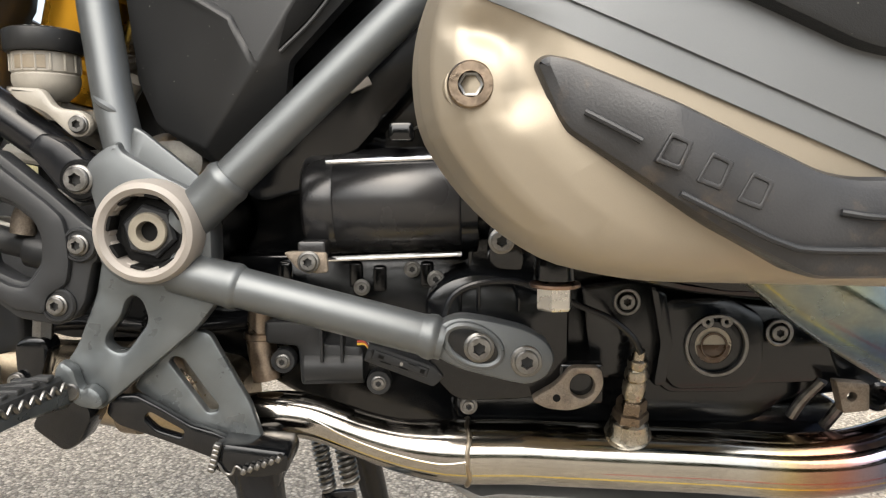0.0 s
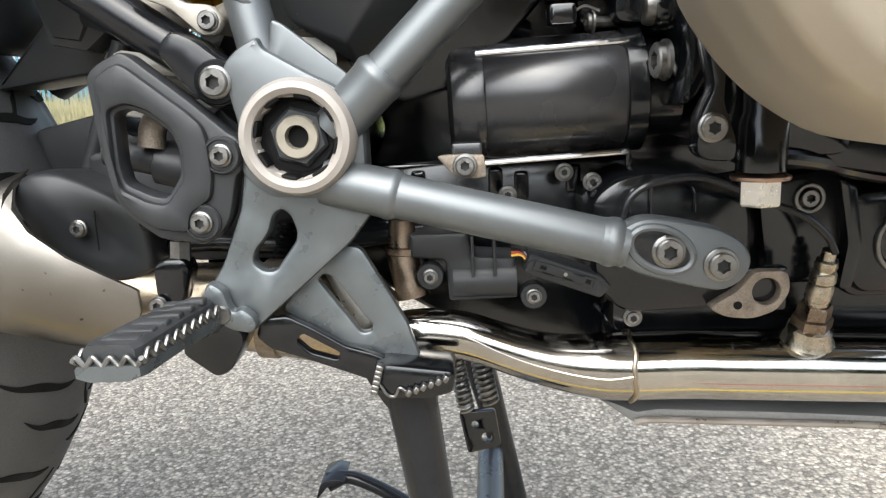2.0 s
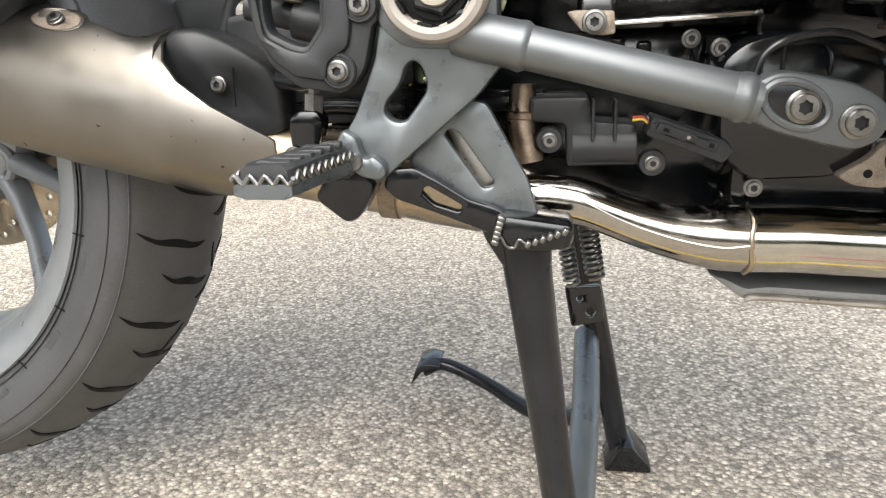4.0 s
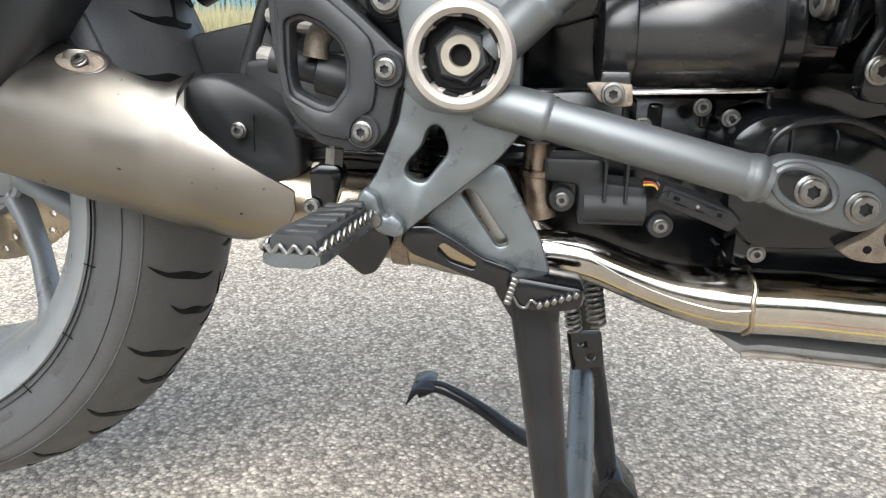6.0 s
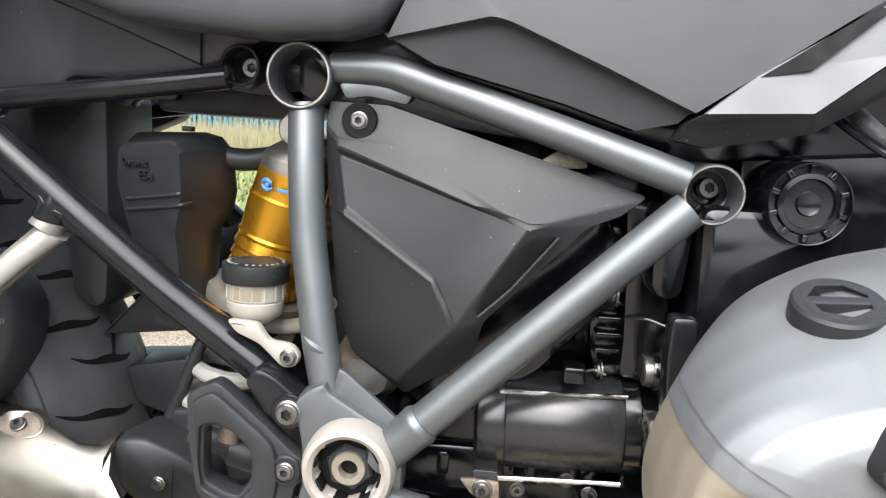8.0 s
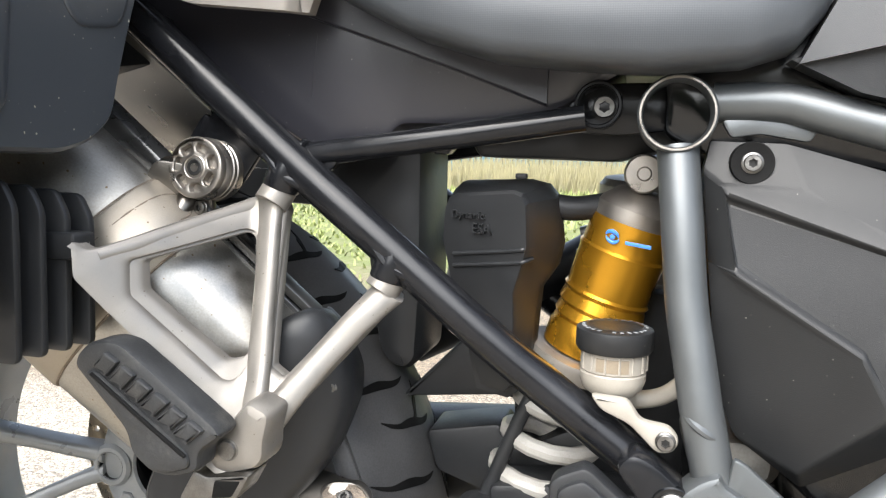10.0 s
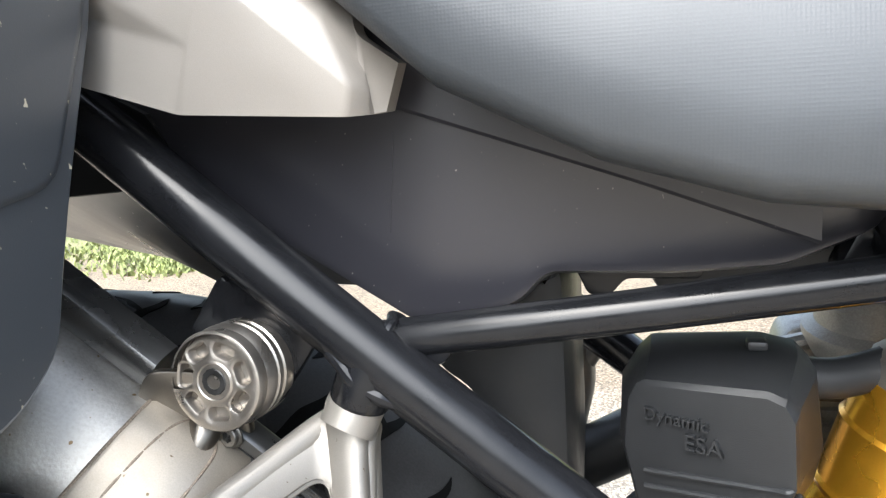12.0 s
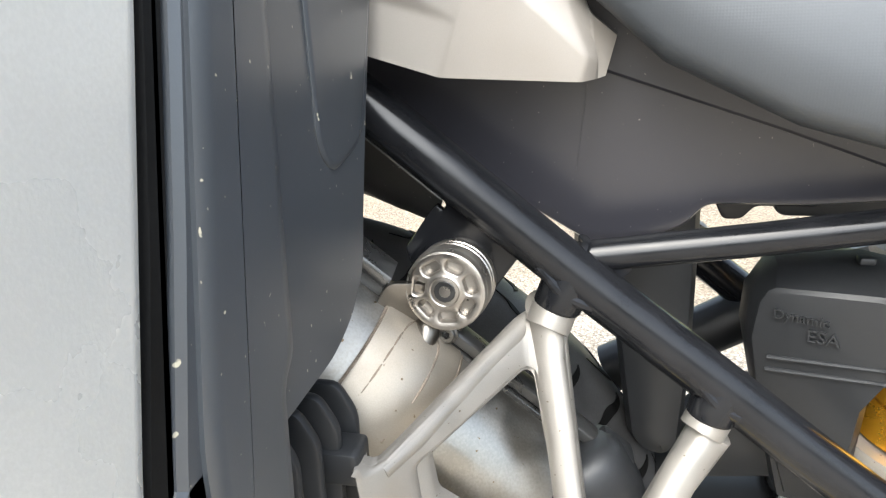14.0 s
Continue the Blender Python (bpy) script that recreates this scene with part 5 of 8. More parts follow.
part("clamp", lathe([(0.0315, -0.007), (0.0345, -0.006), (0.0345, 0.006), (0.0315, 0.007)], (-0.045, 0.0715, 0.3515), (1, 0, -0.1), 32), RUST, exhaust)
part("stub_pipe", sweep([(0.047, 0.062, 0.412), (0.047, 0.061, 0.388), (0.052, 0.058, 0.360)], [0.0085, 0.0105, 0.0105], 20), BROWN_NUT, exhaust, "short stained pipe stub")
part("stub_collar", lathe([(0.0100, -0.003), (0.0118, -0.002), (0.0118, 0.002), (0.0100, 0.003)], (0.047, 0.061, 0.392), (0.05, 0, 1), 24), BROWN_NUT, exhaust)
part("header", sweep([(0.30, -0.085, 0.50), (0.345, -0.088, 0.466), (0.375, -0.088, 0.443), (0.42, -0.075, 0.417), (0.48, -0.045, 0.392), (0.53, -0.01, 0.385)], 0.0215, 28, 8), HEADER, exhaust, "header pipe burnt blue and gold")
sensor = part("lambda_sensor", lathe([(0, 0.060), (0.0040, 0.060), (0.0046, 0.054), (0.0064, 0.053), (0.0068, 0.049), (0.0060, 0.0465), (0.0074, 0.044), (0.0078, 0.039), (0.0066, 0.037), (0.0078, 0.034), (0.0080, 0.026), (0.0070, 0.025), (0.0072, 0.021), (0.0060, 0.019)], (0.3065, 0.042, 0.3325), (0.02, -0.30, 1), 26), SENSOR_STEEL, exhaust, "steel lambda sensor with brown heat stains")
part("sensor_nut", lathe([(0.0060, 0.0225), (0.0092, 0.0220), (0.0104, 0.0200), (0.0104, 0.0130), (0.0122, 0.0120), (0.0126, 0.0060), (0.0118, 0.0050)], (0.3065, 0.042, 0.3325), (0.02, -0.30, 1), 6), BROWN_NUT, sensor, "burnt brown hexagon nut")
part("sensor_boss", lathe([(0.0110, 0.0060), (0.0132, 0.0045), (0.0138, -0.001), (0.0165, -0.006), (0.012, -0.012)], (0.3065, 0.042, 0.3325), (0.02, -0.30, 1), 30), SENSOR_STEEL, sensor)

skid = part("skid_plate", prism([(0.178, 0.276), (0.190, 0.272), (0.205, 0.2645), (0.22, 0.2665), (0.30, 0.262), (0.37, 0.257), (0.44, 0.249), (0.46, 0.250), (0.478, 0.262), (0.470, 0.246), (0.455, 0.2425), (0.36, 0.250), (0.22, 0.258), (0.203, 0.257)], 0.075, 0.25, r=0.003, bevel=0.001), SKID_ALU, bike, "bare aluminium skid plate with a rolled edge")
part("rolled_edge", sweep([(0.204, 0.0745, 0.2575), (0.22, 0.0740, 0.2590), (0.29, 0.0740, 0.2550), (0.36, 0.0740, 0.2510), (0.455, 0.0740, 0.2435), (0.469, 0.0745, 0.2465)], 0.0028, 10), MOUNT_ALU, skid)
part("sump", prism([(0.18, 0.335), (0.48, 0.335), (0.46, 0.27), (0.20, 0.275)], 0.085, 0.24, r=0.01, bevel=0.006), BLACK_CAST, engine)

# cylinder head cover
HEAD_OUT = fillet([(0.1655, 0.545), (0.168, 0.522), (0.183, 0.500), (0.198, 0.485), (0.220, 0.471), (0.25, 0.4655), (0.40, 0.462), (0.47, 0.50), (0.47, 0.63), (0.38, 0.665), (0.30, 0.657), (0.250, 0.645), (0.226, 0.635), (0.203, 0.621), (0.188, 0.606), (0.176, 0.586), (0.1675, 0.562)], 0.012, 3)


def head_ring(y, grow, dx=0.0, dz=0.0):
    c = Vector((0.30, 0.56))
    drop = float(np.interp(-y, [0.10, 0.13, 0.155, 0.174, 0.187], [0.0, 0.003, 0.012, 0.020, 0.026]))
    return [V(c.x + (p.x - c.x) * grow + dx, y, c.y + (p.y - c.y) * grow + dz - drop * min(1.0, max(0.0, (p.y - 0.58) / 0.06)) * max(0.0, min(1.0, (0.33 - p.x) / 0.06))) for p in HEAD_OUT]


def head_body():
    bm = loft([head_ring(-0.020, 0.90, 0.036), head_ring(-0.040, 0.93, 0.028), head_ring(-0.070, 0.96, 0.019), head_ring(-0.100, 0.985, 0.010), head_ring(-0.130, 1.0), head_ring(-0.155, 1.0), head_ring(-0.174, 0.985, 0.001), head_ring(-0.187, 0.955, 0.002), head_ring(-0.196, 0.90, 0.004), head_ring(-0.202, 0.80, 0.008), head_ring(-0.205, 0.55, 0.01), head_ring(-0.206, 0.2, 0.01)])
    near = [f for f in bm.faces if len(f.verts) == 4 and f.calc_center_median().x < 0.235 and f.calc_center_median().y < -0.12 and f.calc_center_median().z > 0.49]
    bmesh.ops.subdivide_edges(bm, edges=list({ed for f in near for ed in f.edges}), cuts=4, use_grid_fill=True)

    def dented(p):
        """A pressed crescent beside the bolt and a flat seat under it."""
        if p.y > -0.13:
            return p
        dx, dz = p.x - 0.1875, p.z - 0.5375
        r, a = math.hypot(dx, dz), math.degrees(math.atan2(dz, dx))
        side = max(0.0, 1 - max(0.0, abs(a - 35) - 45) / 40)
        return V(p.x, p.y + 0.0060 * side * math.exp(-((r - 0.0190) / 0.0062) ** 2), p.z)

    return warp(bm, dented)


head = None
for name, mat, keep, label in (("head_cover", HEAD_BEIGE, True, "champagne painted valve cover of the cylinder head"), ("head_top", HEAD_SILVER, False, "")):
    bm = head_body()
    bmesh.ops.bisect_plane(bm, geom=bm.verts[:] + bm.edges[:] + bm.faces[:], plane_co=(0.206, -0.17, 0.563), plane_no=(0.39, -0.12, 0.92), clear_outer=keep, clear_inner=not keep)
    if not keep:
        bm.normal_update()
        warp(bm, lambda p: V(0.30 + (p.x - 0.30) * 1.006, p.y * 1.008, 0.56 + (p.z - 0.56) * 1.006))
    ob = part(name, bm, mat, head or bike, label, 60)
    head = head or ob
part("bolt_pad", lathe([(0.0100, -0.170), (0.0096, -0.1905), (0.0088, -0.1928), (0, -0.1930)], (0.1875, 0.0, 0.5375), (0, 1, 0), 32), HEAD_BEIGE, head)
socket = part("cap_bolt", lathe([(0.0080, -0.188), (0.0080, -0.1990), (0.0074, -0.1998), (0.0044, -0.1998), (0.0041, -0.1992), (0.0040, -0.1950), (0, -0.1948)], (0.1875, 0.0, 0.5375), (0, 1, 0), 36), BROWN_NUT, head, "dull brownish grey hexagon socket bolt")
part("hex_socket", lathe([(0.0043, -0.1996), (0.0034, -0.1992), (0.0032, -0.1955), (0, -0.1952)], (0.1875, 0.0, 0.5375), (0, 1, 0), 6), STEEL, socket)
bm = head_body()
bmesh.ops.bisect_plane(bm, geom=bm.verts[:] + bm.edges[:] + bm.faces[:], plane_co=(0.206, -0.17, 0.5735), plane_no=(0.39, -0.12, 0.92), clear_inner=True)
part("top_step", warp(bm, lambda p: V(0.30 + (p.x - 0.30) * 1.012, p.y * 1.014, 0.56 + (p.z - 0.56) * 1.014)), HEAD_SILVER, head, "", 60)
guard_out = [(0.208, 0.5445), (0.2125, 0.5475), (0.220, 0.5455), (0.257, 0.5285), (0.299, 0.5085), (0.309, 0.5065), (0.40, 0.5065), (0.40, 0.474), (0.297, 0.4735), (0.264, 0.491), (0.219, 0.5215), (0.2155, 0.5265)]
protector = part("head_protector", warp(prism(guard_out, -0.216, -0.186, r=0.005, bevel=0.0042), lambda p: V(p.x, p.y + max(0.0, 0.245 - p.x) * 0.35, p.z)), SCUFFED, head, "scuffed black plastic cylinder protector with raised strips")
part("raised_strip", sweep([(0.253, -0.2170, 0.5015), (0.27, -0.2185, 0.493), (0.285, -0.2185, 0.486), (0.30, -0.2185, 0.4835), (0.36, -0.2185, 0.4835)], 0.0012, 8), PLASTIC, protector)
part("raised_strip", sweep([(0.304, -0.2170, 0.4955), (0.315, -0.2185, 0.494), (0.335, -0.2170, 0.494)], 0.0012, 8), PLASTIC, protector)
part("raised_strip", sweep([(0.224, -0.2100, 0.5275), (0.232, -0.2130, 0.523), (0.241, -0.2150, 0.518)], 0.0012, 8), PLASTIC, protector)
for k, x in enumerate((0.246, 0.259, 0.272)):
    z = 0.5165 - 0.0062 * k
    part("emblem_bar", prism([(x - 0.001, z - 0.0050), (x + 0.0070, z - 0.0080), (x + 0.0110, z + 0.0010), (x + 0.004, z + 0.0042)], -0.2166, -0.213, holes=[[(x + 0.0008, z - 0.0040), (x + 0.0064, z - 0.0062), (x + 0.0091, z + 0.0004), (x + 0.0042, z + 0.0026)]], r=0.0008, bevel=0.0003), SCUFFED, protector)
part("coil_cover", prism([(0.226, 0.583), (0.232, 0.596), (0.246, 0.612), (0.30, 0.638), (0.42, 0.638), (0.42, 0.545), (0.326, 0.5435), (0.309, 0.547), (0.294, 0.554), (0.262, 0.568), (0.238, 0.575)], -0.2160, -0.188, r=0.008, bevel=0.003), COVER_GREY, head, "dark grey plastic ignition coil cover")
filler = part("oil_filler_cap", lathe([(0.0150, 0.0030), (0.0180, 0.0026), (0.0192, 0.0012), (0.0195, -0.008), (0.0140, -0.008), (0.0140, 0.0026), (0.0150, 0.0030)], (0.2354, -0.1515, 0.6325), (-0.10, -0.36, 0.93), 7 * 6), PLASTIC, head, "black oil filler cap with a seven-sided grip recess")

cap_turn = Matrix.Translation((0.2354, -0.1515, 0.6325)) @ V(0, -1, 0).rotation_difference(V(-0.10, -0.36, 0.93).normalized()).to_matrix().to_4x4()
part("grip_top", warp(prism([tuple(p) for p in circle2(0, 0, 0.0152, 36)], -0.0032, -0.0020, holes=[[tuple(p) for p in circle2(0, 0, 0.0128, 7, 0.35)]], r=0, bevel=0.0004), lambda p: cap_turn @ p), PLASTIC, filler)
part("grip_floor", warp(lathe([(0, 0.0030), (0.0145, 0.0030), (0.0145, 0.006), (0, 0.006)], (0, 0, 0), (0, 1, 0), 28), lambda p: cap_turn @ p), PLASTIC, filler)
part("grip_bar", warp(prism([(-0.0125, -0.003), (0.0125, -0.003), (0.0125, 0.003), (-0.0125, 0.003)], -0.0030, 0.004, r=0.001, bevel=0.0008), lambda p: cap_turn @ p), PLASTIC, filler)

# gearbox breather plug and front cables
plug = part("frame_plug", lathe([(0.0262, 0.05), (0.0262, -0.004), (0.0256, -0.0052), (0.0250, -0.005), (0.0247, 0.000), (0.0200, 0.000), (0.0190, -0.003), (0.0160, -0.0035), (0.0150, -0.001), (0.0080, -0.001), (0.0072, -0.003), (0.004, -0.002), (0, -0.0018)], (0.281, 0.005, 0.6660), (0, 1, 0), 44), BLACK_CAST, bike, "round black plug with radial grips")
for i in range(10):
    link("grip", mesh_of("grip", box(-0.0018, 0.0018, -0.0035, 0.002, 0.0195, 0.0247, 0.0006), BLACK_CAST), plug, "", Matrix.Translation((0.281, 0.005, 0.666)) @ Matrix.Rotation(math.tau * i / 10, 4, "Y"))
loom = part("cable_loom", sweep([(0.30, 0.02, 0.73), (0.312, -0.005, 0.71), (0.322, -0.02, 0.695), (0.325, -0.02, 0.64), (0.33, -0.02, 0.6)], 0.006, 12), BRAID, bike, "braided cable loom")
for k in range(4):
    part("cable", sweep([(0.28 + 0.006 * k, 0.03, 0.735), (0.298 + 0.006 * k, 0.0, 0.712), (0.318 + 0.003 * k, -0.022, 0.695 + 0.003 * k), (0.345, -0.02, 0.69 + 0.004 * k)], 0.0022, 8), BLACK_PAINT, loom)
part("cable_tie", lathe([(0.0075, -0.002), (0.0085, -0.002), (0.0085, 0.002), (0.0075, 0.002)], (0.324, -0.02, 0.680), (0.1, 0, 1), 16), BLACK_CAST, loom)

# rear subframe
SUB = [(-0.47, 0.028, 0.834), (-0.40, 0.030, 0.777), (-0.36, 0.030, 0.744), (-0.30, 0.031, 0.694), (-0.236, 0.030, 0.644), (-0.16, 0.030, 0.5835), (-0.12, 0.030, 0.5545), (-0.068, 0.027, 0.5185)]
subframe = part("rear_subframe", sweep(SUB, 0.0132, 20), BLACK_PAINT, bike, "black tubular rear subframe")
part("tube", sweep([(-0.306, 0.040, 0.6995), (-0.20, 0.042, 0.714), (-0.108, 0.044, 0.728)], 0.0085, 18), BLACK_PAINT, subframe)
part("tube", sweep([far(p) for p in SUB], 0.0140, 14), BLACK_PAINT, subframe)
part("tube", sweep([far(p) for p in [(-0.306, 0.040, 0.6995), (-0.108, 0.044, 0.728)]], 0.0085, 12), BLACK_PAINT, subframe)
part("end_lug", prism([(-0.078, 0.522), (-0.068, 0.533), (-0.056, 0.528), (-0.036, 0.512), (-0.029, 0.503), (-0.034, 0.492), (-0.046, 0.488), (-0.058, 0.496)], -0.003, 0.024, r=0.007, bevel=0.004), BLACK_PAINT, subframe)
part("link_washer", lathe([(0, -0.0045), (0.0118, -0.0045), (0.0125, -0.0035), (0.0125, 0.0)], (-0.044, 0, 0.5035), (0, 1, 0), 28), BLACK_CAST, subframe)
bolt(subframe, -0.0440, -0.0045, 0.5035, 0.0076, 1.2)
part("boss", lathe([(0.0122, 0.075), (0.0122, 0.046), (0.0128, 0.0452), (0.0142, 0.0452), (0.0150, 0.046), (0.0150, 0.075), (0.0122, 0.075)], (-0.1005, 0, 0.7365), (0, 1, 0), 32), BLACK_PAINT, subframe)
part("boss_floor", lathe([(0, 0.066), (0.0122, 0.066), (0.0122, 0.072)], (-0.1005, 0, 0.7365), (0, 1, 0), 24), BLACK_CAST, subframe)
bolt(subframe, -0.0975, 0.067, 0.7365, 0.0072, 1.15)
part("boss_web", prism([(-0.128, 0.722), (-0.116, 0.748), (-0.09, 0.752), (-0.05, 0.752), (-0.055, 0.722), (-0.09, 0.718)], 0.064, 0.082, r=0.006, bevel=0.002), BLACK_PAINT, subframe)
for (x, y, z), d in (((-0.3045, 0.030, 0.6945), V(-0.315, -0.12, -0.945)), ((-0.2260, 0.029, 0.637), V(-0.27, -0.14, -0.96))):
    d.normalize()
    part("sleeve", lathe([(0, 0.0), (0.0120, 0.0), (0.0126, 0.006), (0.0126, 0.0175), (0.0118, 0.0190), (0, 0.0190)], (x, y, z), d, 28), BLACK_PAINT, subframe)
    a = V(0.772, 0.0, -0.635)
    part("weld", sweep([V(x, y - 0.0095, z) + a * k + V(0, 0.0035 * (k / 0.021) ** 2, 0) + d * (0.0075 - 0.004 * abs(k) / 0.021) for k in (-0.021, -0.016, -0.010, -0.003, 0.004, 0.011, 0.017, 0.023)], [0.0015, 0.0032, 0.0026, 0.0033, 0.0027, 0.0034, 0.0028, 0.0015], 10), BLACK_PAINT, subframe)
part("weld", sweep([V(-0.2965, 0.0395, 0.7005) + V(-0.10, 0.0, 1.0) * (0.0098 * math.cos(q)) + V(0, -0.0098 * math.sin(q), 0) + V(0.0012 * math.sin(4 * q), 0, 0) for q in [0.42 * k for k in range(16)]], [0.0022, 0.0030, 0.0023, 0.0030, 0.0022], 10), BLACK_PAINT, subframe)
part("joint_gusset", prism([(-0.300, 0.688), (-0.276, 0.691), (-0.270, 0.699), (-0.274, 0.704), (-0.296, 0.702)], 0.036, 0.046, r=0.003, bevel=0.002), BLACK_PAINT, subframe)
part("knob_plate", prism([(-0.371, 0.733), (-0.362, 0.745), (-0.318, 0.708), (-0.322, 0.694), (-0.331, 0.700), (-0.343, 0.683), (-0.352, 0.672), (-0.390, 0.695), (-0.392, 0.704), (-0.377, 0.7255), (-0.3735, 0.7285), (-0.371, 0.7255), (-0.3685, 0.7275)], 0.036, 0.042, r=0.0022, bevel=0.0012), BLACK_PAINT, subframe)

# round mount of the muffler
knob_axis = V(-0.03, -1, 0.10).normalized()
KC = V(-0.3650, 0.0198, 0.6895)
kidney = [[tuple(Vector((math.cos(a), math.sin(a))) * r) for a, r in ((c - 0.30, 0.0112), (c + 0.30, 0.0112), (c + 0.36, 0.0138), (c + 0.26, 0.0168), (c - 0.26, 0.0168), (c - 0.36, 0.0138))] for c in [0.3 + math.tau * i / 7 for i in range(7)]]
turn = Matrix.Translation(KC) @ V(0, -1, 0).rotation_difference(knob_axis).to_matrix().to_4x4()
mount = part("muffler_mount", warp(prism([tuple(p) for p in circle2(0, 0, 0.0212, 48)], -0.010, -0.003, holes=kidney, r=0.0012, bevel=0.0014), lambda p: turn @ p), MOUNT_ALU, bike, "machined aluminium muffler mount with seven pockets")
part("mount_body", warp(lathe([(0, -0.0045), (0.0198, -0.0045), (0.0208, -0.003), (0.0219, 0.001), (0.0219, 0.0025), (0.0211, 0.0032), (0.0211, 0.0044), (0.0219, 0.0050), (0.0219, 0.0075), (0.0210, 0.0082), (0.0210, 0.0094), (0.0219, 0.010), (0.0219, 0.0155), (0.0205, 0.020), (0, 0.020)], (0, 0, 0), (0, 1, 0), 48), lambda p: turn @ p), MOUNT_ALU, mount)
part("mount_hub", warp(lathe([(0, -0.009), (0.0062, -0.009), (0.0078, -0.0105), (0.0088, -0.010), (0.0088, -0.004)], (0, 0, 0), (0, 1, 0), 28), lambda p: turn @ p), MOUNT_ALU, mount)
part("mount_socket", warp(lathe([(0, -0.0085), (0.0028, -0.0085), (0.0032, -0.0104), (0.0052, -0.0104), (0.0062, -0.0096), (0.0066, -0.0093)], (0, 0, 0), (0, 1, 0), 12), lambda p: turn @ p), SOCKET, mount)
part("mount_plate", warp(prism([(-0.400, 0.684), (-0.394, 0.692), (-0.376, 0.690), (-0.360, 0.674), (-0.360, 0.657), (-0.367, 0.650), (-0.380, 0.648), (-0.402, 0.672)], -0.002, 0.003, r=0.005, bevel=0.0012), lambda p: V(p.x, p.y + 0.0225 + 0.35 * (p.x + 0.369) - 0.15 * (p.z - 0.66), p.z + 0.003)), SHIELD_STEEL, mount)
part("cast_stub", lathe([(0.006, 0.0), (0.0075, 0.006), (0.006, 0.018), (0.003, 0.022), (0, 0.0225)], (-0.377, 0.022, 0.672), (-0.05, -0.45, -0.55), 18), SHIELD_STEEL, mount)
for x, y, z in ((-0.3925, 0.0175, 0.6850), (-0.3668, 0.0205, 0.6625)):
    bolt(mount, x, y, z, 0.0048, 1.25, (0, 0, -12))


# pillion footrest hanger
def hang_y(p):
    """Depth of the hanger's front: it leans in along its upright leg and sweeps outwards behind it."""
    dx = p.x + 0.3228 + 0.268 * (p.z - 0.647)
    k = 0.5 + 0.9 * min(1.0, max(0.0, (p.z - 0.53) / 0.117))
    return p.y + 0.010 + 0.51 * (p.z - 0.647) + (k if dx < 0 else 0.39) * dx


HANGER = [(-0.3883, 0.6482), (-0.3825, 0.6424), (-0.3786, 0.6429), (-0.3569, 0.6548), (-0.3272, 0.6704), (-0.3203, 0.6738), (-0.3104, 0.672), (-0.3046, 0.6621), (-0.3051, 0.6577), (-0.297, 0.6111), (-0.2892, 0.5681), (-0.2869, 0.5664), (-0.2798, 0.5617), (-0.2371, 0.6174), (-0.2214, 0.6084), (-0.2331, 0.5934), (-0.2589, 0.5596), (-0.2829, 0.5283),
          (-0.2837, 0.5237), (-0.2818, 0.5157), (-0.2875, 0.5108), (-0.3005, 0.5105), (-0.3148, 0.5208), (-0.3157, 0.5264), (-0.3103, 0.5332), (-0.3068, 0.5362), (-0.3301, 0.5591), (-0.3712, 0.6072), (-0.3846, 0.6264)]
hanger = part("footrest_hanger", warp(prism(HANGER, 0.0035, 0.013, holes=[[(-0.3628, 0.6339), (-0.3253, 0.6483), (-0.3211, 0.6442), (-0.3125, 0.6105), (-0.3052, 0.5797), (-0.3063, 0.5732), (-0.315, 0.5717), (-0.359, 0.6165)]], r=0.003, bevel=0.002), lambda p: V(p.x, hang_y(p), p.z)), ALU, bike, "bead-blasted aluminium pillion footrest hanger")
part("raised_rim", warp(prism([(x + 0.0006 * (-1 if x > -0.30 else 1), z) for x, z in HANGER], -0.0005, 0.006, holes=[[(-0.3670, 0.6345), (-0.3528, 0.6398), (-0.3260, 0.6508), (-0.3195, 0.6475), (-0.3095, 0.6054), (-0.3022, 0.5761), (-0.3040, 0.566), (-0.3084, 0.5610), (-0.3140, 0.5620), (-0.3632, 0.6140)]], r=0.003, bevel=0.0022), lambda p: V(p.x, hang_y(p), p.z)), ALU, hanger, "", 40)
part("arm", sweep([(-0.3170, 0.0340, 0.6680), (-0.3272, 0.0275, 0.6655), (-0.3395, 0.0070, 0.6590), (-0.3569, -0.0260, 0.6495), (-0.3700, -0.0500, 0.6418), (-0.3800, -0.0670, 0.6375)], [0.0070, 0.0062, 0.0058, 0.0058, 0.0058, 0.0052], 18), ALU, hanger)
for p0, p1 in (((-0.3150, 0.0230, 0.6670), (-0.3105, 0.0290, 0.6780)), ((-0.2350, 0.0240, 0.6120), (-0.2305, 0.0275, 0.6200))):
    part("post", sweep([p0, p1], 0.0118, 24), ALU, hanger)
part("leg", loft([oval(V(*c), (0.96, 0, 0.26), (-0.12, 1, 0.45), a, b, 20, 2.6) for c, a, b in (((-0.3170, 0.031, 0.6780), 0.0105, 0.0095), ((-0.3140, 0.020, 0.6544), 0.0088, 0.0085), ((-0.3073, 0.0035, 0.6241), 0.0078, 0.0085), ((-0.3011, -0.0135, 0.5926), 0.0076, 0.0085), ((-0.2966, -0.0258, 0.5699), 0.0080, 0.0085), ((-0.2942, -0.0382, 0.5481), 0.0098, 0.0085), ((-0.293, -0.044, 0.535), 0.006, 0.006))]), ALU, hanger, "", 40)
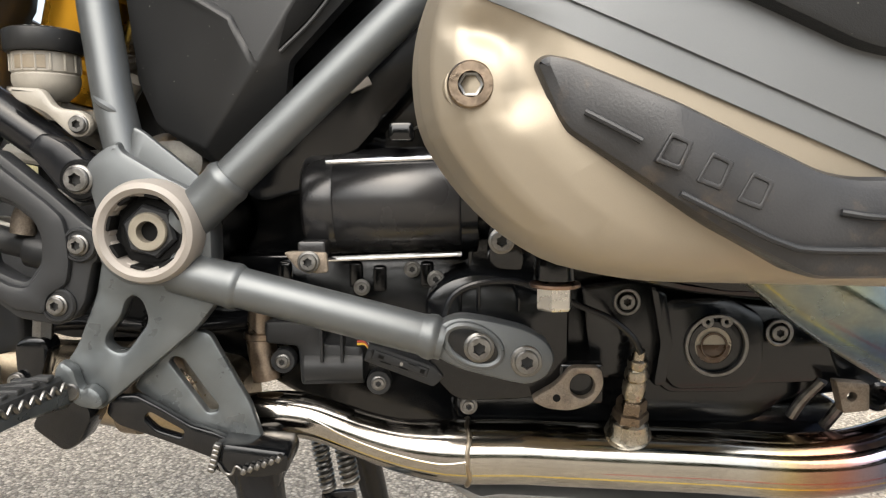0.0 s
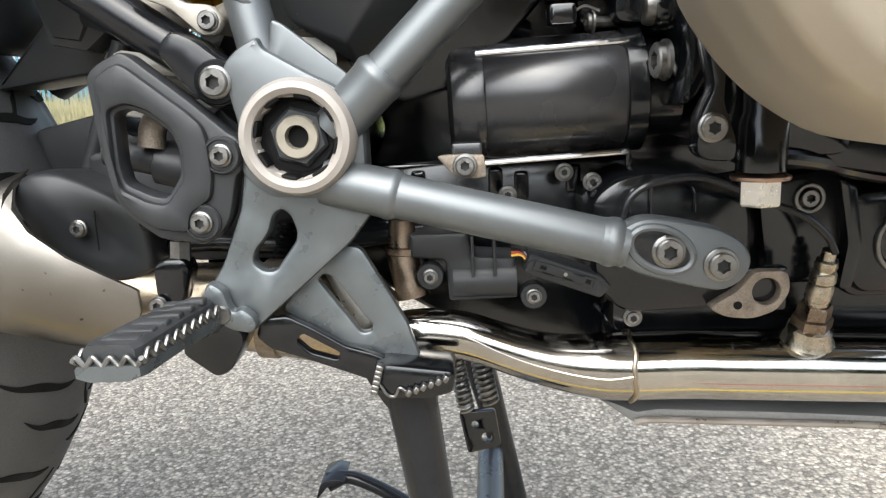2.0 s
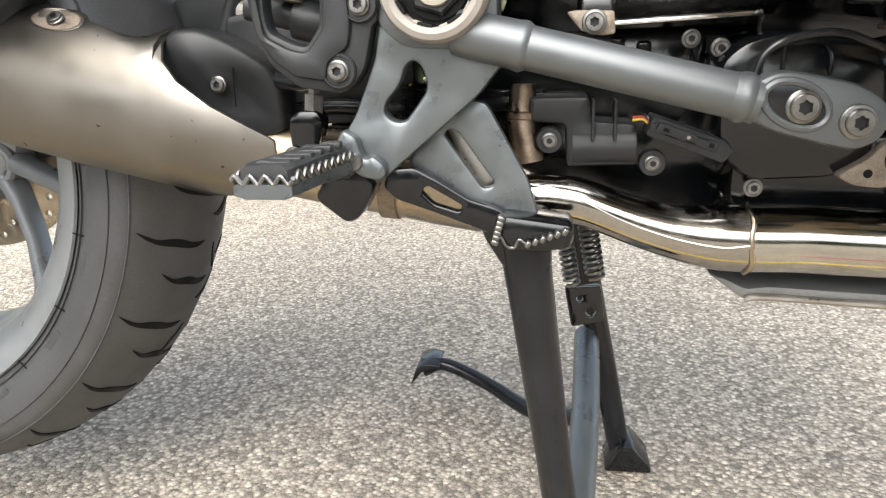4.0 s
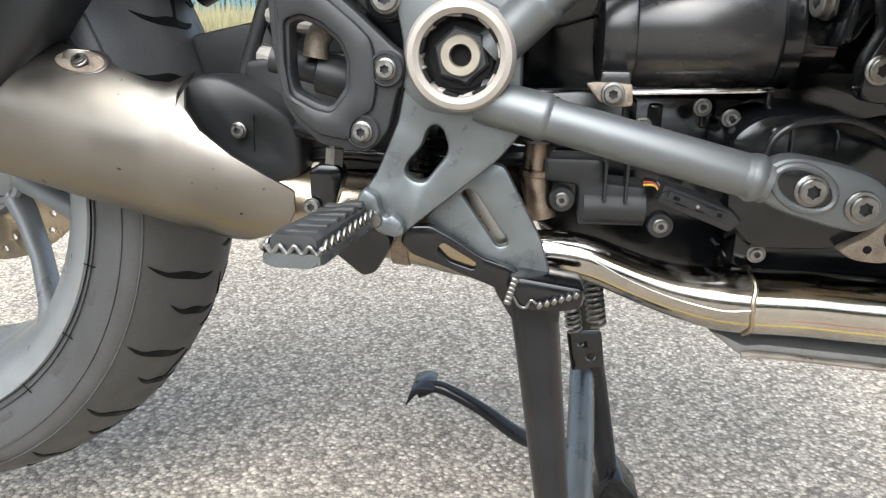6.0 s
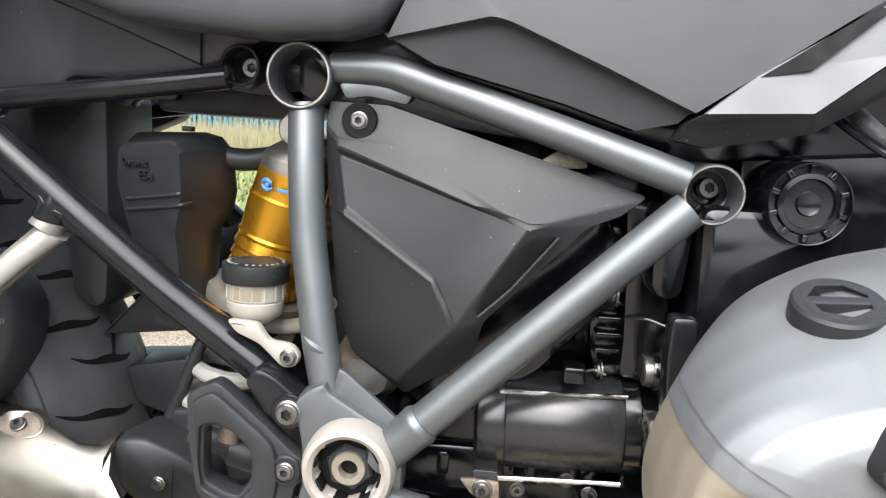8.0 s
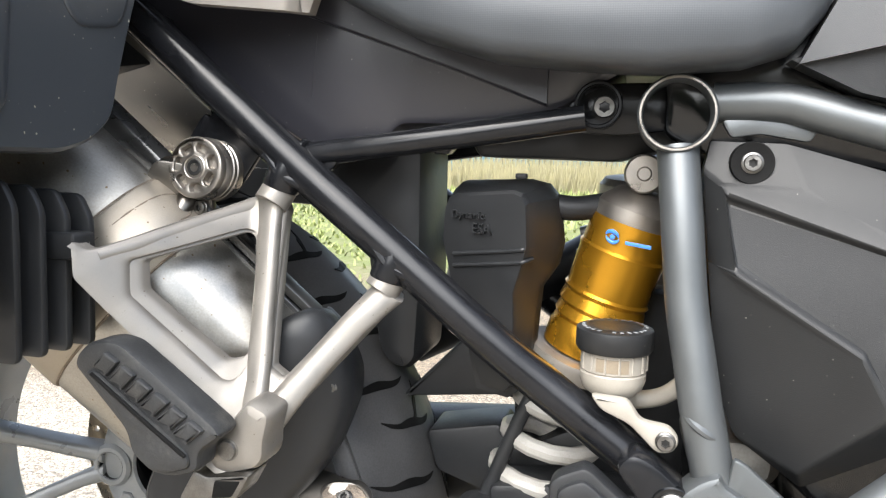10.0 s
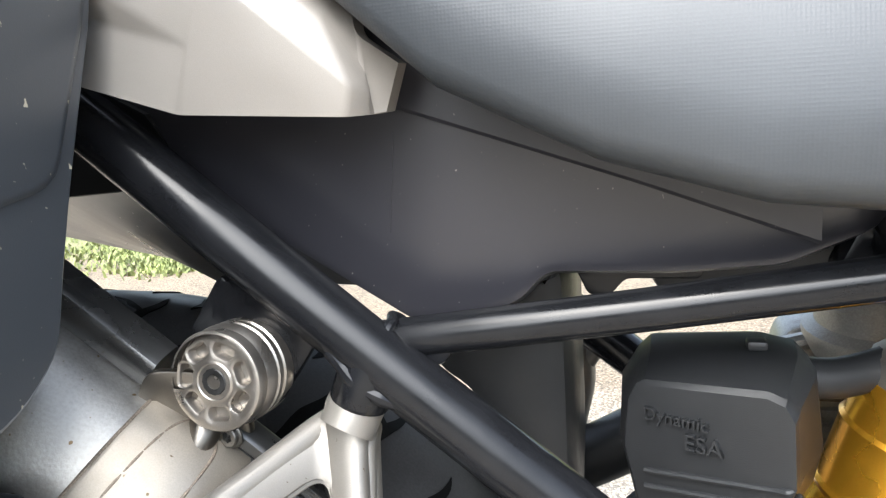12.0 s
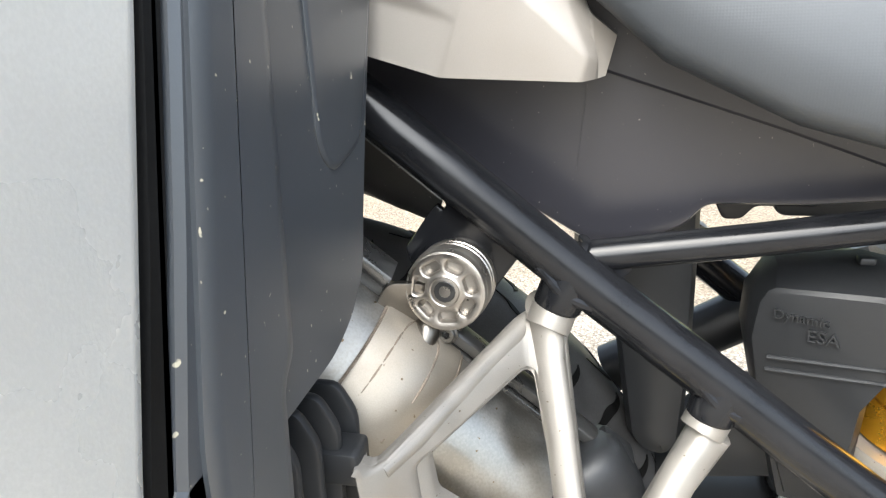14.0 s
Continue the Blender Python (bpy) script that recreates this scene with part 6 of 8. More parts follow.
part("leg", loft([oval(V(*c), (0.72, 0.28, -0.62), (-0.3, 1, 0.3), a, b, 20, 2.6) for c, a, b in (((-0.2283, 0.0275, 0.6132), 0.0105, 0.0095), ((-0.2451, 0.0100, 0.5943), 0.0088, 0.0085), ((-0.2605, -0.0090, 0.5733), 0.0084, 0.0085), ((-0.2758, -0.0285, 0.5508), 0.0090, 0.0085), ((-0.2868, -0.0430, 0.5340), 0.0105, 0.0085), ((-0.292, -0.048, 0.527), 0.006, 0.006))]), ALU, hanger, "", 40)
part("knuckle", prism([(-0.309, 0.525), (-0.305, 0.533), (-0.296, 0.544), (-0.283, 0.560), (-0.268, 0.553), (-0.272, 0.535), (-0.272, 0.526), (-0.277, 0.519), (-0.295, 0.513), (-0.307, 0.515)], -0.066, -0.036, r=0.005, bevel=0.006), ALU, hanger)
part("hinge_pin", lathe([(0, -0.0682), (0.0054, -0.0682), (0.0058, -0.0675), (0.0058, -0.0665), (0.0068, -0.0662), (0.0068, -0.061)], (-0.2945, 0, 0.5295), (0, 1, 0), 24), STEEL, hanger)
part("hinge_block", prism([(-0.326, 0.496), (-0.315, 0.516), (-0.307, 0.513), (-0.278, 0.518), (-0.286, 0.503), (-0.296, 0.495), (-0.318, 0.493)], -0.070, -0.046, r=0.003, bevel=0.0025), STEEL, hanger, "steel footrest hinge block")
# dark plate in front of the block, painting the shade of its slot
part("hinge_slot", prism([(-0.301, 0.5115), (-0.284, 0.5135), (-0.290, 0.503), (-0.303, 0.5005)], -0.0705, -0.064, r=0.0015, bevel=0.0006), SHADE_SEAL_BLACK, hanger)
ppeg = part("pillion_footrest", prism([(-0.381, 0.577), (-0.378, 0.585), (-0.371, 0.591), (-0.359, 0.594), (-0.348, 0.592), (-0.289, 0.551), (-0.286, 0.546), (-0.300, 0.535), (-0.300, 0.524), (-0.318, 0.518), (-0.331, 0.519), (-0.344, 0.529), (-0.347, 0.542)], -0.088, -0.066, r=0.005, bevel=0.004), SOFT_RUBBER, hanger, "ribbed black rubber pillion footrest folded up")
part("smooth_face", prism([(-0.372, 0.5755), (-0.364, 0.5760), (-0.305, 0.5345), (-0.304, 0.5265), (-0.318, 0.5215), (-0.330, 0.5225), (-0.341, 0.5315), (-0.345, 0.5465)], -0.0905, -0.086, r=0.004, bevel=0.0025), SOFT_RUBBER, ppeg)
for k in range(6):
    u0, u1 = 0.02 + k * 0.162, 0.155 + k * 0.162
    a, b = V(-0.360, 0.5905, 0), V(-0.294, 0.5490, 0)
    c, d = V(-0.3665, 0.5795, 0), V(-0.304, 0.5385, 0)
    quad = [a.lerp(b, u0 + 0.03), a.lerp(b, u1 + 0.03), c.lerp(d, u1), (c.lerp(d, u1) + a.lerp(b, u1)) * 0.5 + V(-0.004, -0.002, 0), c.lerp(d, u0)]
    part("tread_rib", prism([(q.x, q.y) for q in quad], -0.0915, -0.086, r=0.0016, bevel=0.0016), SOFT_RUBBER, ppeg)
# dark cord along the rubber in place of a shaded slot
part("peg_slot", sweep([(-0.366, -0.0905, 0.5745), (-0.336, -0.0915, 0.5545), (-0.306, -0.0905, 0.5335)], 0.0012, 8), SHADE_SEAL_BLACK, ppeg)

# muffler
AX = V(-0.722, -0.142, 0.677).normalized()
UP = (V(0, 0, 1) - AX * AX.z).normalized()
SIDE = AX.cross(UP)
CAN = V(-0.3112, 0.0226, 0.4828) + UP * 0.009 + SIDE * 0.018
can = part("muffler", loft([oval(CAN + AX * d, UP, SIDE, a, b, 36, 2.3) for d, a, b in ((0.040, 0.050, 0.036), (0.046, 0.066, 0.046), (0.056, 0.0775, 0.0545), (0.16, 0.080, 0.060), (0.30, 0.080, 0.062), (0.42, 0.077, 0.062), (0.44, 0.066, 0.052))]), CAN_STEEL, bike, "large dirty steel muffler can", 40)


def can_ring(d, g):
    a, b = float(np.interp(d, [0.02, 0.16, 0.30], [0.0765, 0.080, 0.080])), float(np.interp(d, [0.02, 0.16, 0.30], [0.053, 0.060, 0.062]))
    return CAN + AX * d, a + g, b + g


def can_ring_points(d, g):
    c, a, b = can_ring(d, g)
    return oval(c, UP, SIDE, a, b, 36, 2.3)


def can_point(d, turn_deg, g):
    """A point on the muffler's skin, lifted by g."""
    c, a, b = can_ring(d, g)
    x, y = math.cos(radians(turn_deg)), math.sin(radians(turn_deg))
    return c + UP * a * math.copysign(abs(x) ** (2 / 2.3), x) + SIDE * b * math.copysign(abs(y) ** (2 / 2.3), y)


part("strap", loft([can_ring_points(d, g) for d, g in ((0.148, -0.002), (0.148, 0.0012), (0.1495, 0.0020), (0.1955, 0.0020), (0.197, 0.0012), (0.197, -0.002))], cap=False), STRAP_BEIGE, can, "beige steel muffler strap")
for d in (0.1474, 0.1976):
    part("strap_edge", sweep([can_point(d, q, 0.0004) for q in range(-150, 40, 10)], 0.0009, 6), RUST, can)
part("inset_line", sweep([can_point(d, q, 0.0012) for d, q in ((0.1865, -66), (0.1862, -50), (0.1858, -36), (0.185, -24), (0.183, -14), (0.179, -8), (0.173, -6), (0.167, -8), (0.163, -14), (0.162, -24), (0.162, -42), (0.163, -66))], 0.0008, 8), RUST, can, "dark pressed outline on the strap")
RAIL_END = V(-0.2890, 0.043, 0.5868)
RAIL_SIDE = V(0.52, -0.05, 0.85).normalized()
for k in (0, 1):
    part("rail", loft([oval(RAIL_END + AX * d - UP * 0.002 + RAIL_SIDE * (0.0085 * k - 0.0045), RAIL_SIDE, RAIL_SIDE.cross(AX), 0.0040 * s, 0.0075 * s, 16, 4) for d, s in ((0, 0.8), (0.0015, 1), (0.118, 1))]), RAIL_GREY, can, "dark satin metal rail along the muffler")
part("rail_block", loft([oval(RAIL_END - AX * d, RAIL_SIDE, RAIL_SIDE.cross(AX), 0.0100 * s, 0.011 * s, 16, 4) for d, s in ((0.002, 0.9), (0.004, 1), (0.022, 1), (0.024, 0.9))]), PLASTIC, can)
part("can_ridge", loft([oval(RAIL_END + AX * d + UP * 0.001, RAIL_SIDE, RAIL_SIDE.cross(AX), 0.0085, 0.011, 16, 4) for d in (0.152, 0.31)]), RAIL_GREY, can, "dark satin ridge on top of the muffler")
COVER_RIM = fillet([(-0.345, 0.556), (-0.300, 0.592), (-0.279, 0.599), (-0.264, 0.574), (-0.256, 0.551), (-0.258, 0.525), (-0.268, 0.495), (-0.281, 0.4745), (-0.307, 0.445), (-0.332, 0.4165), (-0.353, 0.4215), (-0.372, 0.435), (-0.386, 0.452), (-0.387, 0.470), (-0.37, 0.52)], 0.010, 3)
part("middle_cover", loft([[V(-0.315 + (p[0] + 0.315) * g, y + 0.38 * min(0.0, -0.315 + (p[0] + 0.315) * g + 0.262), 0.505 + (p[1] - 0.505) * g) for p in COVER_RIM] for y, g in ((0.075, 0.86), (0.050, 0.97), (0.036, 1.0), (0.029, 0.995), (0.0235, 0.97), (0.0190, 0.92), (0.0165, 0.80), (0.0155, 0.4))]), PLASTIC, can, "matt black plastic muffler cover", 40)
# dark slab on the cover, coloured as the shade of a screw slot
part("screw_slot", prism([(-0.2712, 0.5525), (-0.2637, 0.5525), (-0.2645, 0.5290), (-0.2700, 0.5270)], 0.0185, 0.028, r=0.0025, bevel=0.0008), SHADE_SEAL_BLACK, can)
bolt(can, -0.2672, 0.0185, 0.5445, 0.0034, 1.3)
STN = [((-0.345, 0.462), (-0.392, 0.400)), ((-0.318, 0.472), (-0.355, 0.394)), ((-0.290, 0.476), (-0.322, 0.386)), ((-0.262, 0.470), (-0.290, 0.377)), ((-0.236, 0.460), (-0.258, 0.367)), ((-0.212, 0.4515), (-0.222, 0.358)), ((-0.200, 0.4500), (-0.202, 0.353)),
       ((-0.191, 0.4560), (-0.190, 0.350)), ((-0.190, 0.4460), (-0.184, 0.348)), ((-0.184, 0.4350), (-0.174, 0.345)), ((-0.172, 0.4220), (-0.163, 0.343)), ((-0.150, 0.4060), (-0.148, 0.344)), ((-0.130, 0.3945), (-0.132, 0.350)), ((-0.113, 0.3850), (-0.116, 0.360)), ((-0.1105, 0.3830), (-0.1105, 0.370))]
rows = []
for i, ((x0, z0), (x1, z1)) in enumerate(STN):
    u = i / (len(STN) - 1)
    flare = 0.010 * math.exp(-((i - 7.3) / 1.2) ** 2)
    row = []
    for v in [j / 18 for j in range(19)]:
        x, z = x0 + (x1 - x0) * v, z0 + (z1 - z0) * v
        s = (z - (0.4015 - 0.21 * (x + 0.20))) * 0.978
        row.append(V(x, 0.052 + flare * max(0, 1 - 7 * v) ** 2 - 0.85 * math.sqrt(max(0.057 ** 2 - s * s, 0)) + 0.12 * max(0, x + 0.16), z))
    rows.append(row)
part("heat_shield", sheet(rows, 0.003), SHIELD_STEEL, can, "brushed steel muffler heat shield with a flared edge", 40)
def shield_face(x, z):
    s = (z - (0.4015 - 0.21 * (x + 0.20))) * 0.978
    return 0.052 - 0.85 * math.sqrt(max(0.057 ** 2 - s * s, 0))


POCKET = V(-0.2595, 0, 0.4630)
for name, g, lift, mat in (("pocket_rim", 1.0, -0.0005, SHIELD_STEEL), ("screw_recess", 0.88, -0.0009, RUST)):
    ring_ = [(POCKET.x + 0.0185 * g * math.cos(a) + 0.001 * math.sin(a), POCKET.z - 0.0035 * g * math.cos(a) + 0.0068 * g * math.sin(a)) for a in [math.tau * k / 28 for k in range(28)]]
    part(name, warp(prism(ring_, lift, lift + 0.006, r=0, bevel=0.0005), lambda p: V(p.x, p.y + shield_face(p.x, min(p.z, 0.4690)), p.z)), mat, can)
bolt(can, -0.2595, shield_face(-0.2595, 0.463) - 0.0005, 0.4630, 0.0048, 1.2, (-50, 0, 0))
bolt(can, -0.330, 0.022, 0.408, 0.0045, 1.2)
part("tail_joint", sweep([(-0.20, 0.085, 0.385), (-0.15, 0.082, 0.366), (-0.10, 0.070, 0.357)], 0.022, 24), BLACK_CAST, can)

# rear wheel
AXLE = V(-0.532, MID, 0.372)
wheel = new("rear_wheel")
wheel.parent, wheel.location = bike, AXLE - bike.location
W0 = AXLE


def wheel_part(name, bm, mat, label="", sharp=32):
    ob = part(name, bm, mat, None, label, sharp)
    ob.parent = wheel
    ob.matrix_parent_inverse = Matrix.Translation(-W0)
    return ob


tyre_prof = [(0.229, -0.062), (0.237, -0.070), (0.251, -0.080), (0.268, -0.0855), (0.280, -0.0850), (0.2865, -0.080), (0.298, -0.064), (0.309, -0.042), (0.316, -0.018), (0.318, 0.0), (0.316, 0.018), (0.309, 0.042), (0.298, 0.064), (0.2865, 0.080), (0.280, 0.085), (0.268, 0.0855), (0.250, 0.080), (0.232, 0.070), (0.222, 0.062), (0.216, 0.03), (0.216, -0.03), (0.222, -0.062)]
tyre = wheel_part("tyre", lathe(tyre_prof, W0, (0, 1, 0), 120), RUBBER, "black road tyre with curved tread grooves", 40)


def groove_strip_mesh(side, w0, w1, lead):
    """One curved groove from the shoulder towards the crown: a thin dark strip on the tread, its shade painted."""
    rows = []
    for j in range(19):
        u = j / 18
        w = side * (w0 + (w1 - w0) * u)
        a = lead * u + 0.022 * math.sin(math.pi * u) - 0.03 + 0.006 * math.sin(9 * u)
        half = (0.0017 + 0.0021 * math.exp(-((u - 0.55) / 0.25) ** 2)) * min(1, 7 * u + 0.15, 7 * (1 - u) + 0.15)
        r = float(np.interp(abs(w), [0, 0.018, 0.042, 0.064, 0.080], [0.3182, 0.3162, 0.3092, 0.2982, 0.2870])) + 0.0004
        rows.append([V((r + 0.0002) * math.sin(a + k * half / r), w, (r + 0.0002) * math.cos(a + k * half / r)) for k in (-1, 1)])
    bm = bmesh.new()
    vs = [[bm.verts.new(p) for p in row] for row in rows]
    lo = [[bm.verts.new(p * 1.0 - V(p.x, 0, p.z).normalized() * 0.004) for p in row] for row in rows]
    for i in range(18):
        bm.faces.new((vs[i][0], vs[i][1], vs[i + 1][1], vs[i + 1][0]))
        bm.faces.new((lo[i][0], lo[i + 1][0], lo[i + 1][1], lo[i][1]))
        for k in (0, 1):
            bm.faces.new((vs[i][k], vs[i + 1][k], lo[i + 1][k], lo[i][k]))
    return mesh_of("groove_shade_strip", bm, SHADE_SEAL_BLACK)


def on_wheel(name, me, turn_angle):
    ob = link(name, me, None, "", Matrix.Translation(W0) @ Matrix.Rotation(turn_angle, 4, "Y"))
    ob.parent, ob.matrix_parent_inverse = wheel, Matrix.Translation(-W0)


# strips laid on the smooth tread; the grooves' shade is their colour
gm = [(groove_strip_mesh(s, 0.077, 0.014, 0.055), groove_strip_mesh(s, 0.054, -0.004, 0.050), groove_strip_mesh(s, 0.004, 0.020, 0.085)) for s in (-1, 1)]
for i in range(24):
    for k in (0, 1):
        on_wheel("groove_shade_strip", gm[k][0], math.tau * (i + 0.25 * k) / 24)
        on_wheel("groove_shade_strip", gm[k][1], math.tau * (i + 0.5 + 0.25 * k) / 24)
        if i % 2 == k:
            on_wheel("groove_shade_strip", gm[k][2], math.tau * (i + 0.3) / 24)
SIDE_MARK = mesh_of("sidewall_mark", warp(box(-0.010, 0.010, -0.0006, 0.0, -0.0035, 0.0035, 0.0004), lambda p: V(p.x, p.y - 0.0802, p.z + 0.2510)), RUBBER)
THIN_MARK = mesh_of("sidewall_mark", warp(box(-0.0006, 0.0006, -0.0006, 0.0, -0.005, 0.005, 0.0002), lambda p: V(p.x, p.y - 0.0770, p.z + 0.2420)), SHADE_SEAL_BLACK)
for i in range(22):
    on_wheel("sidewall_mark", SIDE_MARK, math.tau * (i + 0.2 * math.sin(7 * i)) / 22)
    on_wheel("sidewall_mark", THIN_MARK, math.tau * (i + 0.5) / 22)
for r, w in ((0.2420, -0.0755), (0.2710, -0.0862), (0.2855, -0.0815)):
    wheel_part("sidewall_rib", lathe([(r - 0.0009, w + 0.001), (r - 0.0005, w - 0.0006), (r + 0.0005, w - 0.0006), (r + 0.0009, w + 0.001), (r - 0.0009, w + 0.001)], W0, (0, 1, 0), 120), RUBBER)
rim_prof = [(0.2355, -0.074), (0.2370, -0.0720), (0.2310, -0.066), (0.221, -0.062), (0.210, -0.045), (0.206, -0.02), (0.202, 0.02), (0.204, 0.045), (0.214, 0.062), (0.230, 0.072), (0.2285, 0.074), (0.206, 0.072), (0.194, 0.060), (0.192, 0.02), (0.199, -0.02), (0.206, -0.050), (0.2220, -0.069), (0.2355, -0.074)]
wheel_part("rim", lathe(rim_prof, W0, (0, 1, 0), 96), RIM_GREY, "grey cast wheel rim", 45)
wheel_part("hub", lathe([(0.040, 0.100), (0.040, 0.064), (0.0425, 0.0605), (0.052, 0.0585), (0.074, 0.0595), (0.082, 0.063), (0.085, 0.070), (0.084, 0.092), (0.070, 0.100), (0.040, 0.100)], W0, (0, 1, 0), 60), RIM_GREY, "", 35)
wheel_part("hub_tube", lathe([(0.0395, 0.062), (0.0375, 0.090), (0.037, 0.13), (0, 0.131)], W0, (0, 1, 0), 40), BLACK_CAST)
for i in range(5):
    a0 = math.tau * i / 5 + 3.20
    ca, sa = math.cos(a0), math.sin(a0)
    node = V(0.067 * ca, 0.074, 0.067 * sa)
    wheel_part("spoke_root", lathe([(0.0150, 0.0560), (0.0165, 0.0545), (0.0205, 0.0548), (0.0235, 0.058), (0.0245, 0.070), (0.0235, 0.086), (0.015, 0.088), (0.0150, 0.0560)], W0 + V(0.067 * ca, 0, 0.067 * sa), (0, 1, 0), 28), RIM_GREY, "", 35)
    wheel_part("bolt_hole", lathe([(0.0152, 0.0555), (0.0140, 0.064), (0.0140, 0.078), (0, 0.0785)], W0 + V(0.067 * ca, 0, 0.067 * sa), (0, 1, 0), 24), BLACK_CAST)
    wheel_part("wheel_bolt", lathe([(0, 0.066), (0.0045, 0.0655), (0.0055, 0.067), (0.0055, 0.078)], W0 + V(0.067 * ca, 0, 0.067 * sa), (0, 1, 0), 6), STEEL)
    for s in (-1, 1):
        ring_list = []
        for u, r, dy, w, d in ((0, 0.078, 0.071, 0.0100, 0.015), (0.25, 0.105, 0.060, 0.0085, 0.014), (0.6, 0.145, 0.040, 0.0080, 0.013), (0.88, 0.184, 0.015, 0.0095, 0.014), (1, 0.201, 0.004, 0.014, 0.018)):
            a = a0 + s * (0.12 + 0.165 * u)
            ring_list.append(oval(W0 + V(r * math.cos(a), dy, r * math.sin(a)), V(-math.sin(a), 0, math.cos(a)), V(0, 1, 0), w, d, 16, 3.2))
        wheel_part("spoke", loft(ring_list), RIM_GREY, "", 40)
    cb, sb = math.cos(a0 + 0.63), math.sin(a0 + 0.63)
    wheel_part("hub_pad", lathe([(0, 0.0560), (0.0085, 0.0560), (0.0100, 0.0575), (0.0105, 0.061)], W0 + V(0.063 * cb, 0, 0.063 * sb), (0, 1, 0), 6), RIM_GREY)
holes = [[tuple(p) for p in circle2(r * math.cos(a), r * math.sin(a), 0.0038, 7)] for r, off in ((0.110, 0.0), (0.121, 0.13)) for a in [off + math.tau * i / 24 for i in range(24)]]
holes += [[tuple(p) for p in circle2(0.084 * math.cos(a), 0.084 * math.sin(a), 0.014, 9)] for a in [math.tau * i / 6 for i in range(6)]]
disc = prism([tuple(p) for p in circle2(0, 0, 0.1325, 64)], 0.098, 0.103, holes=holes, r=0, bevel=0.0004)
wheel_part("brake_disc", warp(disc, lambda p: W0 + p), DISC_STEEL, "drilled brown-dusted brake disc")

# swingarm and inner mudguard
swing = part("swingarm", loft([oval((x, y, z), (0, 1, 0), (0, 0, 1), a, b, 20, 3) for x, y, z, a, b in ((0.03, 0.20, 0.46, 0.035, 0.04), (-0.12, 0.21, 0.44, 0.035, 0.042), (-0.30, 0.245, 0.41, 0.035, 0.045), (-0.46, 0.26, 0.385, 0.04, 0.055), (-0.56, 0.265, 0.37, 0.05, 0.07))]), PLASTIC, bike, "black single-sided swingarm")
part("pivot_tube", sweep([(0.001, 0.012, 0.4725), (0.001, 0.24, 0.4725)], 0.030, 24), BLACK_CAST, swing)
BOOT = fillet([(-0.199, 0.437), (-0.195, 0.449), (-0.186, 0.4545), (-0.170, 0.4550), (-0.156, 0.4490), (-0.140, 0.4400), (-0.124, 0.428), (-0.118, 0.416), (-0.119, 0.384), (-0.138, 0.376), (-0.152, 0.379), (-0.172, 0.390), (-0.190, 0.406)], 0.007, 3)
part("swingarm_cover", loft([[V(-0.158 + (x + 0.158) * g, y + 0.10 * (x + 0.158) - 0.16 * (z - 0.42), 0.423 + (z - 0.423) * g) for x, z in BOOT] for y, g in ((0.100, 0.90), (0.070, 1.0), (0.056, 1.0), (0.0500, 0.985), (0.0465, 0.95), (0.0448, 0.88), (0.0440, 0.60), (0.0438, 0.30))]), PLASTIC, swing, "rounded black plastic cover under the swingarm", 45)
part("cover_joint", sweep([(-0.1475, 0.0448, 0.4395), (-0.1485, 0.0440, 0.420), (-0.1505, 0.0475, 0.402)], 0.0005, 6), SHADE_SEAL_BLACK, swing)
part("cover_badge", warp(lathe([(0.0095, 0), (0.0103, -0.0007), (0.0111, 0)], (0, 0, 0), (0, 1, 0), 28), lambda p: V(-0.166 + p.x, 0.0455 + 0.45 * (p.z + 0.3 * p.x) + 0.10 * p.x + p.y, 0.4410 + 0.62 * p.z - 0.25 * p.x)), PLASTIC, swing)
bolt(swing, -0.1590, 0.0425, 0.4175, 0.0048, 1.2)
part("brake_hose", sweep([(-0.118, 0.05, 0.420), (-0.10, 0.045, 0.418), (-0.08, 0.04, 0.424)], 0.007, 12), BLACK_PAINT, swing)
hugger = part("inner_mudguard", prism([(-0.232, 0.478), (-0.170, 0.491), (-0.158, 0.470), (-0.10, 0.50), (-0.07, 0.47), (-0.09, 0.43), (-0.16, 0.425), (-0.222, 0.445)], 0.130, 0.18, r=0.006, bevel=0.003), PLASTIC, bike, "black plastic mudguard in front of the rear wheel")
part("flap", prism([(-0.272, 0.575), (-0.268, 0.547), (-0.257, 0.535), (-0.243, 0.533), (-0.234, 0.542), (-0.231, 0.60), (-0.232, 0.72), (-0.308, 0.72), (-0.304, 0.661), (-0.282, 0.648)], 0.105, 0.19, r=0.012, bevel=0.012), PLASTIC, hugger)
part("tail_guard", prism([(-0.55, 0.76), (-0.27, 0.76), (-0.275, 0.700), (-0.369, 0.657), (-0.425, 0.646), (-0.55, 0.650)], 0.33, 0.36, r=0.006, bevel=0.004), PLASTIC, hugger)
part("upper_bar", prism([(-0.25, 0.508), (-0.168, 0.518), (-0.13, 0.51), (-0.125, 0.56), (-0.2, 0.56)], 0.12, 0.19, r=0.006, bevel=0.003), PLASTIC, hugger)
part("swing_shield", prism([(-0.160, 0.40), (-0.168, 0.462), (-0.12, 0.468), (-0.03, 0.47), (-0.03, 0.385), (-0.10, 0.385)], 0.080, 0.12, r=0.006, bevel=0.003), PLASTIC, hugger)
part("back_wall", prism([(-0.166, 0.53), (-0.163, 0.44), (-0.03, 0.44), (0.0, 0.60), (-0.06, 0.60), (-0.10, 0.53)], 0.165, 0.19, r=0.006, bevel=0.003), PLASTIC, hugger)
part("strut", sweep([(-0.138, 0.09, 0.535), (-0.147, 0.09, 0.515), (-0.158, 0.09, 0.487), (-0.174, 0.09, 0.445)], 0.0055, 12), PLASTIC, hugger)

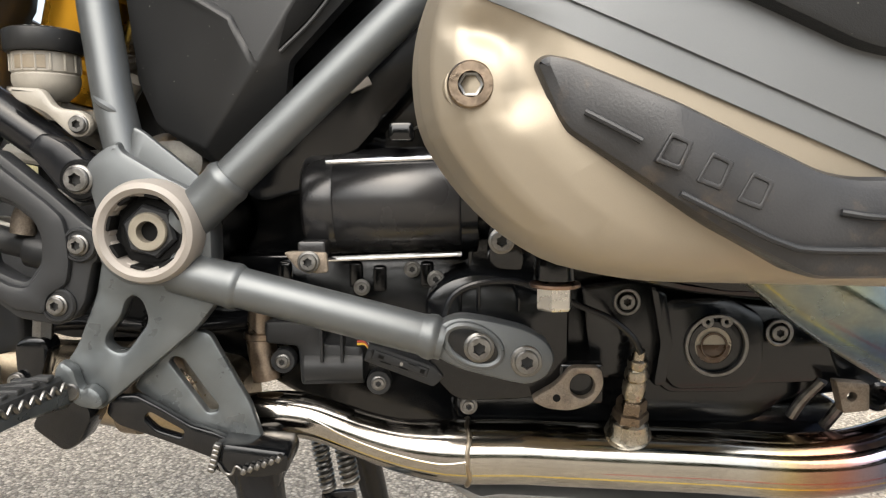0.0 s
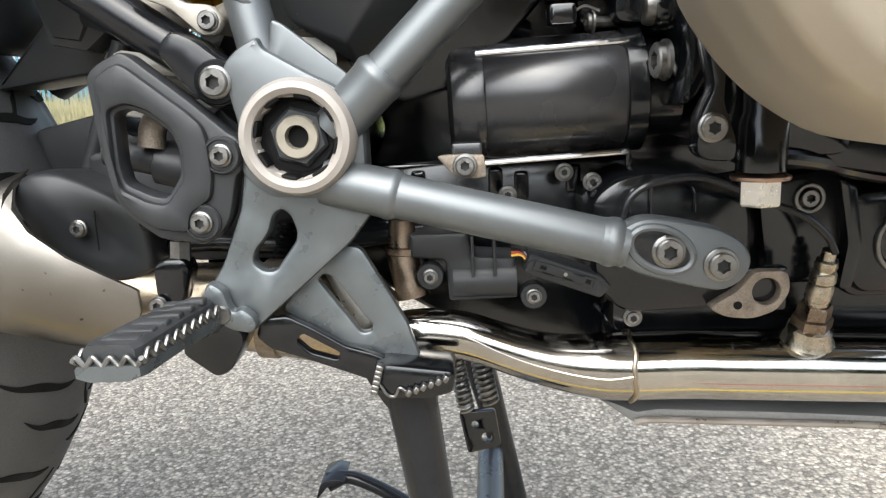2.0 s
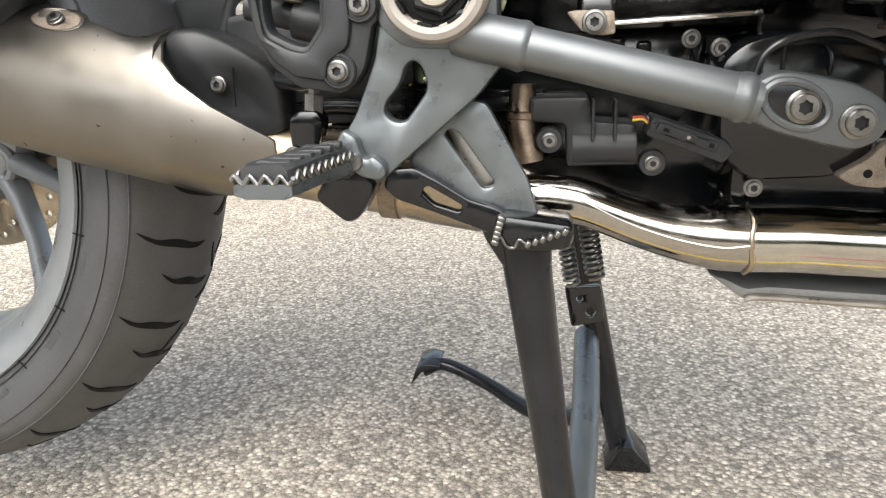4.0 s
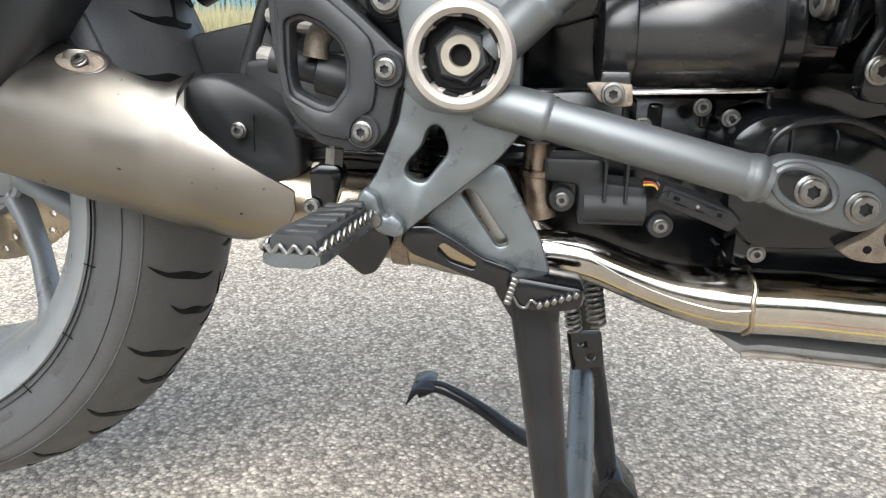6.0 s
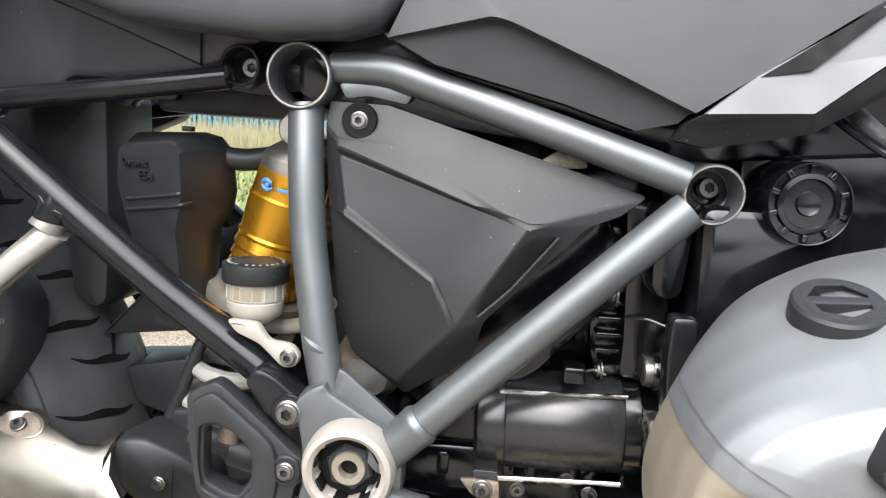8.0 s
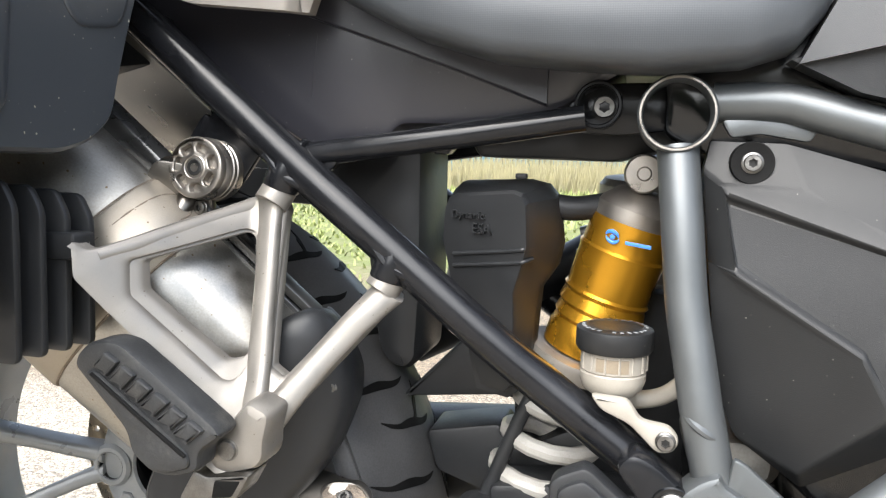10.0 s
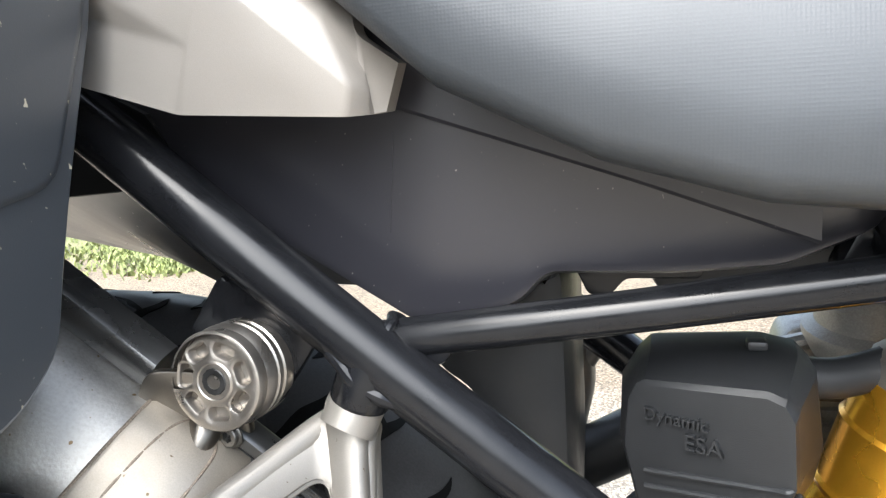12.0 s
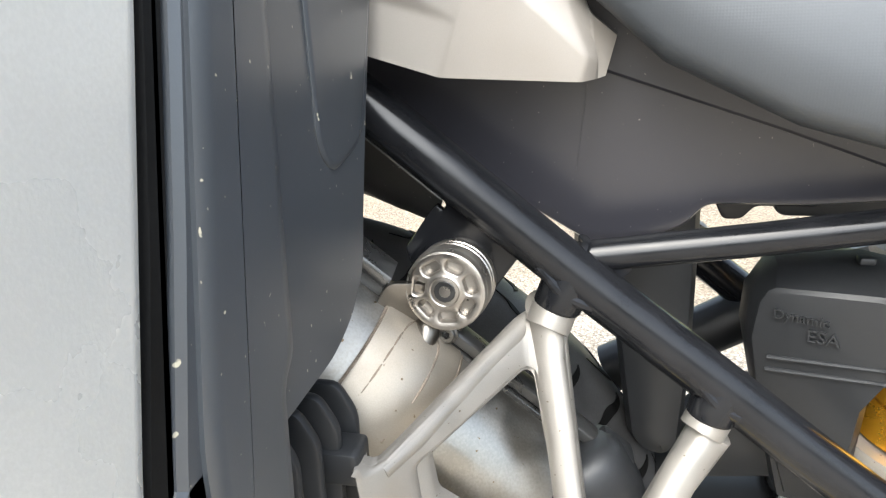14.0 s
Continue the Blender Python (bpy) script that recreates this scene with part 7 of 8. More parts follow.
# rear shock
SH0, SH1 = V(-0.066, 0.105, 0.690), V(-0.118, 0.115, 0.520)
sd = (SH1 - SH0).normalized()
shock = part("rear_shock", lathe([(0.026, 0.030), (0.0295, 0.032), (0.0300, 0.052), (0.0315, 0.054), (0.0305, 0.058), (0.0300, 0.085), (0.0315, 0.087), (0.0300, 0.090), (0.0318, 0.098), (0.0300, 0.101), (0.0318, 0.108), (0.0300, 0.111), (0.0325, 0.118), (0.0325, 0.132), (0.028, 0.134)], SH0, sd, 40), GOLD, bike, "gold anodised rear shock absorber")
part("top_cap", lathe([(0.012, 0.008), (0.018, 0.010), (0.026, 0.018), (0.0290, 0.022), (0.0290, 0.032), (0.02, 0.033)], SH0, sd, 36), MOUNT_ALU, shock)
part("top_eye", lathe([(0, -0.013), (0.004, -0.013), (0.005, -0.0115), (0.012, -0.0115), (0.0135, -0.009), (0.0135, 0.010), (0.012, 0.012), (0, 0.012)], SH0 + V(-0.004, -0.012, 0.004), (0, 1, 0), 28), MOUNT_ALU, shock)
part("coil_spring", spring_coil(SH0 + sd * 0.150, SH0 + sd * 0.27, 0.034, 0.0068, 4), SPRING_WHITE, shock, "white painted coil spring")
part("spring_seat", lathe([(0.02, 0.133), (0.043, 0.135), (0.044, 0.140), (0.043, 0.147), (0.02, 0.148)], SH0, sd, 36), ALU, shock)
for k in range(2):
    arc = [V(0.0042 * math.cos(radians(q + 180 * k)), 0, 0.0036 * math.sin(radians(q + 180 * k))) for q in (5, 40, 75, 110, 150, 175)]
    part("label_mark", sweep([V(-0.0885 + p.x, 0.0740 - 0.22 * p.x + 0.12 * abs(p.z), 0.6515 + p.z - 0.25 * p.x) for p in arc], [0.0003, 0.0012, 0.0016, 0.0012, 0.0003], 8), BLUE, shock, "blue printed emblem")
part("label_mark", lathe([(0, -0.0006), (0.0017, -0.0004), (0.0017, 0.002)], (-0.0885, 0.0738, 0.6515), (0.2, 1, 0), 16), BLUE, shock)
part("label_bar", warp(prism([(0.001, -0.0014), (0.018, -0.0036), (0.018, -0.0010), (0.001, 0.0010)], -0.0006, 0.0006, r=0.0004, bevel=0.0002), lambda p: V(p.x - 0.081, p.y + 0.0738 - 0.15 * p.x, p.z + 0.648)), BLUE, shock, "blue printed bar")

# damper control box
BACK = [(-0.207, 0.667), (-0.199, 0.681), (-0.194, 0.686), (-0.147, 0.688), (-0.134, 0.685), (-0.126, 0.676), (-0.122, 0.643), (-0.125, 0.628), (-0.136, 0.611), (-0.138, 0.585), (-0.141, 0.540), (-0.156, 0.529), (-0.180, 0.534), (-0.190, 0.575), (-0.200, 0.610), (-0.208, 0.645)]
FACE = [(-0.2035, 0.667), (-0.2005, 0.674), (-0.197, 0.6765), (-0.152, 0.681), (-0.146, 0.679), (-0.1425, 0.673), (-0.141, 0.645), (-0.1445, 0.632), (-0.151, 0.612), (-0.151, 0.585), (-0.152, 0.545), (-0.158, 0.537), (-0.176, 0.540), (-0.188, 0.577), (-0.199, 0.612), (-0.2055, 0.645)]


def face_y(x, z):
    return min(0.0642 - 0.43 * (x + 0.195) + 0.22 * max(0.0, 0.651 - z), 0.0755)


def box_ring(u, y=None, lift=0.0):
    """A ring between the box's back outline (u = 0) and its face (u = 1)."""
    out = []
    for (bx, bz), (fx, fz) in zip(BACK, FACE):
        x, z = bx + (fx - bx) * u, bz + (fz - bz) * u
        fy = face_y(fx, fz)
        out.append(V(x, (0.078 + (fy + lift - 0.078) * min(u, 1)) if y is None else y, z))
    return out


mid = V(-0.165, 0, 0.62)
bm = loft([[V(mid.x + (p.x - mid.x) * 0.9, 0.114, mid.z + (p.z - mid.z) * 0.94) for p in box_ring(0, 0.1)], box_ring(0, 0.100), box_ring(0.05, 0.088), box_ring(0.16, 0.0795), box_ring(0.84, None, 0.0035), box_ring(0.95, None, 0.0008)], cap=False)
bm.verts.ensure_lookup_table()
last = [bm.verts[16 * 5 + k] for k in range(16)]
front = [bm.verts.new((fx * 0.97 + mid.x * 0.03, face_y(fx, fz), fz * 0.97 + mid.z * 0.03)) for fx, fz in FACE]
for k in range(16):
    bm.faces.new((last[k - 1], last[k], front[k], front[k - 1]))
for ids in ((1, 2, 3, 4), (0, 1, 4, 5), (15, 0, 5, 6), (14, 15, 6, 7, 8), (13, 14, 8, 9), (12, 13, 9, 10), (12, 10, 11)):
    bm.faces.new([front[k] for k in ids])
damper = part("damper_box", bm, PLASTIC, bike, "black plastic suspension control box with raised lettering", 28)
for z in (0.6385, 0.6300):
    part("rib", sweep([(x, face_y(x, z + dz) - 0.0002, z + dz) for x, dz in ((-0.197, -0.004), (-0.190, -0.003), (-0.170, 0.0), (-0.150, 0.003), (-0.1435, 0.0045))] + [(-0.1385, 0.053, z + 0.006)], 0.0015, 8), PLASTIC, damper)
part("hose_stub", sweep([(-0.135, 0.095, 0.670), (-0.115, 0.10, 0.668), (-0.09, 0.11, 0.672)], 0.009, 14), PLASTIC, damper)
part("lug", box(-0.156, -0.148, 0.074, 0.082, 0.688, 0.692, 0.001), PLASTIC, damper)
for word, x, z, size in (("Dynamic", -0.1975, 0.6605, 0.0078), ("ESA", -0.1815, 0.6510, 0.0098)):
    me = words(word, size, 0.0012)
    me.materials.append(PLASTIC)
    yaw = math.degrees(math.atan(-0.43))
    link("lettering", me, damper, "raised moulded lettering", pose(x, 0.0634 - 0.43 * (x + 0.195), z, 90, 0, yaw))

housing = part("ribbed_housing", prism([(-0.135, 0.50), (-0.130, 0.60), (-0.115, 0.650), (-0.05, 0.665), (-0.04, 0.50)], 0.225, 0.26, r=0.008, bevel=0.004), DUSTY_CAST, bike, "dusty ribbed light alloy casting behind the shock")
for k in range(7):
    part("rib", sweep([(-0.132 + 0.002 * k, 0.222, 0.520 + 0.020 * k), (-0.09, 0.219, 0.527 + 0.020 * k), (-0.045, 0.222, 0.523 + 0.020 * k)], 0.0055, 10), DUSTY_CAST, housing)
part("rust_clip", box(-0.105, -0.085, 0.205, 0.222, 0.612, 0.619, 0.002), RUST, housing)
part("air_duct", lathe([(0.030, 0.0), (0.036, 0.012), (0.036, 0.016), (0.030, 0.020), (0.030, 0.04), (0.026, 0.045), (0, 0.045)], (-0.075, 0.20, 0.645), (0, -0.1, 1), 32), DUSTY_CAST, housing)
far_hanger = part("far_footrest_hanger", sweep([(-0.257, 0.27, 0.66), (-0.250, 0.265, 0.635), (-0.240, 0.262, 0.605), (-0.247, 0.262, 0.565)], [0.006, 0.0065, 0.010, 0.010], 14), ALU, bike, "aluminium footrest hanger on the far side")
part("arm", sweep([(-0.240, 0.262, 0.605), (-0.228, 0.262, 0.624), (-0.212, 0.262, 0.650)], 0.0065, 12), ALU, far_hanger)

part("far_bar", sweep([(-0.28, 0.25, 0.520), (-0.21, 0.25, 0.558), (-0.145, 0.25, 0.597), (-0.10, 0.25, 0.625)], 0.021, 18), PLASTIC, housing)

# brake fluid reservoir
res = part("fluid_reservoir", lathe([(0, -0.002), (0.012, -0.002), (0.0185, 0.004), (0.0205, 0.010), (0.0205, 0.014), (0.0198, 0.015), (0.0205, 0.016), (0.0205, 0.028), (0.018, 0.029)], (-0.0825, 0.037, 0.5560), (0.0, 0.0, 1), 36), RESERVOIR_MAT, bike, "milky plastic brake fluid reservoir with a black cap")
part("cap", lathe([(0, 0.0145), (0.0215, 0.0145), (0.0236, 0.0135), (0.0240, 0.012), (0.0240, 0.002), (0.0228, 0.0), (0, 0)], (-0.0825, 0.036, 0.5845), (0, 0, 1), 40), COVER_GREY, res, "black screw cap with worn lettering ring")
letter_bar = mesh_of("worn_letter", box(-0.0011, 0.0011, 0.0172, 0.0205, 0.0142, 0.0149, 0.0002), RIM_GREY)
for k in range(26):
    if k % 7 != 5:
        link("worn_letter", letter_bar, res, "", Matrix.Translation((-0.0825, 0.036, 0.5845)) @ Matrix.Rotation(math.tau * k / 26, 4, "Z"))
part("cap_ring", lathe([(0.0165, 0.0150), (0.0175, 0.0154), (0.0185, 0.0150)], (-0.0825, 0.036, 0.5845), (0, 0, 1), 40), PLASTIC, res)
for k in range(9):
    a = radians(-150 + 24 * k)
    part("reservoir_rib", sweep([(-0.0825 + 0.0206 * math.cos(a), 0.037 + 0.0206 * math.sin(a), z) for z in (0.5725, 0.5830)], 0.0008, 6), RESERVOIR_MAT, res)
part("fluid_band", loft([[V(-0.0825 + r * math.cos(radians(q)), 0.037 + r * math.sin(radians(q)), z) for q in (-118, -104, -90, -76, -62)] + [V(-0.0825 + 0.0195 * math.cos(radians(q)), 0.037 + 0.0195 * math.sin(radians(q)), z) for q in (-62, -76, -90, -104, -118)] for z, r in ((0.5728, 0.0200), (0.5735, 0.0209), (0.5815, 0.0209), (0.5822, 0.0200))]), FLUID, res, "amber fluid seen through the plastic")
part("bracket", prism([(-0.095, 0.561), (-0.072, 0.560), (-0.064, 0.548), (-0.047, 0.546), (-0.041, 0.538), (-0.045, 0.530), (-0.054, 0.529), (-0.071, 0.545), (-0.088, 0.552)], 0.010, 0.019, r=0.004, bevel=0.0025), RESERVOIR_MAT, res)
bolt(res, -0.0495, 0.010, 0.5375, 0.0052, 1.15)
part("hose", sweep([(-0.080, 0.04, 0.552), (-0.07, 0.06, 0.545), (-0.05, 0.06, 0.55), (-0.03, 0.05, 0.57)], 0.006, 12), RESERVOIR_MAT, res)

# seat
SEAT = [(-0.46, 0.93, 0.06), (-0.40, 0.905, 0.04), (-0.34, 0.865, 0.02), (-0.30, 0.832, 0.010), (-0.265, 0.801, 0.006), (-0.21, 0.774, 0.003), (-0.16, 0.7595, 0.001), (-0.115, 0.755, 0.001), (-0.07, 0.752, 0.003), (-0.02, 0.756, 0.010), (0.005, 0.764, 0.014), (0.020, 0.782, 0.022), (0.032, 0.81, 0.035), (0.045, 0.86, 0.06)]
secs = []
for x, zl, yo in SEAT:
    half = [(0.115, zl + 0.010), (0.055 + yo, zl + 0.004), (0.030 + yo, zl), (0.006 + yo, zl + 0.0002), (-0.0015 + yo, zl + 0.003), (-0.006 + yo, zl + 0.011), (-0.007 + yo, zl + 0.032), (0.000 + yo, zl + 0.060), (0.012 + yo, zl + 0.090), (0.05 + yo * 0.5, zl + 0.125), (0.10, zl + 0.135)]
    secs.append([V(x, y, z) for y, z in half] + [V(x, 2 * MID - y, z) for y, z in reversed(half)])
part("seat", loft(secs), SEAT_VINYL, bike, "grey-black grained vinyl seat", 50)

# tail cover and side trim
tail = part("tail_cover", prism([(-0.60, 0.90), (-0.46, 0.90), (-0.30, 0.88), (-0.21, 0.86), (-0.10, 0.80), (-0.085, 0.758), (-0.118, 0.738), (-0.145, 0.726), (-0.186, 0.723), (-0.236, 0.723), (-0.246, 0.711), (-0.260, 0.705), (-0.295, 0.700), (-0.340, 0.727), (-0.42, 0.775), (-0.60, 0.80)], 0.060, 0.22, r=0.006, bevel=0.006), TAIL_BLACK, bike, "smooth black plastic tail cover under the seat")
part("cover_seam", prism([(-0.2982, 0.786), (-0.2979, 0.786), (-0.3027, 0.742), (-0.3030, 0.742)], 0.0596, 0.061, r=0, bevel=0.0001), TAIL_BLACK, tail)
LINE = [(-0.303, 0.7965), (-0.25, 0.778), (-0.20, 0.7605), (-0.16, 0.7455), (-0.134, 0.7355)]
part("seat_ledge", sheet([[V(x, 0.0560, z + 0.040) for x, z in LINE], [V(x, 0.0560, z + 0.0022) for x, z in LINE], [V(x, 0.0572, z + 0.0006) for x, z in LINE], [V(x, 0.0596, z + 0.0003) for x, z in LINE]], 0.003), TAIL_BLACK, tail)
part("cover_fin", panel(dict(a=(-0.440, 0.0555, 0.812), b=(-0.416, 0.056, 0.799), c=(-0.407, 0.0595, 0.782), d=(-0.422, 0.0595, 0.792), e=(-0.440, 0.0595, 0.804)), ["a b c d e"], 0.004, 0), COVER_GREY, tail)
part("under_tray", prism([(-0.56, 0.82), (-0.43, 0.80), (-0.40, 0.775), (-0.42, 0.765), (-0.50, 0.76)], 0.048, 0.23, r=0.004, bevel=0.002), PLASTIC, tail)
fender_rows = []
for k in range(11):
    u = k / 10
    y, drop = 0.040 + 0.15 * u, 0.012 * math.sin(math.pi * u)
    fender_rows.append([V(x - 0.038 * u, y - 0.015 * math.sin(math.pi * u), (0.734 - 0.83 * (x + 0.375)) * (1 - u) + (0.688 + 0.19 * max(0.0, -0.40 - x)) * u - drop) for x in (-0.640, -0.560, -0.500, -0.450, -0.420, -0.395, -0.380, -0.371)])
part("rear_fender", sheet(fender_rows, 0.003), INNER_GREY, tail, "satin dark grey rear mudguard panel", 50)
part("fender_edge", sweep([V(x, 0.0392, 0.734 - 0.83 * (x + 0.375)) for x in (-0.640, -0.500, -0.420, -0.371)], 0.0012, 8), RIM_GREY, tail, "thin pale edge of the mudguard")
part("battery_tray", prism([(-0.20, 0.722), (-0.06, 0.735), (-0.05, 0.712), (-0.09, 0.702), (-0.19, 0.703)], 0.11, 0.22, r=0.005, bevel=0.003), PLASTIC, tail)
part("hook_bracket", prism([(-0.232, 0.726), (-0.170, 0.726), (-0.172, 0.712), (-0.205, 0.712), (-0.212, 0.704), (-0.222, 0.704)], 0.100, 0.115, r=0.003, bevel=0.001), BLACK_PAINT, tail)
trim = part("side_trim", panel(dict(T0=(-0.440, 0.012, 0.850), T1=(-0.3967, 0.012, 0.8577), T2=(-0.3897, 0.012, 0.8607), T3=(-0.3447, 0.010, 0.8611), T4=(-0.3400, 0.010, 0.8594), U1=(-0.3060, 0.014, 0.8275), U2=(-0.2914, 0.022, 0.8017), K0=(-0.3950, 0.006, 0.8536), K1=(-0.3448, 0.000, 0.8498), K2=(-0.2967, 0.012, 0.8038),
                                    L0=(-0.440, 0.007, 0.821), L1=(-0.3617, 0.004, 0.7971), L2=(-0.2999, 0.014, 0.7928), L3=(-0.2936, 0.022, 0.7931), P0=(-0.2967, 0.022, 0.8218), P1=(-0.2846, 0.032, 0.8114), P2=(-0.2892, 0.028, 0.7938), F0=(-0.4000, 0.006, 0.8495), F1=(-0.3931, 0.011, 0.8317), F2=(-0.3523, 0.0012, 0.8205), G0=(-0.440, 0.028, 0.846),
                                    X2=(-0.330, 0.034, 0.866), X3=(-0.304, 0.036, 0.838), X4=(-0.3905, 0.034, 0.866)),
                               ["T1 T2 T3 K1 K0", "T3 T4 K1", "T4 U1 K2 K1", "U1 U2 K2", "K0 K1 F2 F0", "K1 K2 L2 L1 F2", "F0 F2 F1", "F1 F2 L1 L0", "G0 F0 F1", "G0 F1 L0", "T0 T1 K0 F0 G0", "U2 L3 L2 K2", "T4 X2 X3 U1", "U1 X3 P0 U2", "P0 P1 P2 L3 U2", "T2 X4 X2 T4 T3"], 0.010, 0.0022), TRIM_SILVER, bike, "faceted silver side trim below the seat", 20)

# tank side panels
tank = part("tank_panel", panel(dict(a=(0.008, 0.020, 0.757), b=(0.079, 0.004, 0.7715), c=(0.094, 0.003, 0.766), d=(0.150, -0.002, 0.742), e=(0.205, -0.004, 0.7175), f=(0.236, -0.010, 0.740), g=(0.300, -0.016, 0.785), h=(0.36, -0.018, 0.83), i=(0.36, -0.020, 0.93), j=(0.05, 0.010, 0.93), k=(0.036, 0.014, 0.815)),
                                ["a b k", "b c d e f g h i j k"], 0.02, 0.004), TANK_GREY_LIT, bike, "dark grey plastic tank side panel", 24)
part("lower_panel", panel(dict(a=(0.005, 0.026, 0.760), b=(0.079, 0.016, 0.782), c=(0.096, 0.014, 0.776), d=(0.152, 0.009, 0.752), e=(0.212, 0.006, 0.725), f=(0.197, 0.008, 0.711), g=(0.172, 0.012, 0.7055), h=(0.125, 0.016, 0.7205), i=(0.040, 0.020, 0.7415)), ["a b c d e f g h i"], 0.02, 0), PLASTIC, tank)
part("tank_trim", panel(dict(a=(0.207, -0.018, 0.7165), b=(0.266, -0.026, 0.7195), c=(0.309, -0.028, 0.755), d=(0.36, -0.03, 0.795), e=(0.36, -0.03, 0.835), f=(0.300, -0.022, 0.782), g=(0.236, -0.016, 0.7405)), ["a b c g", "c d e f g"], 0.006, 0.001), TANK_SILVER, tank, "pale silver tank trim")
part("trim_skirt", panel(dict(a=(0.207, -0.017, 0.716), b=(0.266, -0.025, 0.719), c=(0.36, -0.029, 0.794), d=(0.36, -0.015, 0.772), e=(0.318, -0.015, 0.738), f=(0.271, -0.013, 0.7085), g=(0.214, -0.006, 0.6965), h=(0.195, 0.0, 0.7005), i=(0.200, -0.004, 0.711)), ["a b f g h i", "b c d e f"], 0.02, 0.002), COVER_GREY, tank)
# near-black sheet painting the shade in the trim's slot
part("trim_slot", panel(dict(a=(0.236, -0.0165, 0.739), b=(0.262, -0.024, 0.744), c=(0.300, -0.026, 0.778), d=(0.296, -0.022, 0.781)), ["a b c d"], 0.002, 0), SHADE_SEAL_BLACK, tank)
part("tank_underside", prism([(-0.06, 0.72), (-0.06, 0.76), (0.0, 0.80), (0.03, 0.86), (0.36, 0.86), (0.36, 0.70), (0.20, 0.685), (0.05, 0.70), (-0.02, 0.70)], 0.052, 0.23, r=0.006, bevel=0.003), BLACK_CAST, tank)

part("seat_trim", panel(dict(a=(0.037, 0.004, 0.803), b=(0.100, -0.002, 0.826), c=(0.16, -0.006, 0.93), d=(0.02, 0.012, 0.93), e=(0.028, 0.006, 0.828)), ["a b c d e"], 0.012, 0.003), TRIM_SILVER, tank, "silver trim where the seat meets the tank")
part("rusty_bracket", prism([(0.116, 0.683), (0.128, 0.691), (0.146, 0.684), (0.147, 0.679), (0.120, 0.677)], 0.034, 0.040, r=0.002, bevel=0.001), RUST, tank)

# centre stand
stand = part("centre_stand", sweep([(0.046, 0.032, 0.325), (0.051, 0.030, 0.296), (0.0705, 0.024, 0.150), (0.090, 0.018, 0.008)], [0.0185, 0.0165, 0.0125, 0.0125], 24), BLACK_PAINT, bike, "black steel centre stand")
part("leg", sweep([(0.062, 0.235, 0.325), (0.090, 0.245, 0.256), (0.112, 0.25, 0.165), (0.143, 0.255, 0.008)], [0.017, 0.0155, 0.0125, 0.0115], 20), BLACK_PAINT, stand)
part("cross_tube", sweep([(0.104, 0.248, 0.150), (0.0985, 0.14, 0.118), (0.088, 0.03, 0.085)], 0.0125, 18), PLATE_GREY, stand, "worn grey cross tube of the stand")
for x, y in ((0.095, 0.02), (0.146, 0.255)):
    part("foot", prism([(x - 0.022, 0.004), (x + 0.026, 0.004), (x + 0.026, 0.010), (x + 0.006, 0.034), (x - 0.006, 0.034)], y - 0.024, y + 0.024, r=0.004, bevel=0.003), BLACK_CAST, stand)
part("tang", sweep([(0.105, 0.25, 0.055), (0.050, 0.30, 0.032), (0.0, 0.34, 0.040), (-0.040, 0.36, 0.050), (-0.065, 0.365, 0.055), (-0.086, 0.365, 0.050)], [0.010, 0.0095, 0.008, 0.008, 0.008, 0.012], 14), BLACK_PAINT, stand, "scraped black stand lever")
part("tang_pad", prism([(-0.100, 0.034), (-0.092, 0.059), (-0.076, 0.064), (-0.062, 0.060), (-0.070, 0.056), (-0.084, 0.054)], 0.345, 0.392, r=0.006, bevel=0.002), BLACK_PAINT, stand)
part("stand_lug", prism([(0.018, 0.345), (0.030, 0.338), (0.066, 0.330), (0.068, 0.296), (0.050, 0.288), (0.036, 0.295), (0.022, 0.318)], 0.020, 0.05, r=0.006, bevel=0.003), BLACK_CAST, stand)
part("spring", spring_coil((0.073, 0.115, 0.318), (0.084, 0.115, 0.252), 0.0055, 0.0016, 15, 6), STEEL, stand, "greasy steel return spring")
part("spring", spring_coil((0.092, 0.115, 0.318), (0.102, 0.115, 0.258), 0.0065, 0.0017, 13, 6), STEEL, stand)
part("spring_plate", prism([(0.078, 0.250), (0.106, 0.252), (0.110, 0.222), (0.084, 0.216)], 0.112, 0.118, holes=[[tuple(p) for p in circle2(0.090, 0.240, 0.003, 7)], [tuple(p) for p in circle2(0.099, 0.229, 0.0045, 7)]], r=0.003, bevel=0.0008), BLACK_CAST, stand)

# gap fillers seen between the frame tubes
air = part("airbox", prism([(0.0, 0.70), (0.16, 0.66), (0.19, 0.60), (0.10, 0.50), (0.05, 0.485), (0.0, 0.53), (-0.02, 0.62)], 0.05, 0.11, r=0.01, bevel=0.006), BLACK_CAST, bike, "black airbox behind the side cover")
part("injector", box(0.142, 0.158, 0.030, 0.05, 0.528, 0.54, 0.002), BLACK_CAST, air)
part("wire_clip", sweep([(0.158, 0.038, 0.536), (0.164, 0.036, 0.538), (0.172, 0.036, 0.535)], 0.0009, 6), STEEL, air)
part("fuel_label", prism([(0.112, 0.568), (0.126, 0.574), (0.130, 0.566), (0.116, 0.560)], 0.046, 0.05, r=0.001, bevel=0.0004), WHITE_PLASTIC, air)
part("shock_base", loft([oval((-0.005, y, 0.515), (1, 0, 0), (0, 0, 1), a, b, 20, 2.4) for y, a, b in ((0.045, 0.02, 0.014), (0.055, 0.028, 0.02), (0.12, 0.03, 0.022))]), CAN_STEEL, air)

# ---- pannier ----
pannier = new("pannier")
pannier.location = (-0.6, -0.12, 0.70)
tagged(pannier, "black pannier case with a pale aluminium lid hung on the motorcycle", "pannier")


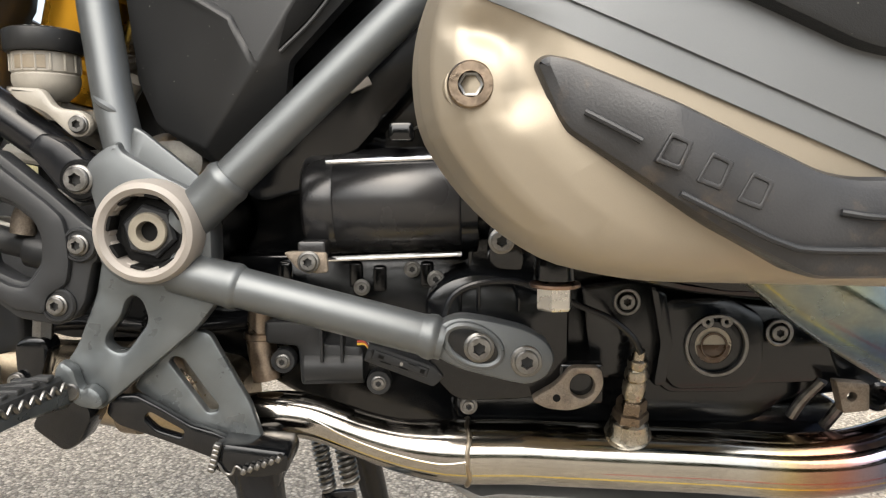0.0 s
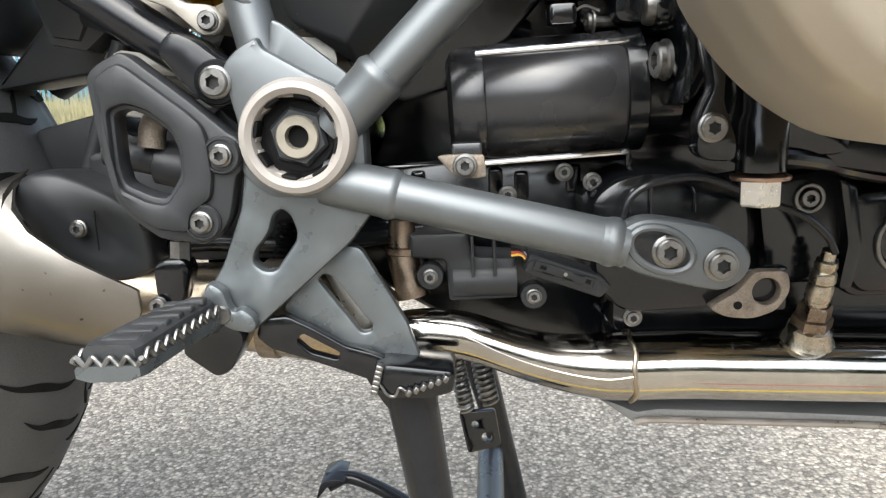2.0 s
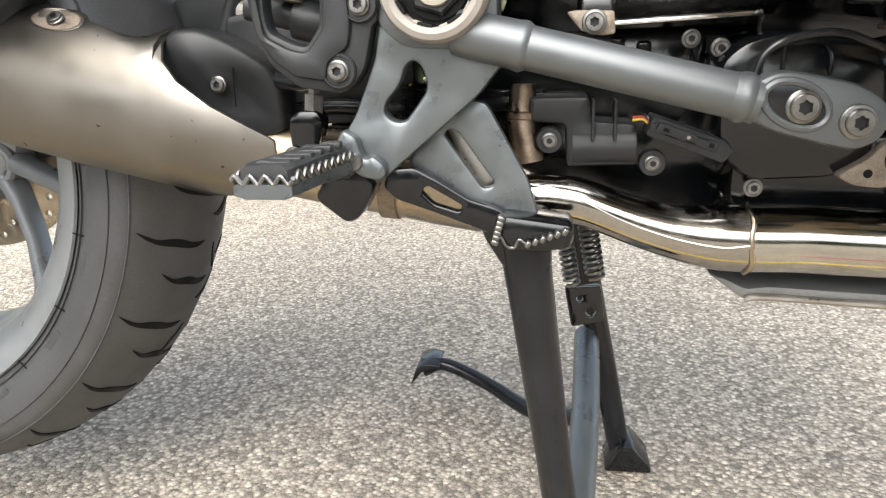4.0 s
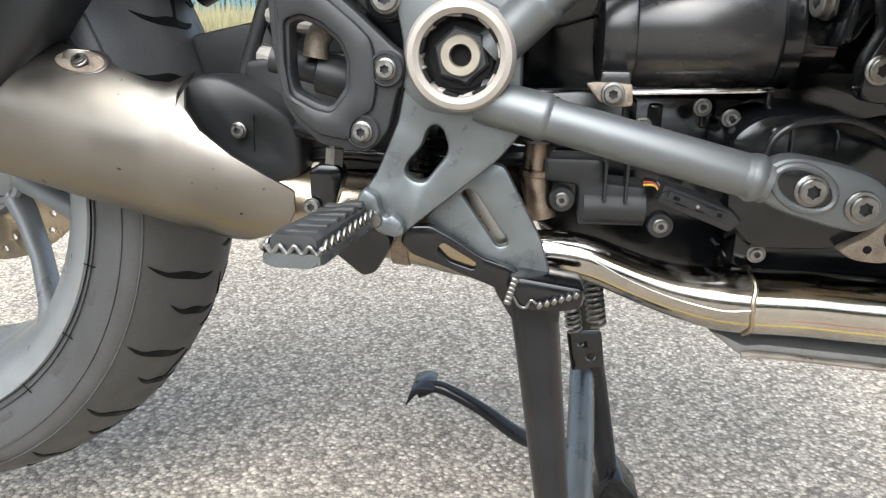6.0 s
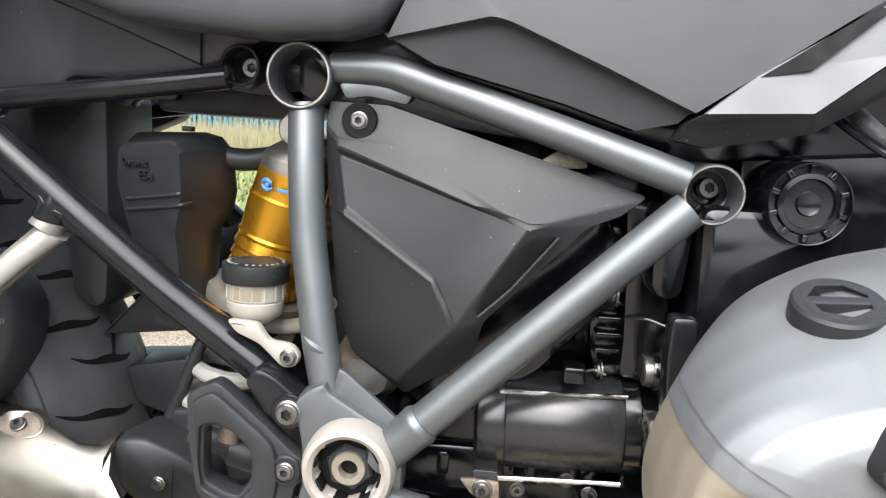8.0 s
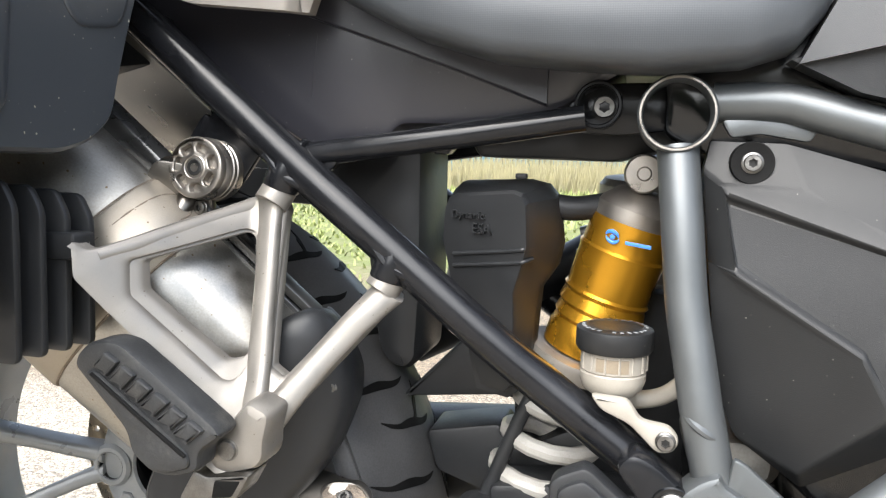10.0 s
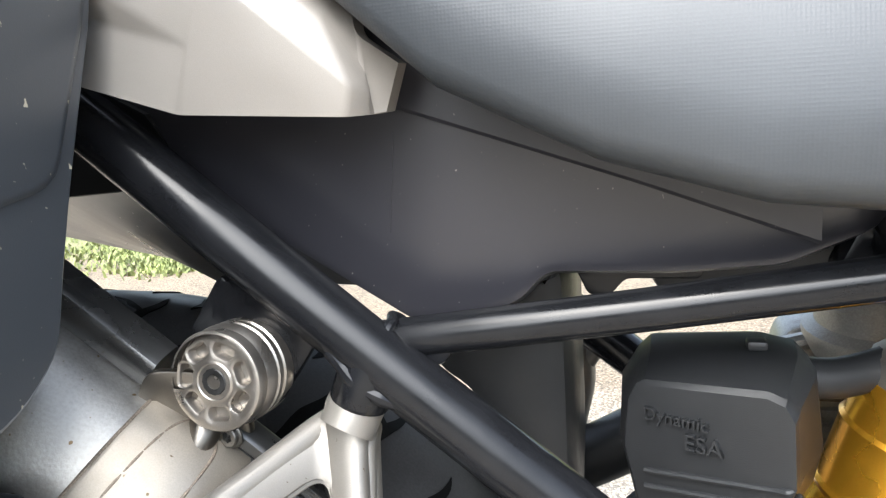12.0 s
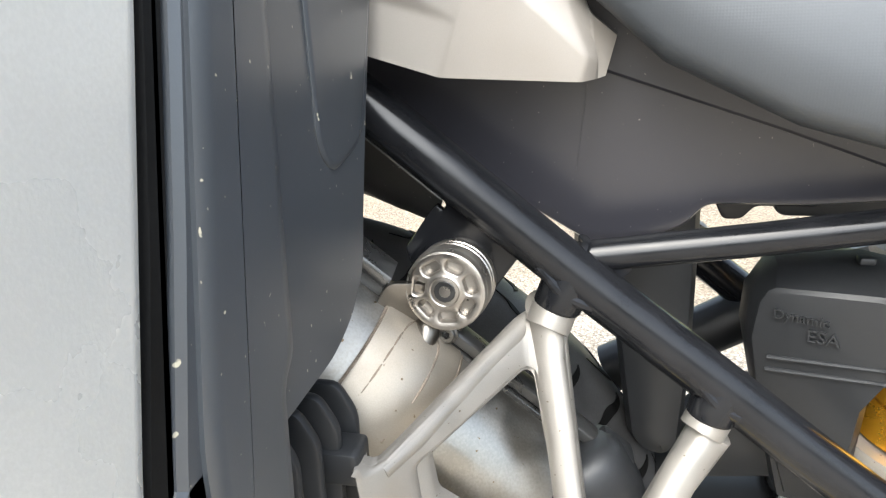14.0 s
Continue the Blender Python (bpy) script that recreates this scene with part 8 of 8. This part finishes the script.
def case_block(outline, stations, r=0.006):
    """A block whose outline lies in y and z, drawn along x, its front edges rounded."""
    loop = fillet(outline, r, 3)
    return loft([[V(x, p.x, p.y) for p in (inset(loop, d) if d else loop)] for x, d in stations])


SHELL = [(-0.056, 0.704), (-0.037, 0.719), (-0.029, 0.747), (-0.019, 0.777), (-0.005, 0.815), (0.002, 0.833), (0.014, 0.90), (0.014, 1.02), (-0.112, 1.02), (-0.154, 0.835), (-0.168, 0.78), (-0.186, 0.718), (-0.189, 0.697), (-0.080, 0.697)]
part("shell", case_block(SHELL, [(-0.80, 0), (-0.396, 0), (-0.3915, 0.0012), (-0.3895, 0.0035)], 0.009), CASE_BLACK, pannier, "black plastic pannier shell", 30)
part("lower_edge", case_block([(-0.132, 0.60), (-0.124, 0.7195), (-0.187, 0.7195), (-0.205, 0.60)], [(-0.80, 0), (-0.396, 0), (-0.3915, 0.0012), (-0.3895, 0.0035)], 0.006), CASE_BLACK, pannier)
part("raised_panel", case_block([(-0.077, 0.86), (-0.077, 0.782), (-0.065, 0.770), (-0.030, 0.776), (-0.004, 0.836), (0.008, 0.90), (0.008, 1.0), (-0.065, 1.0)], [(-0.41, 0), (-0.3890, 0), (-0.3883, 0.0010), (-0.3881, 0.003)], 0.010), CASE_BLACK, pannier)
part("edge_step", case_block([(-0.110, 1.0), (-0.146, 0.85), (-0.176, 0.72), (-0.176, 0.64), (-0.134, 0.64), (-0.127, 0.715), (-0.118, 0.722), (-0.110, 0.80), (-0.090, 1.0)], [(-0.41, 0), (-0.3880, 0), (-0.3865, 0.003), (-0.3862, 0.008)], 0.010), CASE_BLACK, pannier)
part("rubber_seal", case_block([(-0.112, 1.02), (-0.154, 0.835), (-0.168, 0.78), (-0.186, 0.72), (-0.205, 0.60), (-0.214, 0.60), (-0.195, 0.72), (-0.177, 0.78), (-0.163, 0.835), (-0.121, 1.02)], [(-0.80, 0), (-0.394, 0), (-0.392, 0.001)], 0.001), SHADE_SEAL_BLACK, pannier)
part("lid", case_block([(-0.121, 1.02), (-0.163, 0.835), (-0.195, 0.72), (-0.214, 0.60), (-0.42, 0.60), (-0.42, 0.80), (-0.40, 1.02)], [(-0.80, 0), (-0.402, 0), (-0.394, 0.0015), (-0.390, 0.005), (-0.3885, 0.010)], 0.012), CASE_ALU, pannier, "pale brushed aluminium pannier lid", 50)
for k in range(4):
    part("bracket_rib", prism([(-0.452, 0.58), (-0.400 + 0.002 * k, 0.58), (-0.398 + 0.002 * k, 0.668 - 0.003 * k), (-0.406 + 0.002 * k, 0.683 - 0.003 * k), (-0.452, 0.683 - 0.003 * k)], -0.108 + 0.0165 * k, -0.1025 + 0.0165 * k, r=0.005, bevel=0.0018), PLASTIC, pannier)
part("bracket_body", prism([(-0.455, 0.58), (-0.412, 0.58), (-0.410, 0.654), (-0.418, 0.666), (-0.455, 0.666)], -0.106, -0.056, r=0.004, bevel=0.003), PLASTIC, pannier, "black ribbed pannier lock bracket")
part("catch", box(-0.408, -0.386, -0.078, -0.060, 0.636, 0.652, 0.002), PLASTIC, pannier)
